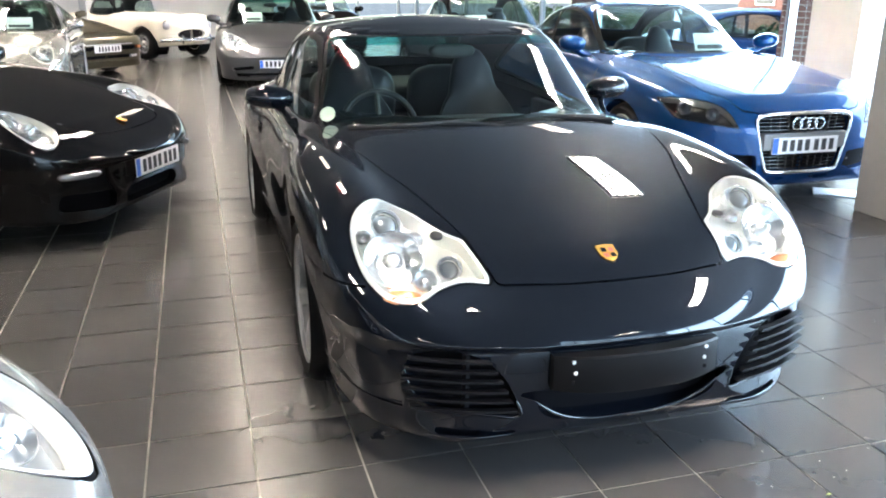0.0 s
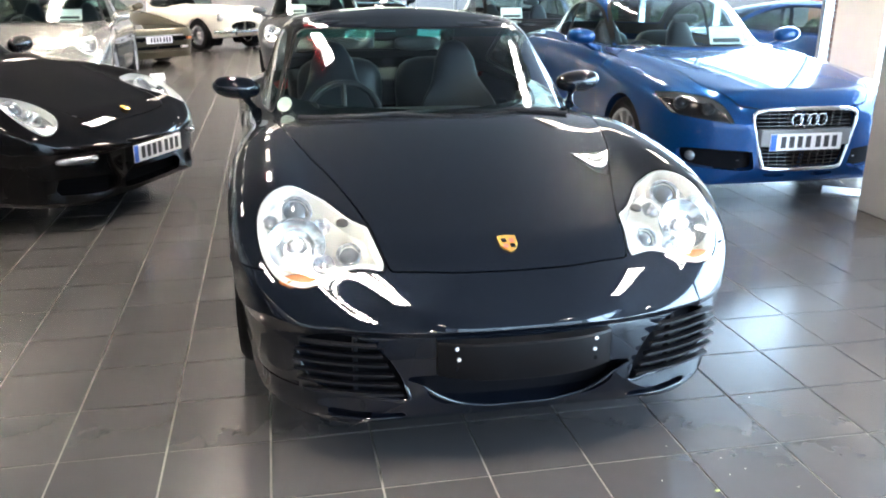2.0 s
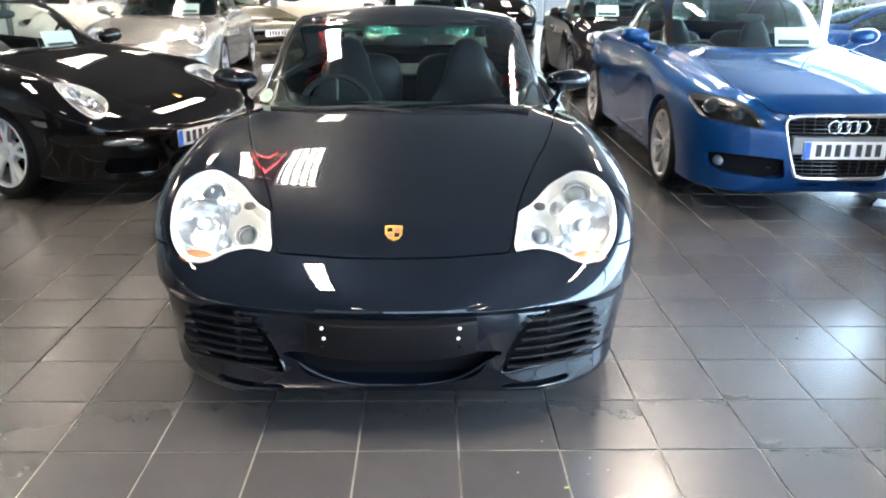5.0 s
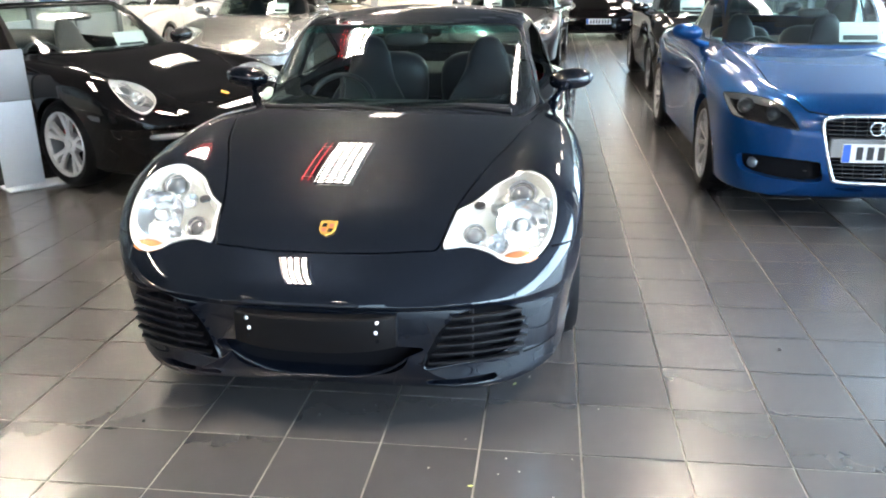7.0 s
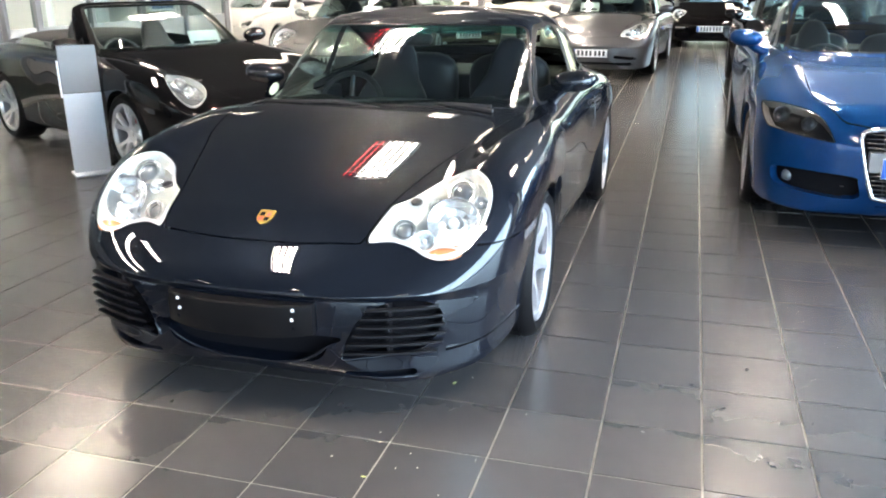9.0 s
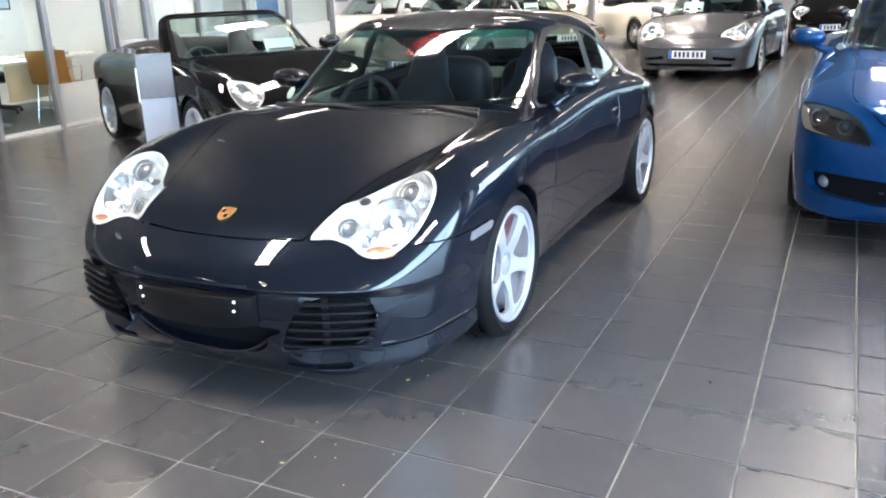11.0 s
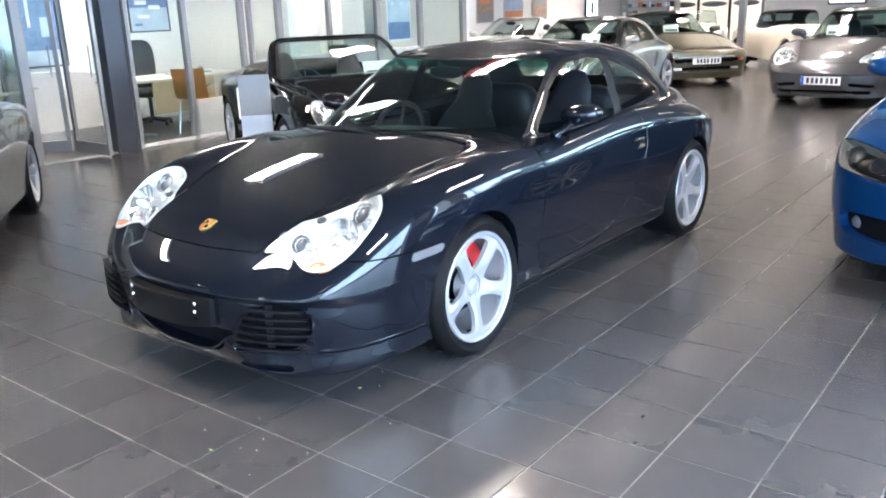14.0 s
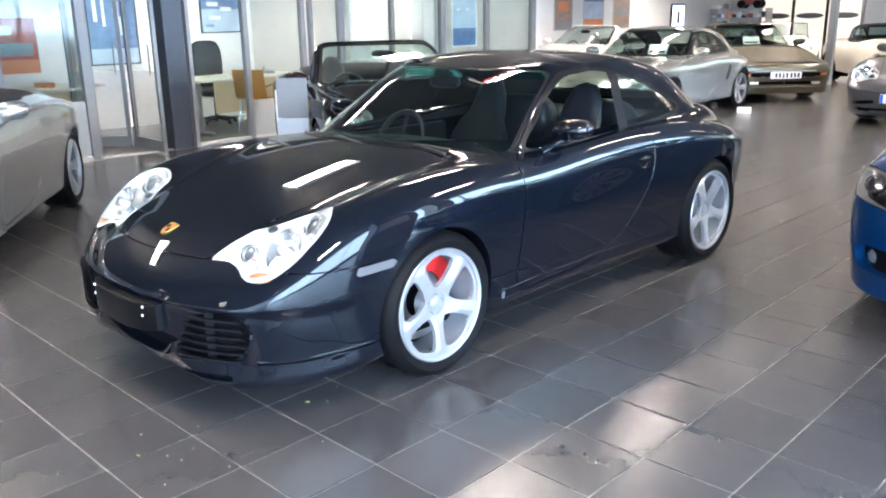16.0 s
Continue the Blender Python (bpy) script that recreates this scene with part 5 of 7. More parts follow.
for sx in (1, -1):
    door_mirror(blue, sx * 0.925, 0.88, 1.02, PAINT_BLUE, side=sx)
    part("fog_lamp", lathe([(0.0, 0.012), (0.02, 0.010), (0.034, 0.0), (0.038, -0.012)], 20, "z"), DARKLENS, blue, smooth=50, at=Matrix.Translation((sx * 0.715, -0.690, 0.348)) @ pose(0, 0, 0, 90, 0, 28 * sx))
    part("intake_bar", tube([(sx * 0.42, -0.80, 0.325), (sx * 0.60, -0.74, 0.332), (sx * 0.77, -0.60, 0.345)], 0.006, 6), TRIM, blue, smooth=60)
g = hang("grille", None, blue, "black grille in a chrome frame with a number plate")


def nose_y(x):
    return -0.872 + 0.30 * abs(x / 0.88) ** 2.6


part("grille_frame", tube([(x, nose_y(x) - 0.006 + 0.10 * max(0, z - 0.5) ** 1.5, z) for x, z in [*GRILLE, GRILLE[0]]], 0.015, 8), CHROME, g, "chrome frame", smooth=60)
for z in (0.30, 0.325, 0.35, 0.375, 0.40, 0.555, 0.58, 0.605, 0.63):
    w = 0.27 + (z - 0.28) * 0.24
    part("grille_bar", tube([(x, nose_y(x) + 0.012 + 0.10 * max(0, z - 0.5) ** 1.5, z) for x in np.linspace(-w, w, 7)], 0.0055, 6), GLOSSBLACK, g, smooth=60)
for k in range(-4, 5):
    x = k * 0.066
    part("grille_post", tube([(x * 0.86, nose_y(x) + 0.016, 0.285), (x, nose_y(x) + 0.018, 0.645)], 0.0045, 5), TRIM, g, smooth=60)
part("plate_carrier", block(-0.325, 0.325, -0.878, -0.82, 0.425, 0.535, 0.006), material("grey_carrier", (0.20, 0.20, 0.20), 0.4), g)
reg_plate(blue, Matrix.Translation((0, -0.880, 0.452)))
for k in range(4):
    x = (k - 1.5) * 0.058
    ring = [(x + 0.038 * math.cos(a), -0.886, 0.597 + 0.038 * math.sin(a)) for a in np.linspace(0, 2 * math.pi, 25)]
    part("grille_ring", tube(ring, 0.0055, 8), CHROME, g, "chrome ring", smooth=60)

# black hatchback behind the blue coupe
dark = thing("coupe", "black coupe parked behind the blue car, with a white card", "car", pose(3.95, 9.95, 0))
build_car(dark, dict(paint=PAINT_JET, lines=BLUE_LINES, cabin=BLUE_CABIN, grain=(90, 40), axles=((0, 0.325), (2.468, 0.325)), arch=0.350, opening=lambda q: ellipse(q.x, q.y, 0, 1.75, 0.70, 1.2), band=2.0,
                     lamps=oval_lamps(0.70, -0.50, 0.11, 0.17, 10, 0.62), side_glass=[(0.92, 0.925), (1.10, 1.10), (1.30, 1.225), (1.60, 1.275), (1.95, 1.255), (2.25, 1.15), (2.50, 0.985), (2.3, 0.955), (1.6, 0.94)], b_post=1.78))
cabin_fit(dark, Matrix.Translation((-0.30, 0.80, 0.95)) @ pose(0, 0, 0, -22))
wheels(dark, SPOKES_FIVE, r=0.325, rim=0.24, half=0.79, back=2.468, caliper=False)
for sx in (1, -1):
    door_mirror(dark, sx * 0.955, 0.86, 1.0, PAINT_JET, side=sx)

# bronze wedge-nosed coupe
WEDGE = dict(CAR_LINES)
WEDGE.update(nose=-0.95, nose_cap=(0.25, 0.06, 0.05), nose_z=0.52, nose_n=4.0, width=nat((-0.95, 0.80), (0, 0.86), (1.0, 0.83), (2.35, 0.90), (3.45, 0.74)), top=nat((-0.95, 0.63), (-0.4, 0.72), (0.4, 0.90), (1.0, 0.90), (2.4, 0.98), (3.45, 0.78)),
             crest_z=nat((-0.95, 0.62), (-0.4, 0.72), (0.4, 0.86), (1.0, 0.88), (2.1, 0.90), (3.45, 0.70)), dip=nat((-0.95, 0.0), (3.45, 0.0)))
wedge = thing("sports_coupe", "bronze wedge-nosed classic coupe with a white number plate", "car", pose(-2.1, 15.2, 0, 0, 0, 44))
build_car(wedge, dict(paint=PAINT_OLIVE, lines=WEDGE, cabin=CABIN_LINES, grain=(100, 44), axles=((0, 0.315), (2.27, 0.315)), arch=0.335, opening=lambda q: ellipse(q.x, q.y, 0, 1.6, 0.70, 1.18), bonnet=[(0.2, 0.36), (0.45, 0.44), (0.62, 0.56), (0.55, 0), (0.45, -0.5), (0.40, -0.86), (0.2, -0.88)],
                      door=HERO_DOOR, side_glass=HERO_GLASS, b_post=1.6, vents=[("middle_intake", lambda q: np.maximum(box2(q.v[:, 0], q.z, 0, 0.46, 0.66, 0.035, 0.02), q.y + 0.6), 0.04, GAP), ("lower_slot", lambda q: np.maximum(box2(q.v[:, 0], q.z, 0, 0.325, 0.62, 0.026, 0.01), q.y + 0.6), 0.03, GAP)]))
cabin_fit(wedge, Matrix.Translation((-0.05, 0.62, 0.92)) @ pose(0, 0, 0, -28))
wheels(wedge, SPOKES_FIVE, r=0.312, rim=0.21, half=0.74, back=2.27, caliper=False)
for sx in (1, -1):
    door_mirror(wedge, sx * 0.88, 0.75, 0.95, PAINT_OLIVE, side=sx)
    part("indicator", block(-0.05, 0.05, -0.02, 0.02, -0.022, 0.022, 0.006), AMBER, wedge, "amber indicator", at=pose(sx * 0.64, -0.93, 0.465, 0, 0, sx * 14))
    part("fog_lamp", block(-0.07, 0.07, -0.02, 0.02, -0.022, 0.022, 0.008), LAMPGLASS, wedge, at=pose(sx * 0.52, -0.940, 0.325, 0, 0, sx * 8))
reg_plate(wedge, Matrix.Translation((0, -0.965, 0.455)), band=False)
for z, r, mat in ((0.522, 0.010, ALLOY), (0.258, 0.012, PAINT_OLIVE)):
    part("bumper_strip", tube([(x, -0.948 + 0.07 * abs(x / 0.66) ** 6, z) for x in np.linspace(-0.66, 0.66, 15)], r, 8), mat, wedge, "thin pale bumper strip", smooth=60)

# cream classic roadster
OLD = dict(nose=-0.62, tail=3.30, nose_cap=(0.40, 0.22, 0.14), tail_cap=(0.9, 0.6, 0.2), nose_z=0.55, tail_z=0.58, nose_n=2.6, waist=0.5, tuck=0.93,
           width=nat((-0.62, 0.72), (0, 0.765), (0.8, 0.75), (1.5, 0.735), (2.29, 0.765), (3.3, 0.62)),
           top=nat((-0.62, 0.80), (-0.2, 0.86), (0.5, 0.92), (1.0, 0.93), (2.0, 0.90), (2.8, 0.84), (3.3, 0.72)),
           crest_z=nat((-0.62, 0.78), (-0.2, 0.87), (0.4, 0.85), (1.0, 0.81), (1.6, 0.80), (2.2, 0.86), (2.8, 0.80), (3.3, 0.66)),
           crest_x=nat((-0.62, 0.55), (0, 0.62), (1.0, 0.66), (2.2, 0.64), (3.3, 0.50)), low=nat((-0.62, 0.30), (0, 0.22), (1.5, 0.2), (3.3, 0.3)), valley=0.72, dip=nat((-0.62, 0.03), (0.2, 0.04), (0.8, 0.0), (3.3, 0.0)))


OLD_CABIN = dict(
    w=nat((-0.12, 0.62), (0, 0.61), (0.5, 0.57), (0.85, 0.53), (1, 0.47)), front=nat((-0.12, 0.86), (0, 0.90), (0.5, 0.99), (0.85, 1.06), (1, 1.13)),
    rear=nat((-0.12, 2.12), (0, 2.10), (0.5, 2.02), (0.85, 1.90), (1, 1.80)), mid=1.45, n_front=3.4, n_rear=3.2,
    z_side=nat((-0.12, 0.80), (0, 0.84), (0.5, 1.02), (0.85, 1.15), (1, 1.195)), z_front=nat((-0.12, 0.84), (0, 0.88), (0.5, 1.05), (0.85, 1.17), (1, 1.21)),
    z_rear=nat((-0.12, 0.84), (0, 0.88), (0.5, 1.04), (0.85, 1.16), (1, 1.20)), crown=1.235, crown_y=1.48)


def old_roadster(m, label, roof):
    car = thing("classic_roadster", label, "car", m)
    top = dict(cabin=OLD_CABIN, roof_mat=HOODCLOTH, band=2.0, pillar=0.86, side_glass=[(1.06, 0.90), (1.16, 1.06), (1.22, 1.13), (1.55, 1.14), (1.72, 1.08), (1.76, 0.90)], b_post=1.80, back_span=(0.3, 0.8), back_half=0.6) if roof else {}
    build_car(car, dict(top, paint=PAINT_CREAM, lines=OLD, grain=(90, 44), axles=((0, 0.33), (2.29, 0.33)), arch=0.345, opening=lambda q: box2(q.x, q.y, 0, 1.42, 0.55, 0.55, 0.15), bonnet=[(0.2, 0.62), (0.38, 0.60), (0.36, 0.2), (0.30, -0.3), (0.2, -0.45)],
                        vents=[("grille_recess", lambda q: np.maximum(ellipse(q.v[:, 0], q.z, 0, 0.50, 0.36, 0.10), q.y + 0.25), 0.05, GAP)]))
    for k in range(-6, 7):
        part("grille_bar", tube([(k * 0.05, -0.60 + 0.3 * abs(k * 0.05) ** 2, 0.50 - 0.095 * (1 - (k / 7) ** 2) ** 0.5), (k * 0.05, -0.60 + 0.3 * abs(k * 0.05) ** 2, 0.50 + 0.095 * (1 - (k / 7) ** 2) ** 0.5)], 0.006, 5), CHROME, car, smooth=60)
    part("bumper", tube([(x, -0.72 + 0.22 * abs(x / 0.72) ** 2.5, 0.40) for x in np.linspace(-0.74, 0.74, 15)], 0.035, 10), CHROME, car, "chrome bumper", smooth=60)
    for sx in (1, -1):
        part("headlamp", ball((0, 0, 0), (0.095, 0.05, 0.095), 20, 12), LAMPGLASS, car, "round headlamp", smooth=60, at=pose(sx * 0.53, -0.50, 0.68))
        part("headlamp_ring", tube([(sx * 0.53 + 0.10 * math.cos(a), -0.49, 0.68 + 0.10 * math.sin(a)) for a in np.linspace(0, 2 * math.pi, 25)], 0.012, 8), CHROME, car, smooth=60)
        part("overrider", ball((sx * 0.36, -0.73, 0.41), (0.03, 0.03, 0.09), 12, 8), CHROME, car, smooth=60)
        seat(car, sx * 0.30, 1.30, 0.40, high=0.5)
    part("dashboard", ball((0, 0.86, 0.78), (0.55, 0.14, 0.09), 20, 10, power=0.75), LEATHER, car, smooth=60)
    part("cabin_floor", block(-0.55, 0.55, 0.8, 2.0, 0.26, 0.30), CARPET, car)
    if roof:
        wheels(car, SPOKES_WIRE, r=0.325, rim=0.20, half=0.66, back=2.29, mats=(CHROME, CHROME), caliper=False, detail=0.6)
        return car
    f = hang("windscreen", None, car, "chrome-framed windscreen")
    line = [(-0.58, 0.90, 0.86), (-0.54, 1.03, 1.20), (0, 0.96, 1.23), (0.54, 1.03, 1.20), (0.58, 0.90, 0.86)]
    part("screen_frame", tube(line, 0.014, 6), CHROME, f, smooth=60)
    bm = bmesh.new()
    v = [bm.verts.new(p) for p in (*line, (0, 0.83, 0.90))]
    bm.faces.new((v[0], v[1], v[2], v[5])), bm.faces.new((v[5], v[2], v[3], v[4]))
    part("pane", bm, GLASS_CAR, f)
    wheels(car, SPOKES_WIRE, r=0.325, rim=0.20, half=0.66, back=2.29, mats=(CHROME, CHROME), caliper=False, detail=0.6)
    return car



old_roadster(pose(-0.5, 18.4, 0, 0, 0, 42), "cream classic roadster with chrome grille, wire wheels and black hood", True)
old_roadster(pose(-4.0, 20.6, 0, 0, 0, 25), "cream classic roadster parked by the glass doors", False)

# ---- room ----
def island_material(name, base, rough, spread):
    """A surface whose joined pieces differ a little from one another."""
    m = material(name, base, rough, grain=0.10, size=9, spec=0.75)
    nt = m.node_tree
    b = nt.nodes["Principled BSDF"]
    src = b.inputs["Base Color"].links[0].from_socket
    geo, mul, sc = nt.nodes.new("ShaderNodeNewGeometry"), nt.nodes.new("ShaderNodeMapRange"), nt.nodes.new("ShaderNodeVectorMath")
    mul.inputs["To Min"].default_value, mul.inputs["To Max"].default_value = 1 - spread, 1 + spread
    sc.operation = "SCALE"
    nt.links.new(geo.outputs["Random Per Island"], mul.inputs["Value"])
    nt.links.new(src, sc.inputs[0])
    nt.links.new(mul.outputs[0], sc.inputs["Scale"])
    nt.links.new(sc.outputs[0], b.inputs["Base Color"])
    return m


def tile_material(name, base, rough, spread):
    m = material(name, base, rough, grain=0.10, size=9, spec=0.75)
    nt = m.node_tree
    b = nt.nodes["Principled BSDF"]
    src = b.inputs["Base Color"].links[0].from_socket
    info, mul, sc = nt.nodes.new("ShaderNodeObjectInfo"), nt.nodes.new("ShaderNodeMapRange"), nt.nodes.new("ShaderNodeVectorMath")
    mul.inputs["To Min"].default_value, mul.inputs["To Max"].default_value = 1 - spread, 1 + spread
    sc.operation = "SCALE"
    nt.links.new(info.outputs["Random"], mul.inputs["Value"])
    nt.links.new(src, sc.inputs[0])
    nt.links.new(mul.outputs[0], sc.inputs["Scale"])
    nt.links.new(sc.outputs[0], b.inputs["Base Color"])
    return m


TILE_A = tile_material("grey_floor_tile", (0.046, 0.0445, 0.044), 0.235, 0.10)
TILE_B = island_material("grey_floor_tiles", (0.046, 0.0445, 0.044), 0.235, 0.10)
GROUT = material("grout", (0.165, 0.155, 0.14), 0.8, grain=0.25, size=60)
WALL = material("white_wall", (0.75, 0.74, 0.715), 0.7, grain=0.03, size=8, bump=0.0004)
CEIL = material("ceiling_grey", (0.09, 0.09, 0.088), 0.8, grain=0.03, size=10)
FRAMEGREY = material("grey_anodised", (0.20, 0.205, 0.21), 0.5, 0.35, grain=0.08, size=120)
ALU = material("aluminium", (0.40, 0.41, 0.43), 0.35, 0.8, grain=0.06, size=120)
DARKPOST = material("dark_post", (0.045, 0.052, 0.065), 0.4, 0.3, grain=0.08, size=60)
PILLARGREY = material("grey_pillar", (0.20, 0.20, 0.20), 0.6, grain=0.06, size=20, bump=0.0003)
CREAMWALL = material("cream_plaster", (0.62, 0.57, 0.48), 0.7, grain=0.05, size=14, bump=0.0003)
CARPETGREY = material("office_carpet", (0.16, 0.155, 0.15), 0.95, grain=0.3, size=300, bump=0.001)
BIRCH = material("birch", (0.62, 0.46, 0.29), 0.45, grain=0.14, size=30, bump=0.0002)
OAK = material("oak_ply", (0.48, 0.26, 0.09), 0.4, grain=0.16, size=35, bump=0.0002)
DESKTOP = material("pale_desktop", (0.72, 0.66, 0.55), 0.35, grain=0.05, size=30)
BRICK = material("red_brick", (0.17, 0.075, 0.055), 0.85, grain=0.25, size=20, bump=0.002)
ASPHALT = material("asphalt", (0.055, 0.055, 0.058), 0.9, grain=0.3, size=80, bump=0.002)
LEAF = material("leaf", (0.05, 0.09, 0.03), 0.6, grain=0.4, size=12)
STANDGREY = material("stand_grey", (0.17, 0.17, 0.175), 0.4, grain=0.04, size=30)
STANDWHITE = material("stand_panel", (0.46, 0.51, 0.56), 0.3, grain=0.04, size=30)
TRAY = material("light_tray", (0.03, 0.03, 0.03), 0.5, grain=0.05)
LAMP = material("tube_light", (1, 1, 1), 0.4, emit=(1.0, 0.89, 0.74), power=75.0)
NEON = material("red_neon", (0.9, 0.1, 0.1), 0.4, emit=(1.0, 0.05, 0.06), power=3.2)
# warm glow put into the far door panes, which are no lamps
PANE_GLOW = material("pane_glow", (1, 1, 1), 0.4, emit=(1.0, 0.84, 0.58), power=0.14)


def setting(name, bm, mat, label, category, parent=None):
    ob = solid(name, bm, mat, label, category, kind="structure")
    return ob


X0, X1, Y0, Y1, H = -12.0, 6.2, -6.2, 26.0, 3.0
floor = setting("floor", block(X0, X1, Y0, Y1, -0.12, -0.0035), GROUT, "dark grey square floor tiles with pale cement joints", "floor")
setting("ceiling", block(X0, X1, Y0, Y1, H, H + 0.15), CEIL, "plain grey painted ceiling", "ceiling")
setting("wall_back", block(X0, 2.3, Y1, Y1 + 0.2, 0, H), WALL, "plain white back wall", "wall")
setting("wall_left", block(X0 - 0.2, X0, Y0, Y1, 0, H), WALL, "plain white side wall", "wall")
setting("wall_front", block(X0, 0.5, Y0 - 0.2, Y0, 0, H), WALL, "plain white front wall", "wall")
setting("wall_gallery", block(-8.2, -8.0, 12.45, Y1, 0, H), WALL, "white wall hung with framed posters", "wall")
setting("wall_office_end", block(-12, -5.1, 12.25, 12.45, 0, H), WALL, "white wall at the end of the offices", "wall")
setting("wall_office_back", block(-7.8, -7.6, 2.0, 12.25, 0, H), WALL, "white office wall with pictures", "wall")
setting("wall_office_between", block(-7.6, -5.1, 8.1, 8.2, 0, H), WALL, "pale plain wall between two offices", "wall")
setting("wall_office_side", block(-7.6, -5.1, 1.9, 2.0, 0, H), WALL, "white side wall of the office", "wall")
setting("office_floor", block(-7.6, -5.1, 2.0, 12.25, -0.0035, 0.006), CARPETGREY, "grey office carpet", "floor")


def glazed(name, label, along, fixed, a, b, count, lows=(0.05, 2.9), out=0.05):
    """A glazed wall with aluminium posts along x or y."""
    t = thing(name, label, "window", kind="structure")
    at = (lambda u0, u1, d0, d1, z0, z1: block(u0, u1, fixed + d0, fixed + d1, z0, z1, 0.004)) if along == "x" else (lambda u0, u1, d0, d1, z0, z1: block(fixed + d0, fixed + d1, u0, u1, z0, z1, 0.004))
    for k in range(count + 1):
        u = a + (b - a) * k / count
        part("mullion", at(u - 0.03, u + 0.03, -0.05, 0.05, 0, H), ALU, t)
    part("window_frame", at(a, b, -0.048, 0.048, 0.0, lows[0] + 0.05), ALU, t)
    part("window_frame", at(a, b, -0.048, 0.048, lows[1], H), ALU, t)
    for k in range(count):
        u0, u1 = a + (b - a) * k / count + 0.03, a + (b - a) * (k + 1) / count - 0.03
        p = part("pane", at(u0, u1, -0.004, 0.004, lows[0] + 0.05, lows[1]), GLASS_ROOM, t)
        p.visible_shadow = False
    return t


glazed("window_1", "tall clear shop windows in aluminium frames", "y", X1, Y0, Y1, 14)
glazed("window_2", "tall clear shop windows facing the forecourt", "x", Y0, 0.5, X1, 3)
glazed("window_3", "tall clear windows at the far end", "x", Y1, 2.3, X1, 3)
setting("column_1", block(4.19, 4.62, 3.45, 4.19, 0, H, 0.006), PILLARGREY, "square grey painted column", "column")
setting("column_2", block(5.25, 5.75, 5.55, 6.15, 0, H, 0.006), CREAMWALL, "square cream plastered column", "column")
setting("column_3", block(-2.26, -2.12, 18.49, 18.63, 0, H, 0.004), ALU, "slim metal column", "column")
solid("notice_board", block(4.165, 4.186, 3.50, 4.02, 0.90, 1.75, 0.003), material("cream_board", (0.75, 0.70, 0.58), 0.6, grain=0.05), "cream notice board on the grey column", "notice board")

# ceiling lights: four tubes in a louvred tray, coloured near black to darken the gaps
light = thing("ceiling_light", "recessed fluorescent ceiling light with four tubes and cross louvres", "ceiling light", pose(0.20, 1.3, H - 0.004), "ceiling lights")
part("tray", block(-0.15, 0.15, -0.53, 0.53, -0.006, 0.0), TRAY, light)
for k in range(4):
    part("tube", block(-0.121 + k * 0.070, -0.089 + k * 0.070, -0.52, 0.52, -0.016, -0.007), LAMP, light, "glowing tube")
for k in range(16):
    part("louvre", block(-0.14, 0.14, -0.532 + k * 0.070, -0.518 + k * 0.070, -0.048, -0.0175), TRAY, light)
for k in range(3):
    part("divider", block(-0.074 + k * 0.070, -0.066 + k * 0.070, -0.52, 0.52, -0.028, -0.0172), TRAY, light)
for side in (-1, 1):
    part("tray_edge", block(side * 0.15 - 0.008, side * 0.15 + 0.008, -0.53, 0.53, -0.05, -0.006), ALU, light)
# the unseen lights at x = -6.35 are added to brighten the offices
for x in (-6.35, -2.75, 0.20, 3.5):
    for y in (-2.75, 1.3, 5.05, 7.5, 10.1, 12.7, 15.3, 18.0, 20.6, 23.2):
        if (x, y) == (0.20, 1.3) or (x < -6 and y not in (5.05, 10.1, 15.3, 20.6)):
            continue
        copy_thing(light, pose(3.1 if x > 3 and y == 5.05 else x, 6.5 if x < -6 and y == 5.05 else y, H - 0.004))
neon = thing("neon_strip", "pair of thin red glowing tubes under the ceiling", "light", pose(-0.03, 5.05, H - 0.05))
for x in (-0.03, 0.03):
    part("neon_tube", tube([(x, -0.5, 0), (x, 0.5, 0)], 0.0032, 8), NEON, neon)
for y in (-0.4, 0.4):
    part("neon_bracket", block(-0.045, 0.045, y - 0.01, y + 0.01, 0.008, 0.046), ALU, neon)

# ---- outside ----
ground = setting("ground", block(-60, 80, -60, 90, -0.35, -0.15), ASPHALT, "grey asphalt forecourt", "ground")


def bush(m, w, d, h, count, seed):
    rnd = random.Random(seed)
    t = thing("bush", "dense dark green clipped bush outside the window", "bush", m)
    bm = bmesh.new()
    for k in range(count):
        a, r = rnd.uniform(0, 2 * math.pi), rnd.random() ** 0.4
        z = rnd.random()
        c = Vector((math.cos(a) * r * w * (1 - 0.35 * z * z), math.sin(a) * r * d * (1 - 0.35 * z * z), 0.08 + z * h * (1 - 0.25 * r)))
        n = Vector((rnd.gauss(0, 1), rnd.gauss(0, 1), rnd.gauss(0.4, 1))).normalized()
        u = n.orthogonal().normalized() * rnd.uniform(0.035, 0.07)
        v = n.cross(u).normalized() * rnd.uniform(0.02, 0.04)
        vs = [bm.verts.new(c + p) for p in (-u, v, u, -v)]
        bm.faces.new(vs)
    part("leaves", bm, LEAF, t)
    tr = bmesh.new()
    for k in range(7):
        a = k * 0.9
        tube([(0, 0, 0), (0.3 * w * math.cos(a), 0.3 * d * math.sin(a), h * 0.4), (0.7 * w * math.cos(a), 0.7 * d * math.sin(a), h * 0.8)], [0.02, 0.014, 0.006], 5, tr)
    part("stems", tr, BARK, t)


BARK = material("bark", (0.10, 0.07, 0.05), 0.9, grain=0.3, size=40)
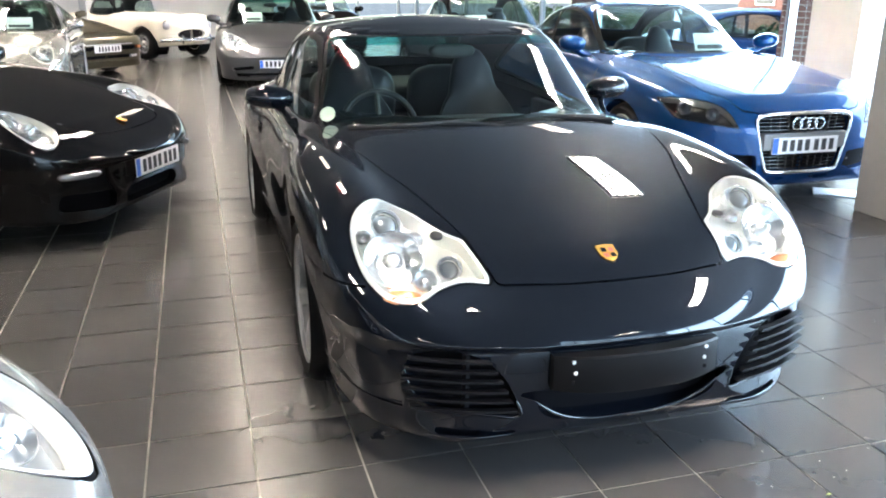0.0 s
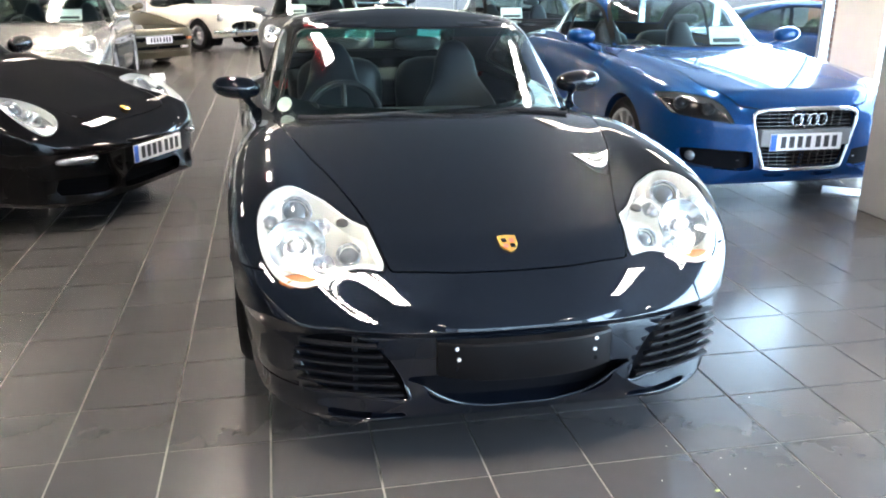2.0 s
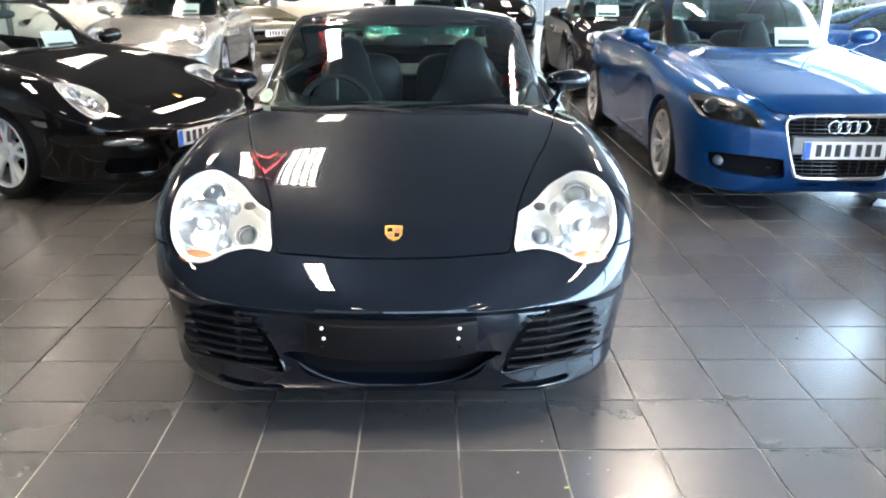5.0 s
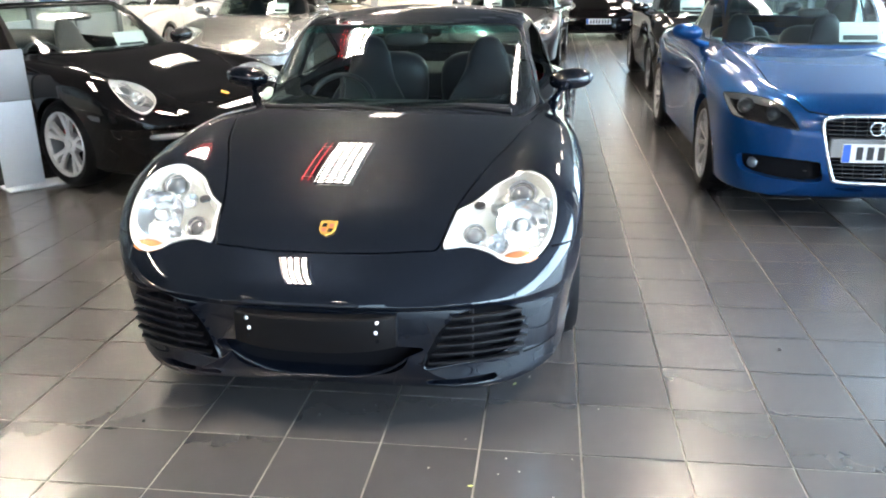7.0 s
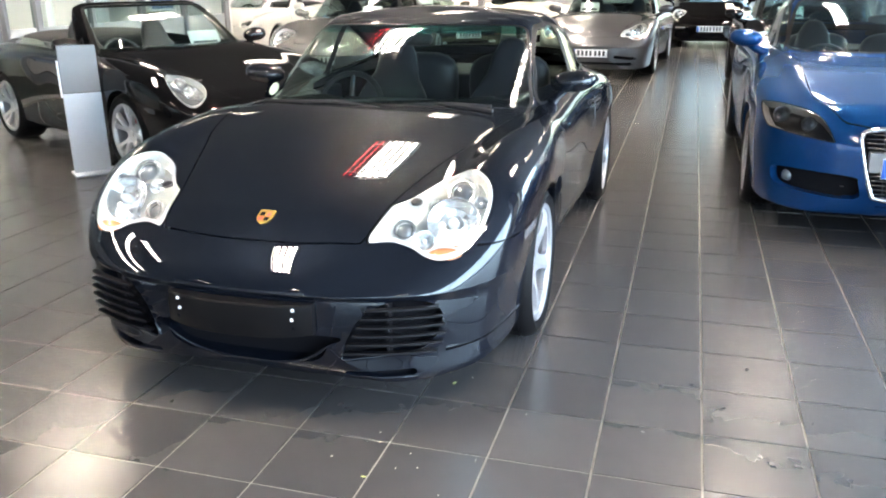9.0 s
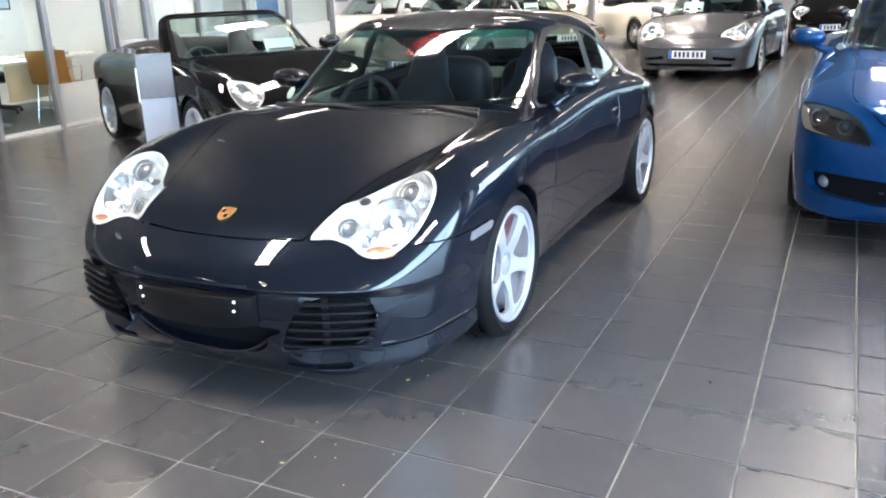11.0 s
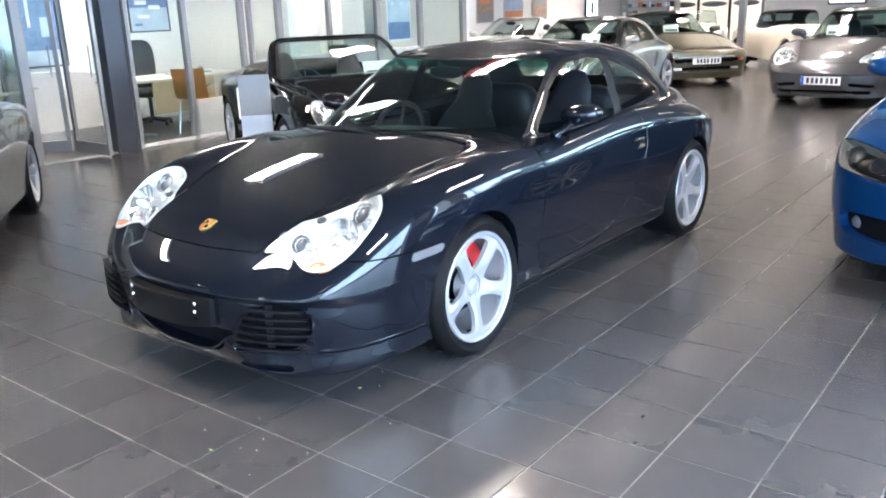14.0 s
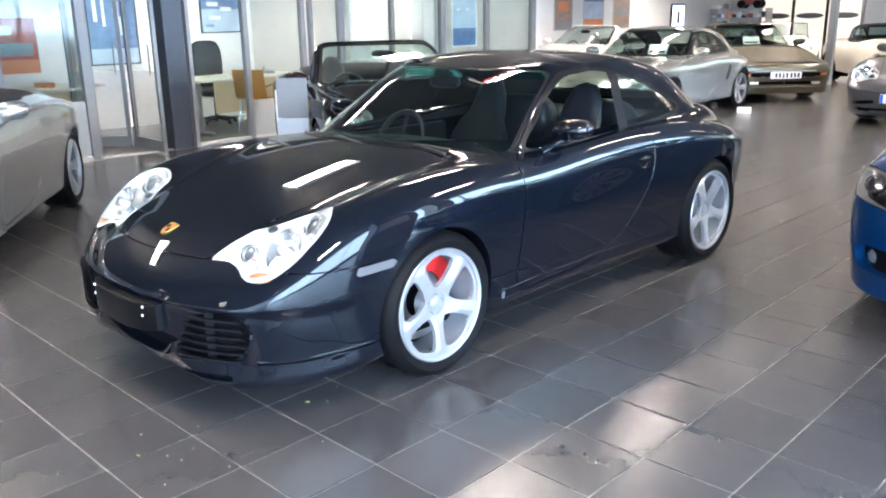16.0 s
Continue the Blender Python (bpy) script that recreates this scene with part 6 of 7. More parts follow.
for k, (x, y, w) in enumerate(((8.6, 8.2, 1.3), (9.2, 10.8, 1.4), (8.8, 13.4, 1.3), (9.4, 16.4, 1.5), (9.0, 20.0, 1.5), (9.6, 24.0, 1.6))):
    bush(pose(x, y, -0.15), w * 0.8, w, 1.15 + 0.1 * (k % 2), 2600, k)
# brick pier of the building outside
pier = thing("brick_pier", "square red brick pier outside the window", "pier", pose(7.25, 8.6, -0.15), kind="structure")
part("mortar_core", block(-0.225, 0.225, -0.225, 0.225, 0, 3.4), material("mortar", (0.42, 0.38, 0.33), 0.9, grain=0.1), pier)
unit = fill_mesh("brick", [(-0.1075, -0.0075, 0), (0.1075, -0.0075, 0), (0.1075, -0.0075, 0.065), (-0.1075, -0.0075, 0.065), (-0.1075, 0.02, 0), (0.1075, 0.02, 0), (0.1075, 0.02, 0.065), (-0.1075, 0.02, 0.065)],
                 [(0, 1, 2, 3), (3, 2, 6, 7), (4, 5, 1, 0), (1, 5, 6, 2), (4, 0, 3, 7)], BRICK, smooth=False)
for face, (fx, fy, rz) in enumerate(((0, -0.225, 0), (-0.225, 0, -90))):
    for row in range(30):
        for k in range(2):
            off = (k - 0.5) * 0.225
            hang("brick", unit, pier, "", Matrix.Translation((fx, fy, 0.08 + row * 0.075)) @ pose(0, 0, 0, 0, 0, rz) @ Matrix.Translation((off, 0, 0)))
copy_thing(pier, pose(7.25, 14.8, -0.15))
outcar = thing("hatchback", "blue car parked outside the window", "car", pose(9.2, 9.6, -0.15, 0, 0, 62))
build_car(outcar, dict(paint=PAINT_BLUE, lines=BLUE_LINES, cabin=BLUE_CABIN, grain=(70, 34), axles=((0, 0.325), (2.468, 0.325)), arch=0.350, band=2.0, opening=lambda q: ellipse(q.x, q.y, 0, 1.75, 0.70, 1.2),
                       side_glass=[(0.92, 0.925), (1.10, 1.10), (1.30, 1.225), (1.60, 1.275), (1.95, 1.255), (2.25, 1.15), (2.50, 0.985), (2.3, 0.955), (1.6, 0.94)], b_post=1.78))
wheels(outcar, SPOKES_FIVE, r=0.325, rim=0.24, half=0.79, back=2.468, caliper=False, detail=0.5)
# houses over the road
for k, (x, y, w) in enumerate(((26, 2, 9), (27, 14, 10), (26, 27, 9), (14, -26, 10), (2, -27, 9))):
    hs = thing("house", "two-storey brick house with white windows across the road", "house", pose(x, y, -0.15, 0, 0, 90 if x > 20 else 0))
    part("wall", block(-w / 2, w / 2, -3.5, 3.5, 0, 5.4), BRICK, hs)
    bm = bmesh.new()
    v = [bm.verts.new(p) for p in ((-w / 2 - 0.3, -3.9, 5.3), (w / 2 + 0.3, -3.9, 5.3), (w / 2 + 0.3, 3.9, 5.3), (-w / 2 - 0.3, 3.9, 5.3), (-w / 2 - 0.3, 0, 8.0), (w / 2 + 0.3, 0, 8.0))]
    for f in ((0, 1, 5, 4), (2, 3, 4, 5), (3, 0, 4), (1, 2, 5), (3, 2, 1, 0)):
        bm.faces.new([v[i] for i in f])
    part("roof", bm, SLATE, hs)
    for sy in (-1, 1):
        for row in (1.0, 3.4):
            for c in range(3):
                wx = (c - 1) * w * 0.3
                win = part("window_frame", block(wx - 0.6, wx + 0.6, sy * 3.5 - 0.05, sy * 3.5 + 0.05, row, row + 1.3), PAINT_WHITE, hs)
                part("pane", block(wx - 0.53, wx + 0.53, sy * 3.56 - 0.012, sy * 3.56 + 0.012, row + 0.07, row + 1.23), DARKLENS, hs)

# ---- glass offices on the left ----
PX = -5.05


def partition(name, label, y0, y1, posts, frost=0.92, clear=()):
    t = thing(name, label, "glass wall", kind="structure")
    for y, w in posts:
        part("post", block(PX - 0.04, PX + 0.04, y - w / 2, y + w / 2, 0, H, 0.004), FRAMEGREY, t)
    part("floor_rail", block(PX - 0.03, PX + 0.03, y0, y1, 0, 0.045, 0.003), LAMPWHITE, t, "pale floor rail")
    part("head_rail", block(PX - 0.03, PX + 0.03, y0, y1, H - 0.12, H), FRAMEGREY, t)
    ys = sorted(y for y, w in posts)
    for k, (a, b) in enumerate(zip(ys, ys[1:])):
        if k in clear:
            part("pane", block(PX - 0.004, PX + 0.004, a + 0.03, b - 0.03, 0.045, H - 0.12), GLASS_ROOM, t)
            continue
        part("pane", block(PX - 0.004, PX + 0.004, a + 0.03, b - 0.03, frost, H - 0.12), GLASS_ROOM, t)
        part("frosted_pane", block(PX - 0.004, PX + 0.004, a + 0.03, b - 0.03, 0.045, frost - 0.002), GLASS_FROST, t, "frosted lower pane")
    return t


partition("partition_1", "office glass wall in aluminium posts, frosted below", 2.0, 4.3, ((2.02, 0.05), (3.35, 0.05), (4.24, 0.09)), frost=0.66)
partition("partition_2", "office glass wall in aluminium posts, frosted below", 5.55, 7.25, ((5.52, 0.05), (6.32, 0.07), (7.22, 0.07)), frost=0.50, clear=(0,))
partition("partition_3", "office glass wall in aluminium posts, frosted below", 7.3, 12.25, ((7.36, 0.05), (7.88, 0.09), (8.85, 0.06), (9.92, 0.10), (10.98, 0.09), (12.2, 0.12)))
solid("office_column", block(PX - 0.10, PX + 0.10, 5.17, 5.42, 0, H, 0.004), DARKPOST, "dark blue-grey steel column in the glass wall", "column", kind="structure")
setting("door_track", block(PX - 0.05, PX + 0.05, 4.3, 5.2, 0, 0.012), LAMPWHITE, "pale metal threshold", "threshold")
# folded glass door
for k, (y0, x0, y1, x1) in enumerate(((4.32, PX - 0.04, 4.43, PX - 0.90), (4.45, PX - 0.93, 4.94, PX - 0.53), (4.975, PX - 0.49, 4.945, PX + 0.30))):
    d = thing("glass_door", "folding glass door leaf in an aluminium frame, standing open", "door", group="folding door")
    a, b = Vector((x0, y0, 0)), Vector((x1, y1, 0))
    n = (b - a).normalized()
    w = (b - a).length
    m = Matrix.Translation(a) @ n.to_track_quat("X", "Z").to_matrix().to_4x4()
    d.matrix_basis = m
    part("pane", block(0.05, w - 0.05, -0.004, 0.004, 0.95, 2.35), GLASS_ROOM, d)
    part("frosted_pane", block(0.05, w - 0.05, -0.004, 0.004, 0.15, 0.948), DOORFROST, d)
    for u in (0.0, w - 0.05):
        part("stile", block(u, u + 0.05, -0.022, 0.022, 0.02, 2.42, 0.003), FRAMEGREY, d)
    for z0, z1 in ((0.02, 0.15), (2.35, 2.42)):
        part("rail", block(0.05, w - 0.05, -0.020, 0.020, z0, z1, 0.003), FRAMEGREY, d)
    part("handle", tube([(w - 0.09, -0.05, 0.9), (w - 0.09, -0.05, 1.25)], 0.009, 8), FRAMEGREY, d, smooth=60)


def framed(name, label, m, w, h, mats, bars):
    """A framed picture: sheet, frame and coloured areas."""
    t = thing(name, label, "picture", m)
    part("sheet", block(-w / 2, w / 2, 0, 0.008, 0, h), mats[0], t)
    for a in ((-w / 2 - 0.02, -w / 2, -0.02, h + 0.02), (w / 2, w / 2 + 0.02, -0.02, h + 0.02)):
        part("frame_side", block(a[0], a[1], -0.006, 0.02, a[2], a[3], 0.002), mats[-1], t)
    for z in (-0.02, h):
        part("frame_rail", block(-w / 2, w / 2, -0.006, 0.02, z, z + 0.02, 0.002), mats[-1], t)
    for k, (x0, x1, z0, z1, c) in enumerate(bars):
        part("print_area", block(x0 * w - w / 2, x1 * w - w / 2, -0.002 - 0.0008 * k, 0, z0 * h, z1 * h), mats[c], t)
    return t


P_BLUE = material("poster_blue", (0.12, 0.20, 0.36), 0.4, grain=0.6, size=9)
P_SKY = material("poster_sky", (0.42, 0.52, 0.64), 0.4, grain=0.4, size=5)
P_RED = material("poster_red", (0.42, 0.09, 0.06), 0.4, grain=0.5, size=9)
P_GREY = material("poster_grey", (0.22, 0.23, 0.24), 0.4, grain=0.3, size=6)
P_BROWN = material("poster_brown", (0.32, 0.22, 0.17), 0.4, grain=0.5, size=8)
P_WHITE = material("poster_white", (0.75, 0.75, 0.74), 0.4, grain=0.05, size=8)
P_ORANGE = material("poster_orange", (0.60, 0.22, 0.10), 0.4, grain=0.2, size=6)
FRAME_BLACK = material("black_frame", (0.02, 0.02, 0.022), 0.4)
FRAME_ALU = material("thin_alu_frame", (0.5, 0.5, 0.5), 0.3, 0.8)


def on_left(x, y, z):
    return Matrix.Translation((x, y, z)) @ pose(0, 0, 0, 0, 0, 90)


framed("picture", "framed blue aerial print with white marks on the office wall", on_left(-7.585, 7.54, 1.335), 0.66, 0.62, (P_SKY, P_BLUE, P_WHITE, FRAME_BLACK),
       ((0.0, 1.0, 0.55, 1.0, 1), (0.15, 0.45, 0.62, 0.72, 2), (0.5, 0.8, 0.5, 0.6, 2), (0.2, 0.5, 0.3, 0.38, 2), (0.6, 0.9, 0.78, 0.86, 2), (0.1, 0.3, 0.12, 0.18, 1)))
framed("picture", "tall framed blue print with white swirls", on_left(-7.585, 5.78, 0.93), 0.70, 1.3, (P_BLUE, P_SKY, P_WHITE, FRAME_BLACK),
       ((0.0, 1.0, 0.0, 0.16, 1), (0.12, 0.2, 0.45, 0.85, 2), (0.3, 0.36, 0.4, 0.8, 2), (0.55, 0.8, 0.3, 0.5, 1)))
framed("picture", "narrow dark framed print", on_left(-7.585, 6.85, 1.15), 0.22, 1.0, (P_BLUE, P_GREY, FRAME_BLACK), ((0.2, 0.8, 0.3, 0.7, 1),))
framed("poster", "red poster with dark shapes on the office wall", on_left(-7.585, 4.40, 0.86), 0.62, 0.72, (P_RED, P_ORANGE, P_GREY, P_WHITE), ((0.0, 1.0, 0.0, 0.25, 1), (0.1, 0.9, 0.32, 0.55, 2), (0.15, 0.5, 0.7, 0.85, 3)))
framed("poster", "pale blue poster of a night scene behind glass", on_left(-5.062, 10.45, 1.05), 0.55, 0.9, (P_SKY, P_BLUE, P_WHITE), ((0.0, 1.0, 0.0, 0.3, 1), (0.2, 0.3, 0.6, 0.64, 2), (0.6, 0.7, 0.6, 0.64, 2)))
for y, w, m, bars in ((14.85, 0.70, (P_GREY, P_BROWN, P_WHITE, FRAME_ALU), ((0.1, 0.75, 0.18, 0.22, 2), (0.1, 0.6, 0.12, 0.15, 2), (0.3, 0.7, 0.5, 0.8, 1))), (15.8, 0.60, (P_RED, P_ORANGE, P_WHITE, FRAME_ALU), ((0.1, 0.9, 0.5, 0.95, 1), (0.2, 0.7, 0.1, 0.14, 2))),
                      (17.15, 0.70, (P_BROWN, P_ORANGE, P_GREY, FRAME_ALU), ((0.0, 1.0, 0.0, 0.2, 2), (0.2, 0.8, 0.4, 0.6, 1))), (18.43, 0.85, (P_SKY, P_BLUE, P_ORANGE, FRAME_ALU), ((0, 1, 0.6, 1.0, 1), (0, 1, 0.0, 0.22, 2))), (19.7, 0.75, (P_BROWN, P_GREY, P_ORANGE, FRAME_ALU), ((0.1, 0.9, 0.3, 0.5, 1),))):
    tagged(framed("poster", "framed motoring poster on the white wall", on_left(-7.985, y, 1.15), w, 1.1, m, bars), group="wall posters")
tv = thing("television", "small flat wall screen showing a blue picture", "television", on_left(-7.97, 22.62, 1.10))
part("screen_case", block(-0.36, 0.36, -0.03, 0.04, 0, 0.66, 0.008), TRIM, tv)
part("screen", block(-0.31, 0.31, -0.034, -0.031, 0.06, 0.60), material("lit_screen", (0.1, 0.2, 0.4), 0.2, emit=(0.45, 0.62, 0.9), power=1.9), tv)
part("screen_figure", block(-0.1, 0.1, -0.037, -0.035, 0.10, 0.45), P_GREY, tv)
tv2 = thing("television", "flat screen high on the back wall", "television", Matrix.Translation((-1.72, 25.93, 1.23)))
part("screen_case", block(-0.5, 0.5, -0.04, 0.04, 0, 0.58, 0.008), TRIM, tv2)
part("screen", block(-0.45, 0.45, -0.045, -0.041, 0.05, 0.53), material("grey_screen", (0.3, 0.3, 0.32), 0.2, emit=(0.7, 0.7, 0.75), power=0.5), tv2)


# ---- office furniture ----
def desk(m, label):
    d = thing("desk", label, "desk", m)
    top = outline([(-0.85, -0.42), (0.0, -0.50), (0.85, -0.45), (1.02, -0.05), (0.80, 0.38), (0.0, 0.42), (-0.85, 0.40), (-0.98, 0.0)], 5)
    bm = plate_of(top, 0.028, "z")
    bmesh.ops.translate(bm, vec=(0, 0, 0.715), verts=bm.verts)
    part("desktop", bm, DESKTOP, d, "pale wooden desktop", smooth=30)
    for x in (-0.68, 0.62):
        part("leg_column", block(x - 0.11, x + 0.11, -0.03, 0.03, 0.04, 0.715, 0.006), ALU, d)
        part("leg_foot", block(x - 0.03, x + 0.03, -0.36, 0.34, 0.008, 0.045, 0.01), ALU, d)
    part("modesty_panel", block(-0.6, 0.55, -0.34, -0.32, 0.28, 0.70), BIRCH, d)
    return d


def cafe_chair(m, label):
    c = thing("chair", label, "chair", m, "visitor chairs")
    bm = bmesh.new()
    prof = [(-0.21, 0.465), (0.0, 0.45), (0.16, 0.455), (0.21, 0.50), (0.235, 0.60), (0.26, 0.76), (0.275, 0.86)]
    vs = [[bm.verts.new((x, y + 0.02 * (1 - abs(x) / 0.2), z)) for y, z in prof] for x in np.linspace(-0.23, 0.23, 5)]
    for a, b in zip(vs, vs[1:]):
        for i in range(len(prof) - 1):
            bm.faces.new((a[i], b[i], b[i + 1], a[i + 1]))
    bmesh.ops.solidify(bm, geom=bm.faces, thickness=0.012)
    part("seat_shell", bm, OAK, c, "bent plywood seat and back", smooth=50)
    for sx in (-1, 1):
        part("leg", tube([(sx * 0.19, -0.17, 0.45), (sx * 0.22, -0.20, 0.008)], 0.011, 8), CHROME, c, smooth=60)
        part("leg", tube([(sx * 0.19, 0.15, 0.45), (sx * 0.22, 0.22, 0.008)], 0.011, 8), CHROME, c, smooth=60)
        part("arm", tube([(sx * 0.215, -0.19, 0.44), (sx * 0.25, -0.15, 0.64), (sx * 0.25, 0.12, 0.655), (sx * 0.205, 0.24, 0.62)], 0.010, 8), CHROME, c, smooth=60)
    return c


def office_chair(m):
    c = thing("office_chair", "tall black leather swivel chair behind the desk", "chair", m)
    part("seat_pad", ball((0, 0, 0.48), (0.26, 0.26, 0.07), 18, 10, power=0.6), LEATHER, c, smooth=60)
    part("backrest", ball((0, 0.26, 0.86), (0.25, 0.06, 0.36), 20, 12, power=0.6), LEATHER, c, smooth=60)
    part("column", tube([(0, 0, 0.1), (0, 0, 0.44)], 0.028, 10), TRIM, c, smooth=60)
    for k in range(5):
        a = 2 * math.pi * k / 5
        part("base_arm", tube([(0, 0, 0.11), (0.28 * math.cos(a), 0.28 * math.sin(a), 0.07)], [0.03, 0.018], 8), TRIM, c, smooth=60)
        part("castor", ball((0.28 * math.cos(a), 0.28 * math.sin(a), 0.036), (0.028, 0.028, 0.028), 10, 8), TRIM, c, smooth=60)
    for sx in (-1, 1):
        part("armrest", tube([(sx * 0.24, 0.2, 0.46), (sx * 0.29, 0.12, 0.68), (sx * 0.29, -0.18, 0.68)], 0.018, 8), TRIM, c, smooth=60)


desk(pose(-6.15, 6.75, 0.006, 0, 0, 100), "pale kidney-shaped office desk on metal legs")
cafe_chair(pose(-5.54, 6.78, 0.006, 0, 0, -150), "plywood visitor chair with chrome legs at the desk")
cafe_chair(pose(-5.5, 8.75, 0.006, 0, 0, 80), "plywood visitor chair with chrome legs behind the glass")
office_chair(pose(-6.82, 6.87, 0.006, 0, 0, 80))
office_chair(pose(-6.6, 3.55, 0.006, 0, 0, 60))
desk(pose(-6.3, 3.9, 0.006, 0, 0, 95), "pale office desk with a red box on it")
solid("red_box", block(-0.10, 0.10, -0.07, 0.07, 0, 0.06, 0.008), P_ORANGE, "small orange-red box on the desk", "box", pose(-6.3, 4.25, 0.75, 0, 0, 20))
for k, (x, y, a) in enumerate(((-6.1, 7.1, 20), (-6.2, 6.9, 65))):
    solid("paper_pad", block(-0.11, 0.11, -0.15, 0.15, 0, 0.012 + 0.01 * k, 0.002), WHITE, "white papers on the desk", "papers", pose(x, y, 0.75, 0, 0, a))
phone = thing("telephone", "grey desk telephone with its handset on", "telephone", pose(-6.1, 7.35, 0.75, 0, 0, 60))
part("phone_body", block(-0.09, 0.09, -0.10, 0.10, 0, 0.04, 0.012), ALU, phone)
part("handset", tube([(-0.06, -0.09, 0.07), (-0.06, 0, 0.085), (-0.06, 0.09, 0.07)], 0.02, 8), LAMPWHITE, phone, smooth=60)
for y, top in ((8.53, 2.0), (9.15, 2.0), (10.0, 2.0), (11.4, 2.0)):
    cab = thing("office_cabinet", "tall white office cupboard behind the glass wall", "cupboard", pose(-7.28, y, 0.006), "office cupboards")
    part("carcass", block(-0.30, 0.28, -0.30, 0.30, 0, top, 0.004), P_WHITE, cab)
    for sd in (-1, 1):
        dr = part("cupboard_door", block(0.281, 0.30, sd * 0.15 - 0.147, sd * 0.15 + 0.147, 0.08, top - 0.01, 0.003), P_WHITE, cab)
        part("cupboard_handle", tube([(0.32, sd * 0.03, 0.95), (0.32, sd * 0.03, 1.10)], 0.006, 6), CHROME, dr, smooth=60)

# ---- price stand beside the convertible ----
def stand(m, label):
    s = thing("display_stand", label, "stand", m)
    bm = bmesh.new()
    slab(bm, -0.075, 0.20, -0.006, 0.006, 0.0, 0.625)
    part("lower_panel", bm, STANDWHITE, s, "pale blue-white lower panel")
    part("upper_panel", block(-0.075, 0.20, -0.010, 0.010, 0.63, 0.985, 0.003), STANDGREY, s, "grey upper panel")
    part("edge_strip", block(-0.090, -0.078, -0.012, 0.012, 0.60, 0.88, 0.002), PLATEWHITE, s)
    part("foot_plate", block(-0.085, 0.42, -0.16, 0.12, 0.0, 0.014, 0.004), STANDWHITE, s)
    part("back_brace", tube([(0.06, 0.01, 0.55), (0.06, 0.11, 0.014)], 0.010, 6), ALU, s, smooth=60)


stand(pose(-2.03, 4.75, 0, -2, 0, 48), "slim grey and white price stand beside the black convertible")
card = thing("floor_card", "white folded price card on the floor by the silver coupe", "card", pose(-1.29, 12.68, 0, 0, 0, 25))
part("card_front", block(-0.10, 0.10, -0.004, 0, 0, 0.09), WHITE, card, at=pose(0, -0.05, 0.002, -22))
part("card_back", block(-0.10, 0.10, 0, 0.004, 0, 0.09), WHITE, card, at=pose(0, 0.05, 0.002, 22))
floor_strip = solid("floor_strip", block(-0.28, 0.28, -0.11, 0.11, 0.002, 0.010, 0.002), PLATEWHITE, "flat pale strip on the floor by the grey column", "mat", pose(4.52, 4.55, 0, 0, 0, -38))

# ---- far end: shelves, glass doors, counter ----
shelf = thing("display_shelf", "glass shelves crowded with model cars and goods", "shelf", pose(-7.0, 24.6, 0))
for x in (-0.85, 0.85):
    part("upright", block(x - 0.02, x + 0.02, -0.2, 0.2, 0, 1.6), ALU, shelf)
for k in range(6):
    part("shelf_board", block(-0.85, 0.85, -0.2, 0.2, 0.30 + k * 0.256, 0.315 + k * 0.256), GLASS_ROOM, shelf)
rng = random.Random(4)
mats = (P_RED, P_BLUE, P_GREY, P_WHITE, P_ORANGE, TRIM, LAMPWHITE)
for k in range(6):
    for j in range(11 if k < 5 else 3):
        x, w, h = -0.78 + j * 0.155, rng.uniform(0.035, 0.065), rng.uniform(0.05, 0.17)
        solid("boxed_model", block(-w, w, -0.08, 0.08, 0, h, 0.006), rng.choice(mats), "small boxed goods on the glass shelf", "model", pose(-7.0 + x, 24.55 + rng.uniform(-0.05, 0.05), 0.315 + k * 0.256, 0, 0, rng.uniform(-12, 12)), "shelf goods")
top_car = thing("model_tractor", "large red toy tractor on top of the shelves", "toy", pose(-6.7, 24.6, 1.596))
part("toy_body", block(-0.22, 0.20, -0.10, 0.10, 0.10, 0.26, 0.03), P_RED, top_car)
for x, r in ((-0.24, 0.12), (0.24, 0.12)):
    for y in (-0.13, 0.13):
        bm = lathe([(0.0, -0.04), (r, -0.04), (r, 0.04), (0.0, 0.04)], 20, "z")
        part("toy_wheel", bm, RUBBER, top_car, smooth=40, at=Matrix.Translation((x, y, r)) @ pose(0, 0, 0, 90))
doors = thing("door_1", "bright glass doors with dark oval signs", "door", pose(-5.0, 25.9, 0), kind="structure")
for k in range(4):
    x = -1.95 + k * 0.98
    part("door_frame", block(x - 0.04, x + 0.04, -0.05, 0.05, 0, 2.3), TRIM if k in (1, 2) else ALU, doors)
    if k < 3:
        part("pane", block(x + 0.04, x + 0.94, -0.01, 0.01, 0.05, 2.25), PANE_GLOW, doors, "door pane with a warm glow put into its material")
        part("oval_sign", ball((x + 0.49, -0.03, 1.36), (0.40, 0.012, 0.085), 24, 8), P_GREY, doors, "dark oval sign", smooth=60)

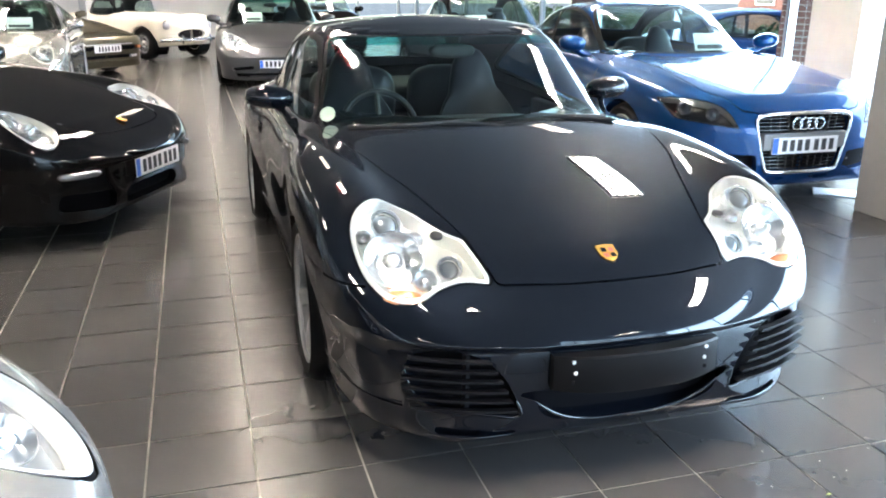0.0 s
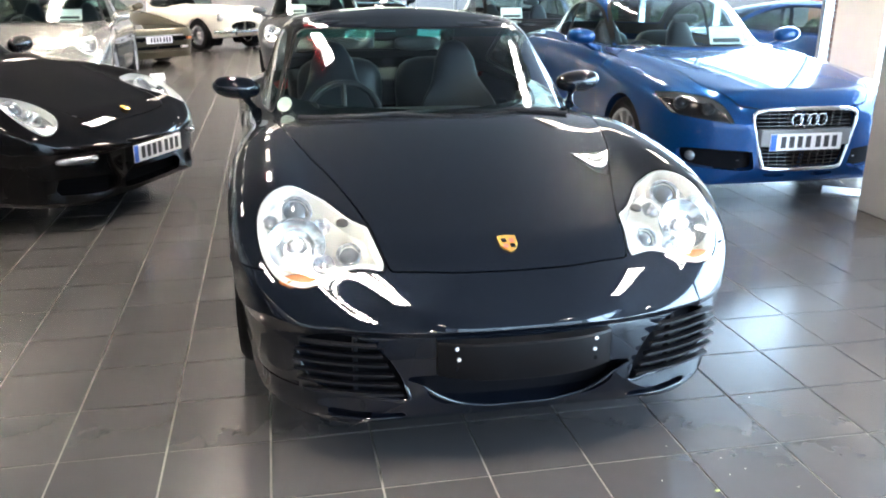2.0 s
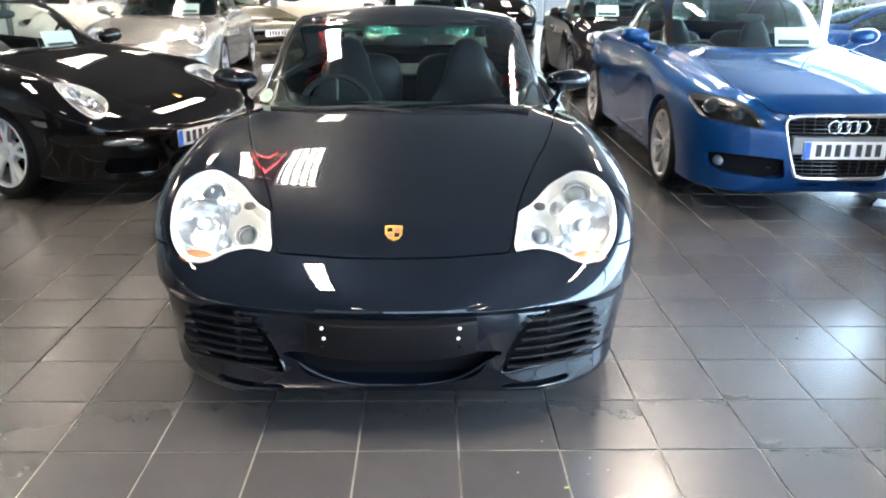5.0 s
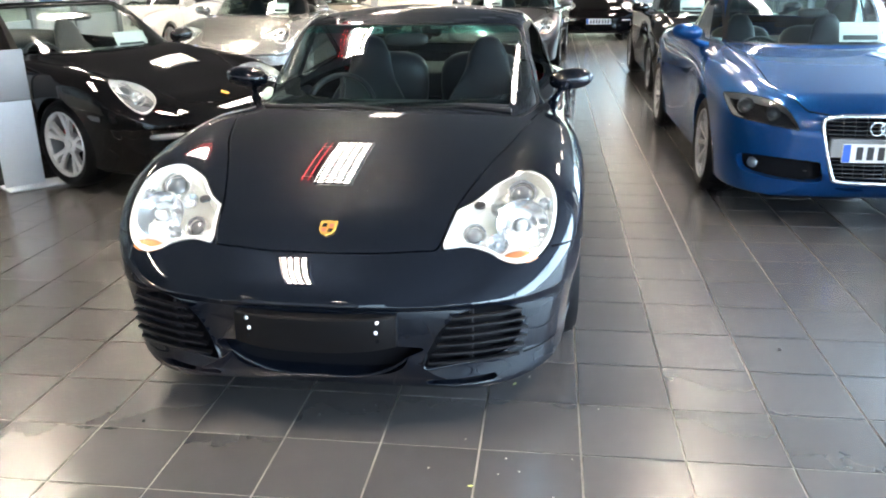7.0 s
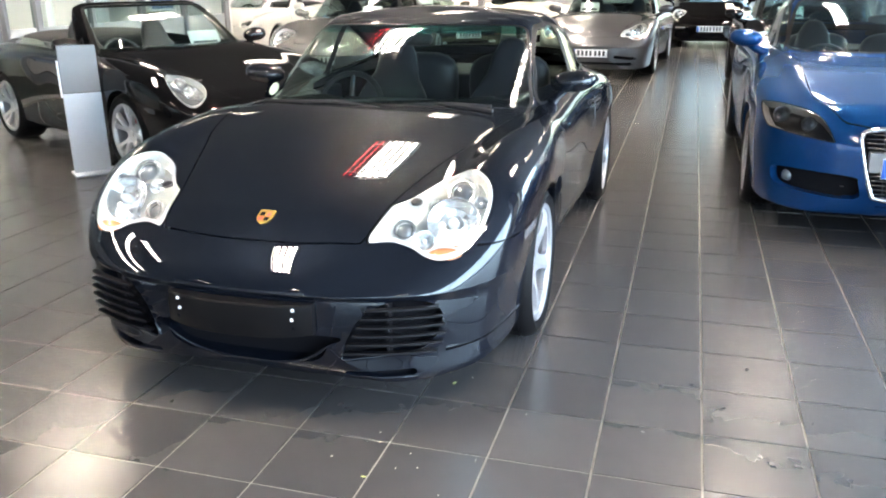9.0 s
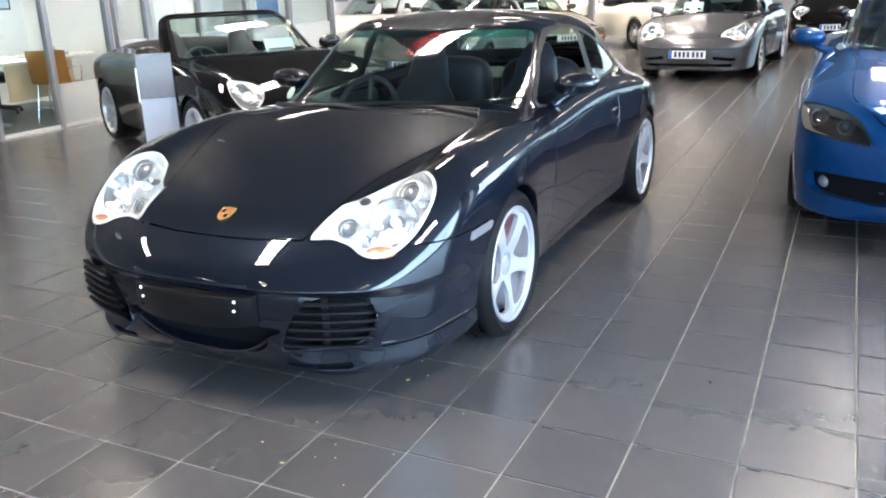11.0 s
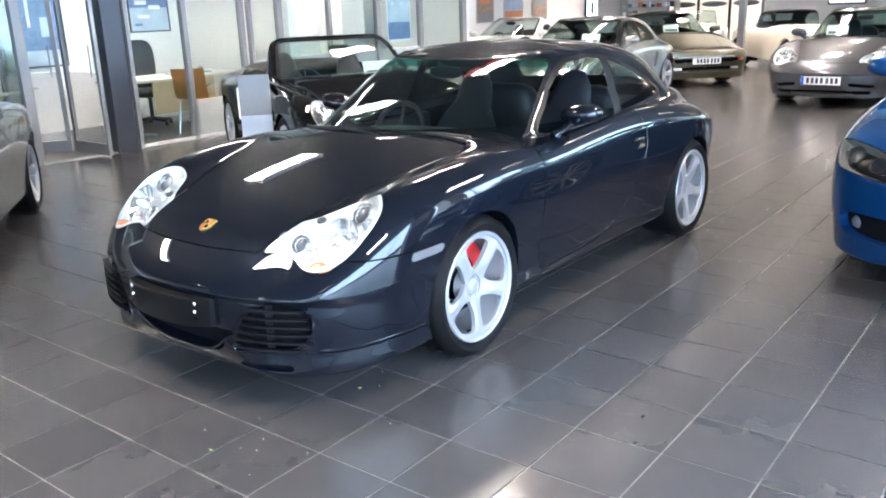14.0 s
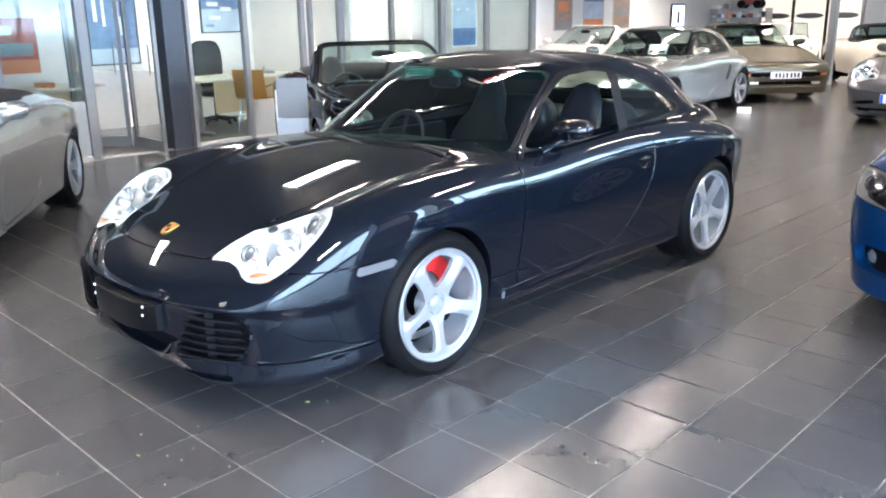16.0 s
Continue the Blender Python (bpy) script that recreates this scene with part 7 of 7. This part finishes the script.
# ---- crumbs on the floor ----
CRUMB = material("pale_crumb", (0.34, 0.32, 0.27), 0.8, grain=0.3, size=200)
LEAFBIT = material("dry_leaf", (0.30, 0.34, 0.10), 0.7, grain=0.4, size=120)
rng = random.Random(9)
for x, y, leaf in ((1.64, 1.44, 1), (1.72, 1.51, 0), (1.785, 1.53, 0), (1.89, 1.41, 0), (1.74, 1.60, 0), (1.80, 2.17, 0), (1.745, 2.11, 1), (1.72, 2.28, 0), (1.60, 1.70, 0), (1.95, 1.62, 0), (2.05, 1.95, 0), (1.50, 1.52, 0)):
    bm = ball((0, 0, 0), (0.010 if leaf else rng.uniform(0.002, 0.0035), 0.004 if leaf else 0.002, 0.0016), 9, 5)
    for v in bm.verts:
        v.co += Vector((rng.uniform(-1, 1), rng.uniform(-1, 1), 0)) * 0.0007
    solid("leaf_scrap" if leaf else "crumb", bm, LEAFBIT if leaf else CRUMB, "tiny yellow-green leaf scrap on the floor tiles" if leaf else "tiny pale crumb on the floor tiles", "litter", pose(x, y, 0.002, 0, 0, rng.uniform(0, 180)), "floor litter")
solid("crumb", ball((0, 0, 0), (0.008, 0.006, 0.003), 9, 5), TRIM, "tiny dark speck of dirt on the floor tiles", "litter", pose(2.81, 2.52, 0.002), "floor litter")

# ---- floor tiles: 0.33 m apart ----
P, HALF, RISE, EDGE = 0.33, 0.1617, 0.0035, 0.0006
unit_v = [(-HALF, -HALF, -RISE), (HALF, -HALF, -RISE), (HALF, HALF, -RISE), (-HALF, HALF, -RISE), (-HALF + EDGE, -HALF + EDGE, 0), (HALF - EDGE, -HALF + EDGE, 0), (HALF - EDGE, HALF - EDGE, 0), (-HALF + EDGE, HALF - EDGE, 0)]
unit_f = [(4, 5, 6, 7), (0, 1, 5, 4), (1, 2, 6, 5), (2, 3, 7, 6), (3, 0, 4, 7)]
tile_mesh = fill_mesh("tile", unit_v, unit_f, TILE_A, smooth=False)
rest_v, rest_f = [], []
for i in range(int(X0 / P) + 1, int(X1 / P)):
    for j in range(int(Y0 / P), int(Y1 / P)):
        cx, cy = (i + 0.5) * P, (j + 0.5) * P
        if cx < PX and 2.0 < cy < 12.3:
            continue
        if -1 <= i < 16 and -1 <= j < 16:
            hang("tile", tile_mesh, floor, "", Matrix.Translation((cx, cy, random.uniform(-0.0004, 0))))
        else:
            k, z = len(rest_v), random.uniform(-0.0004, 0)
            rest_v += [(x + cx, y + cy, h + z) for x, y, h in unit_v]
            rest_f += [tuple(a + k for a in f) for f in unit_f]
rest = hang("tiles", fill_mesh("tiles", rest_v, rest_f, TILE_B, smooth=False), floor)
tagged(rest, kind="stuff")
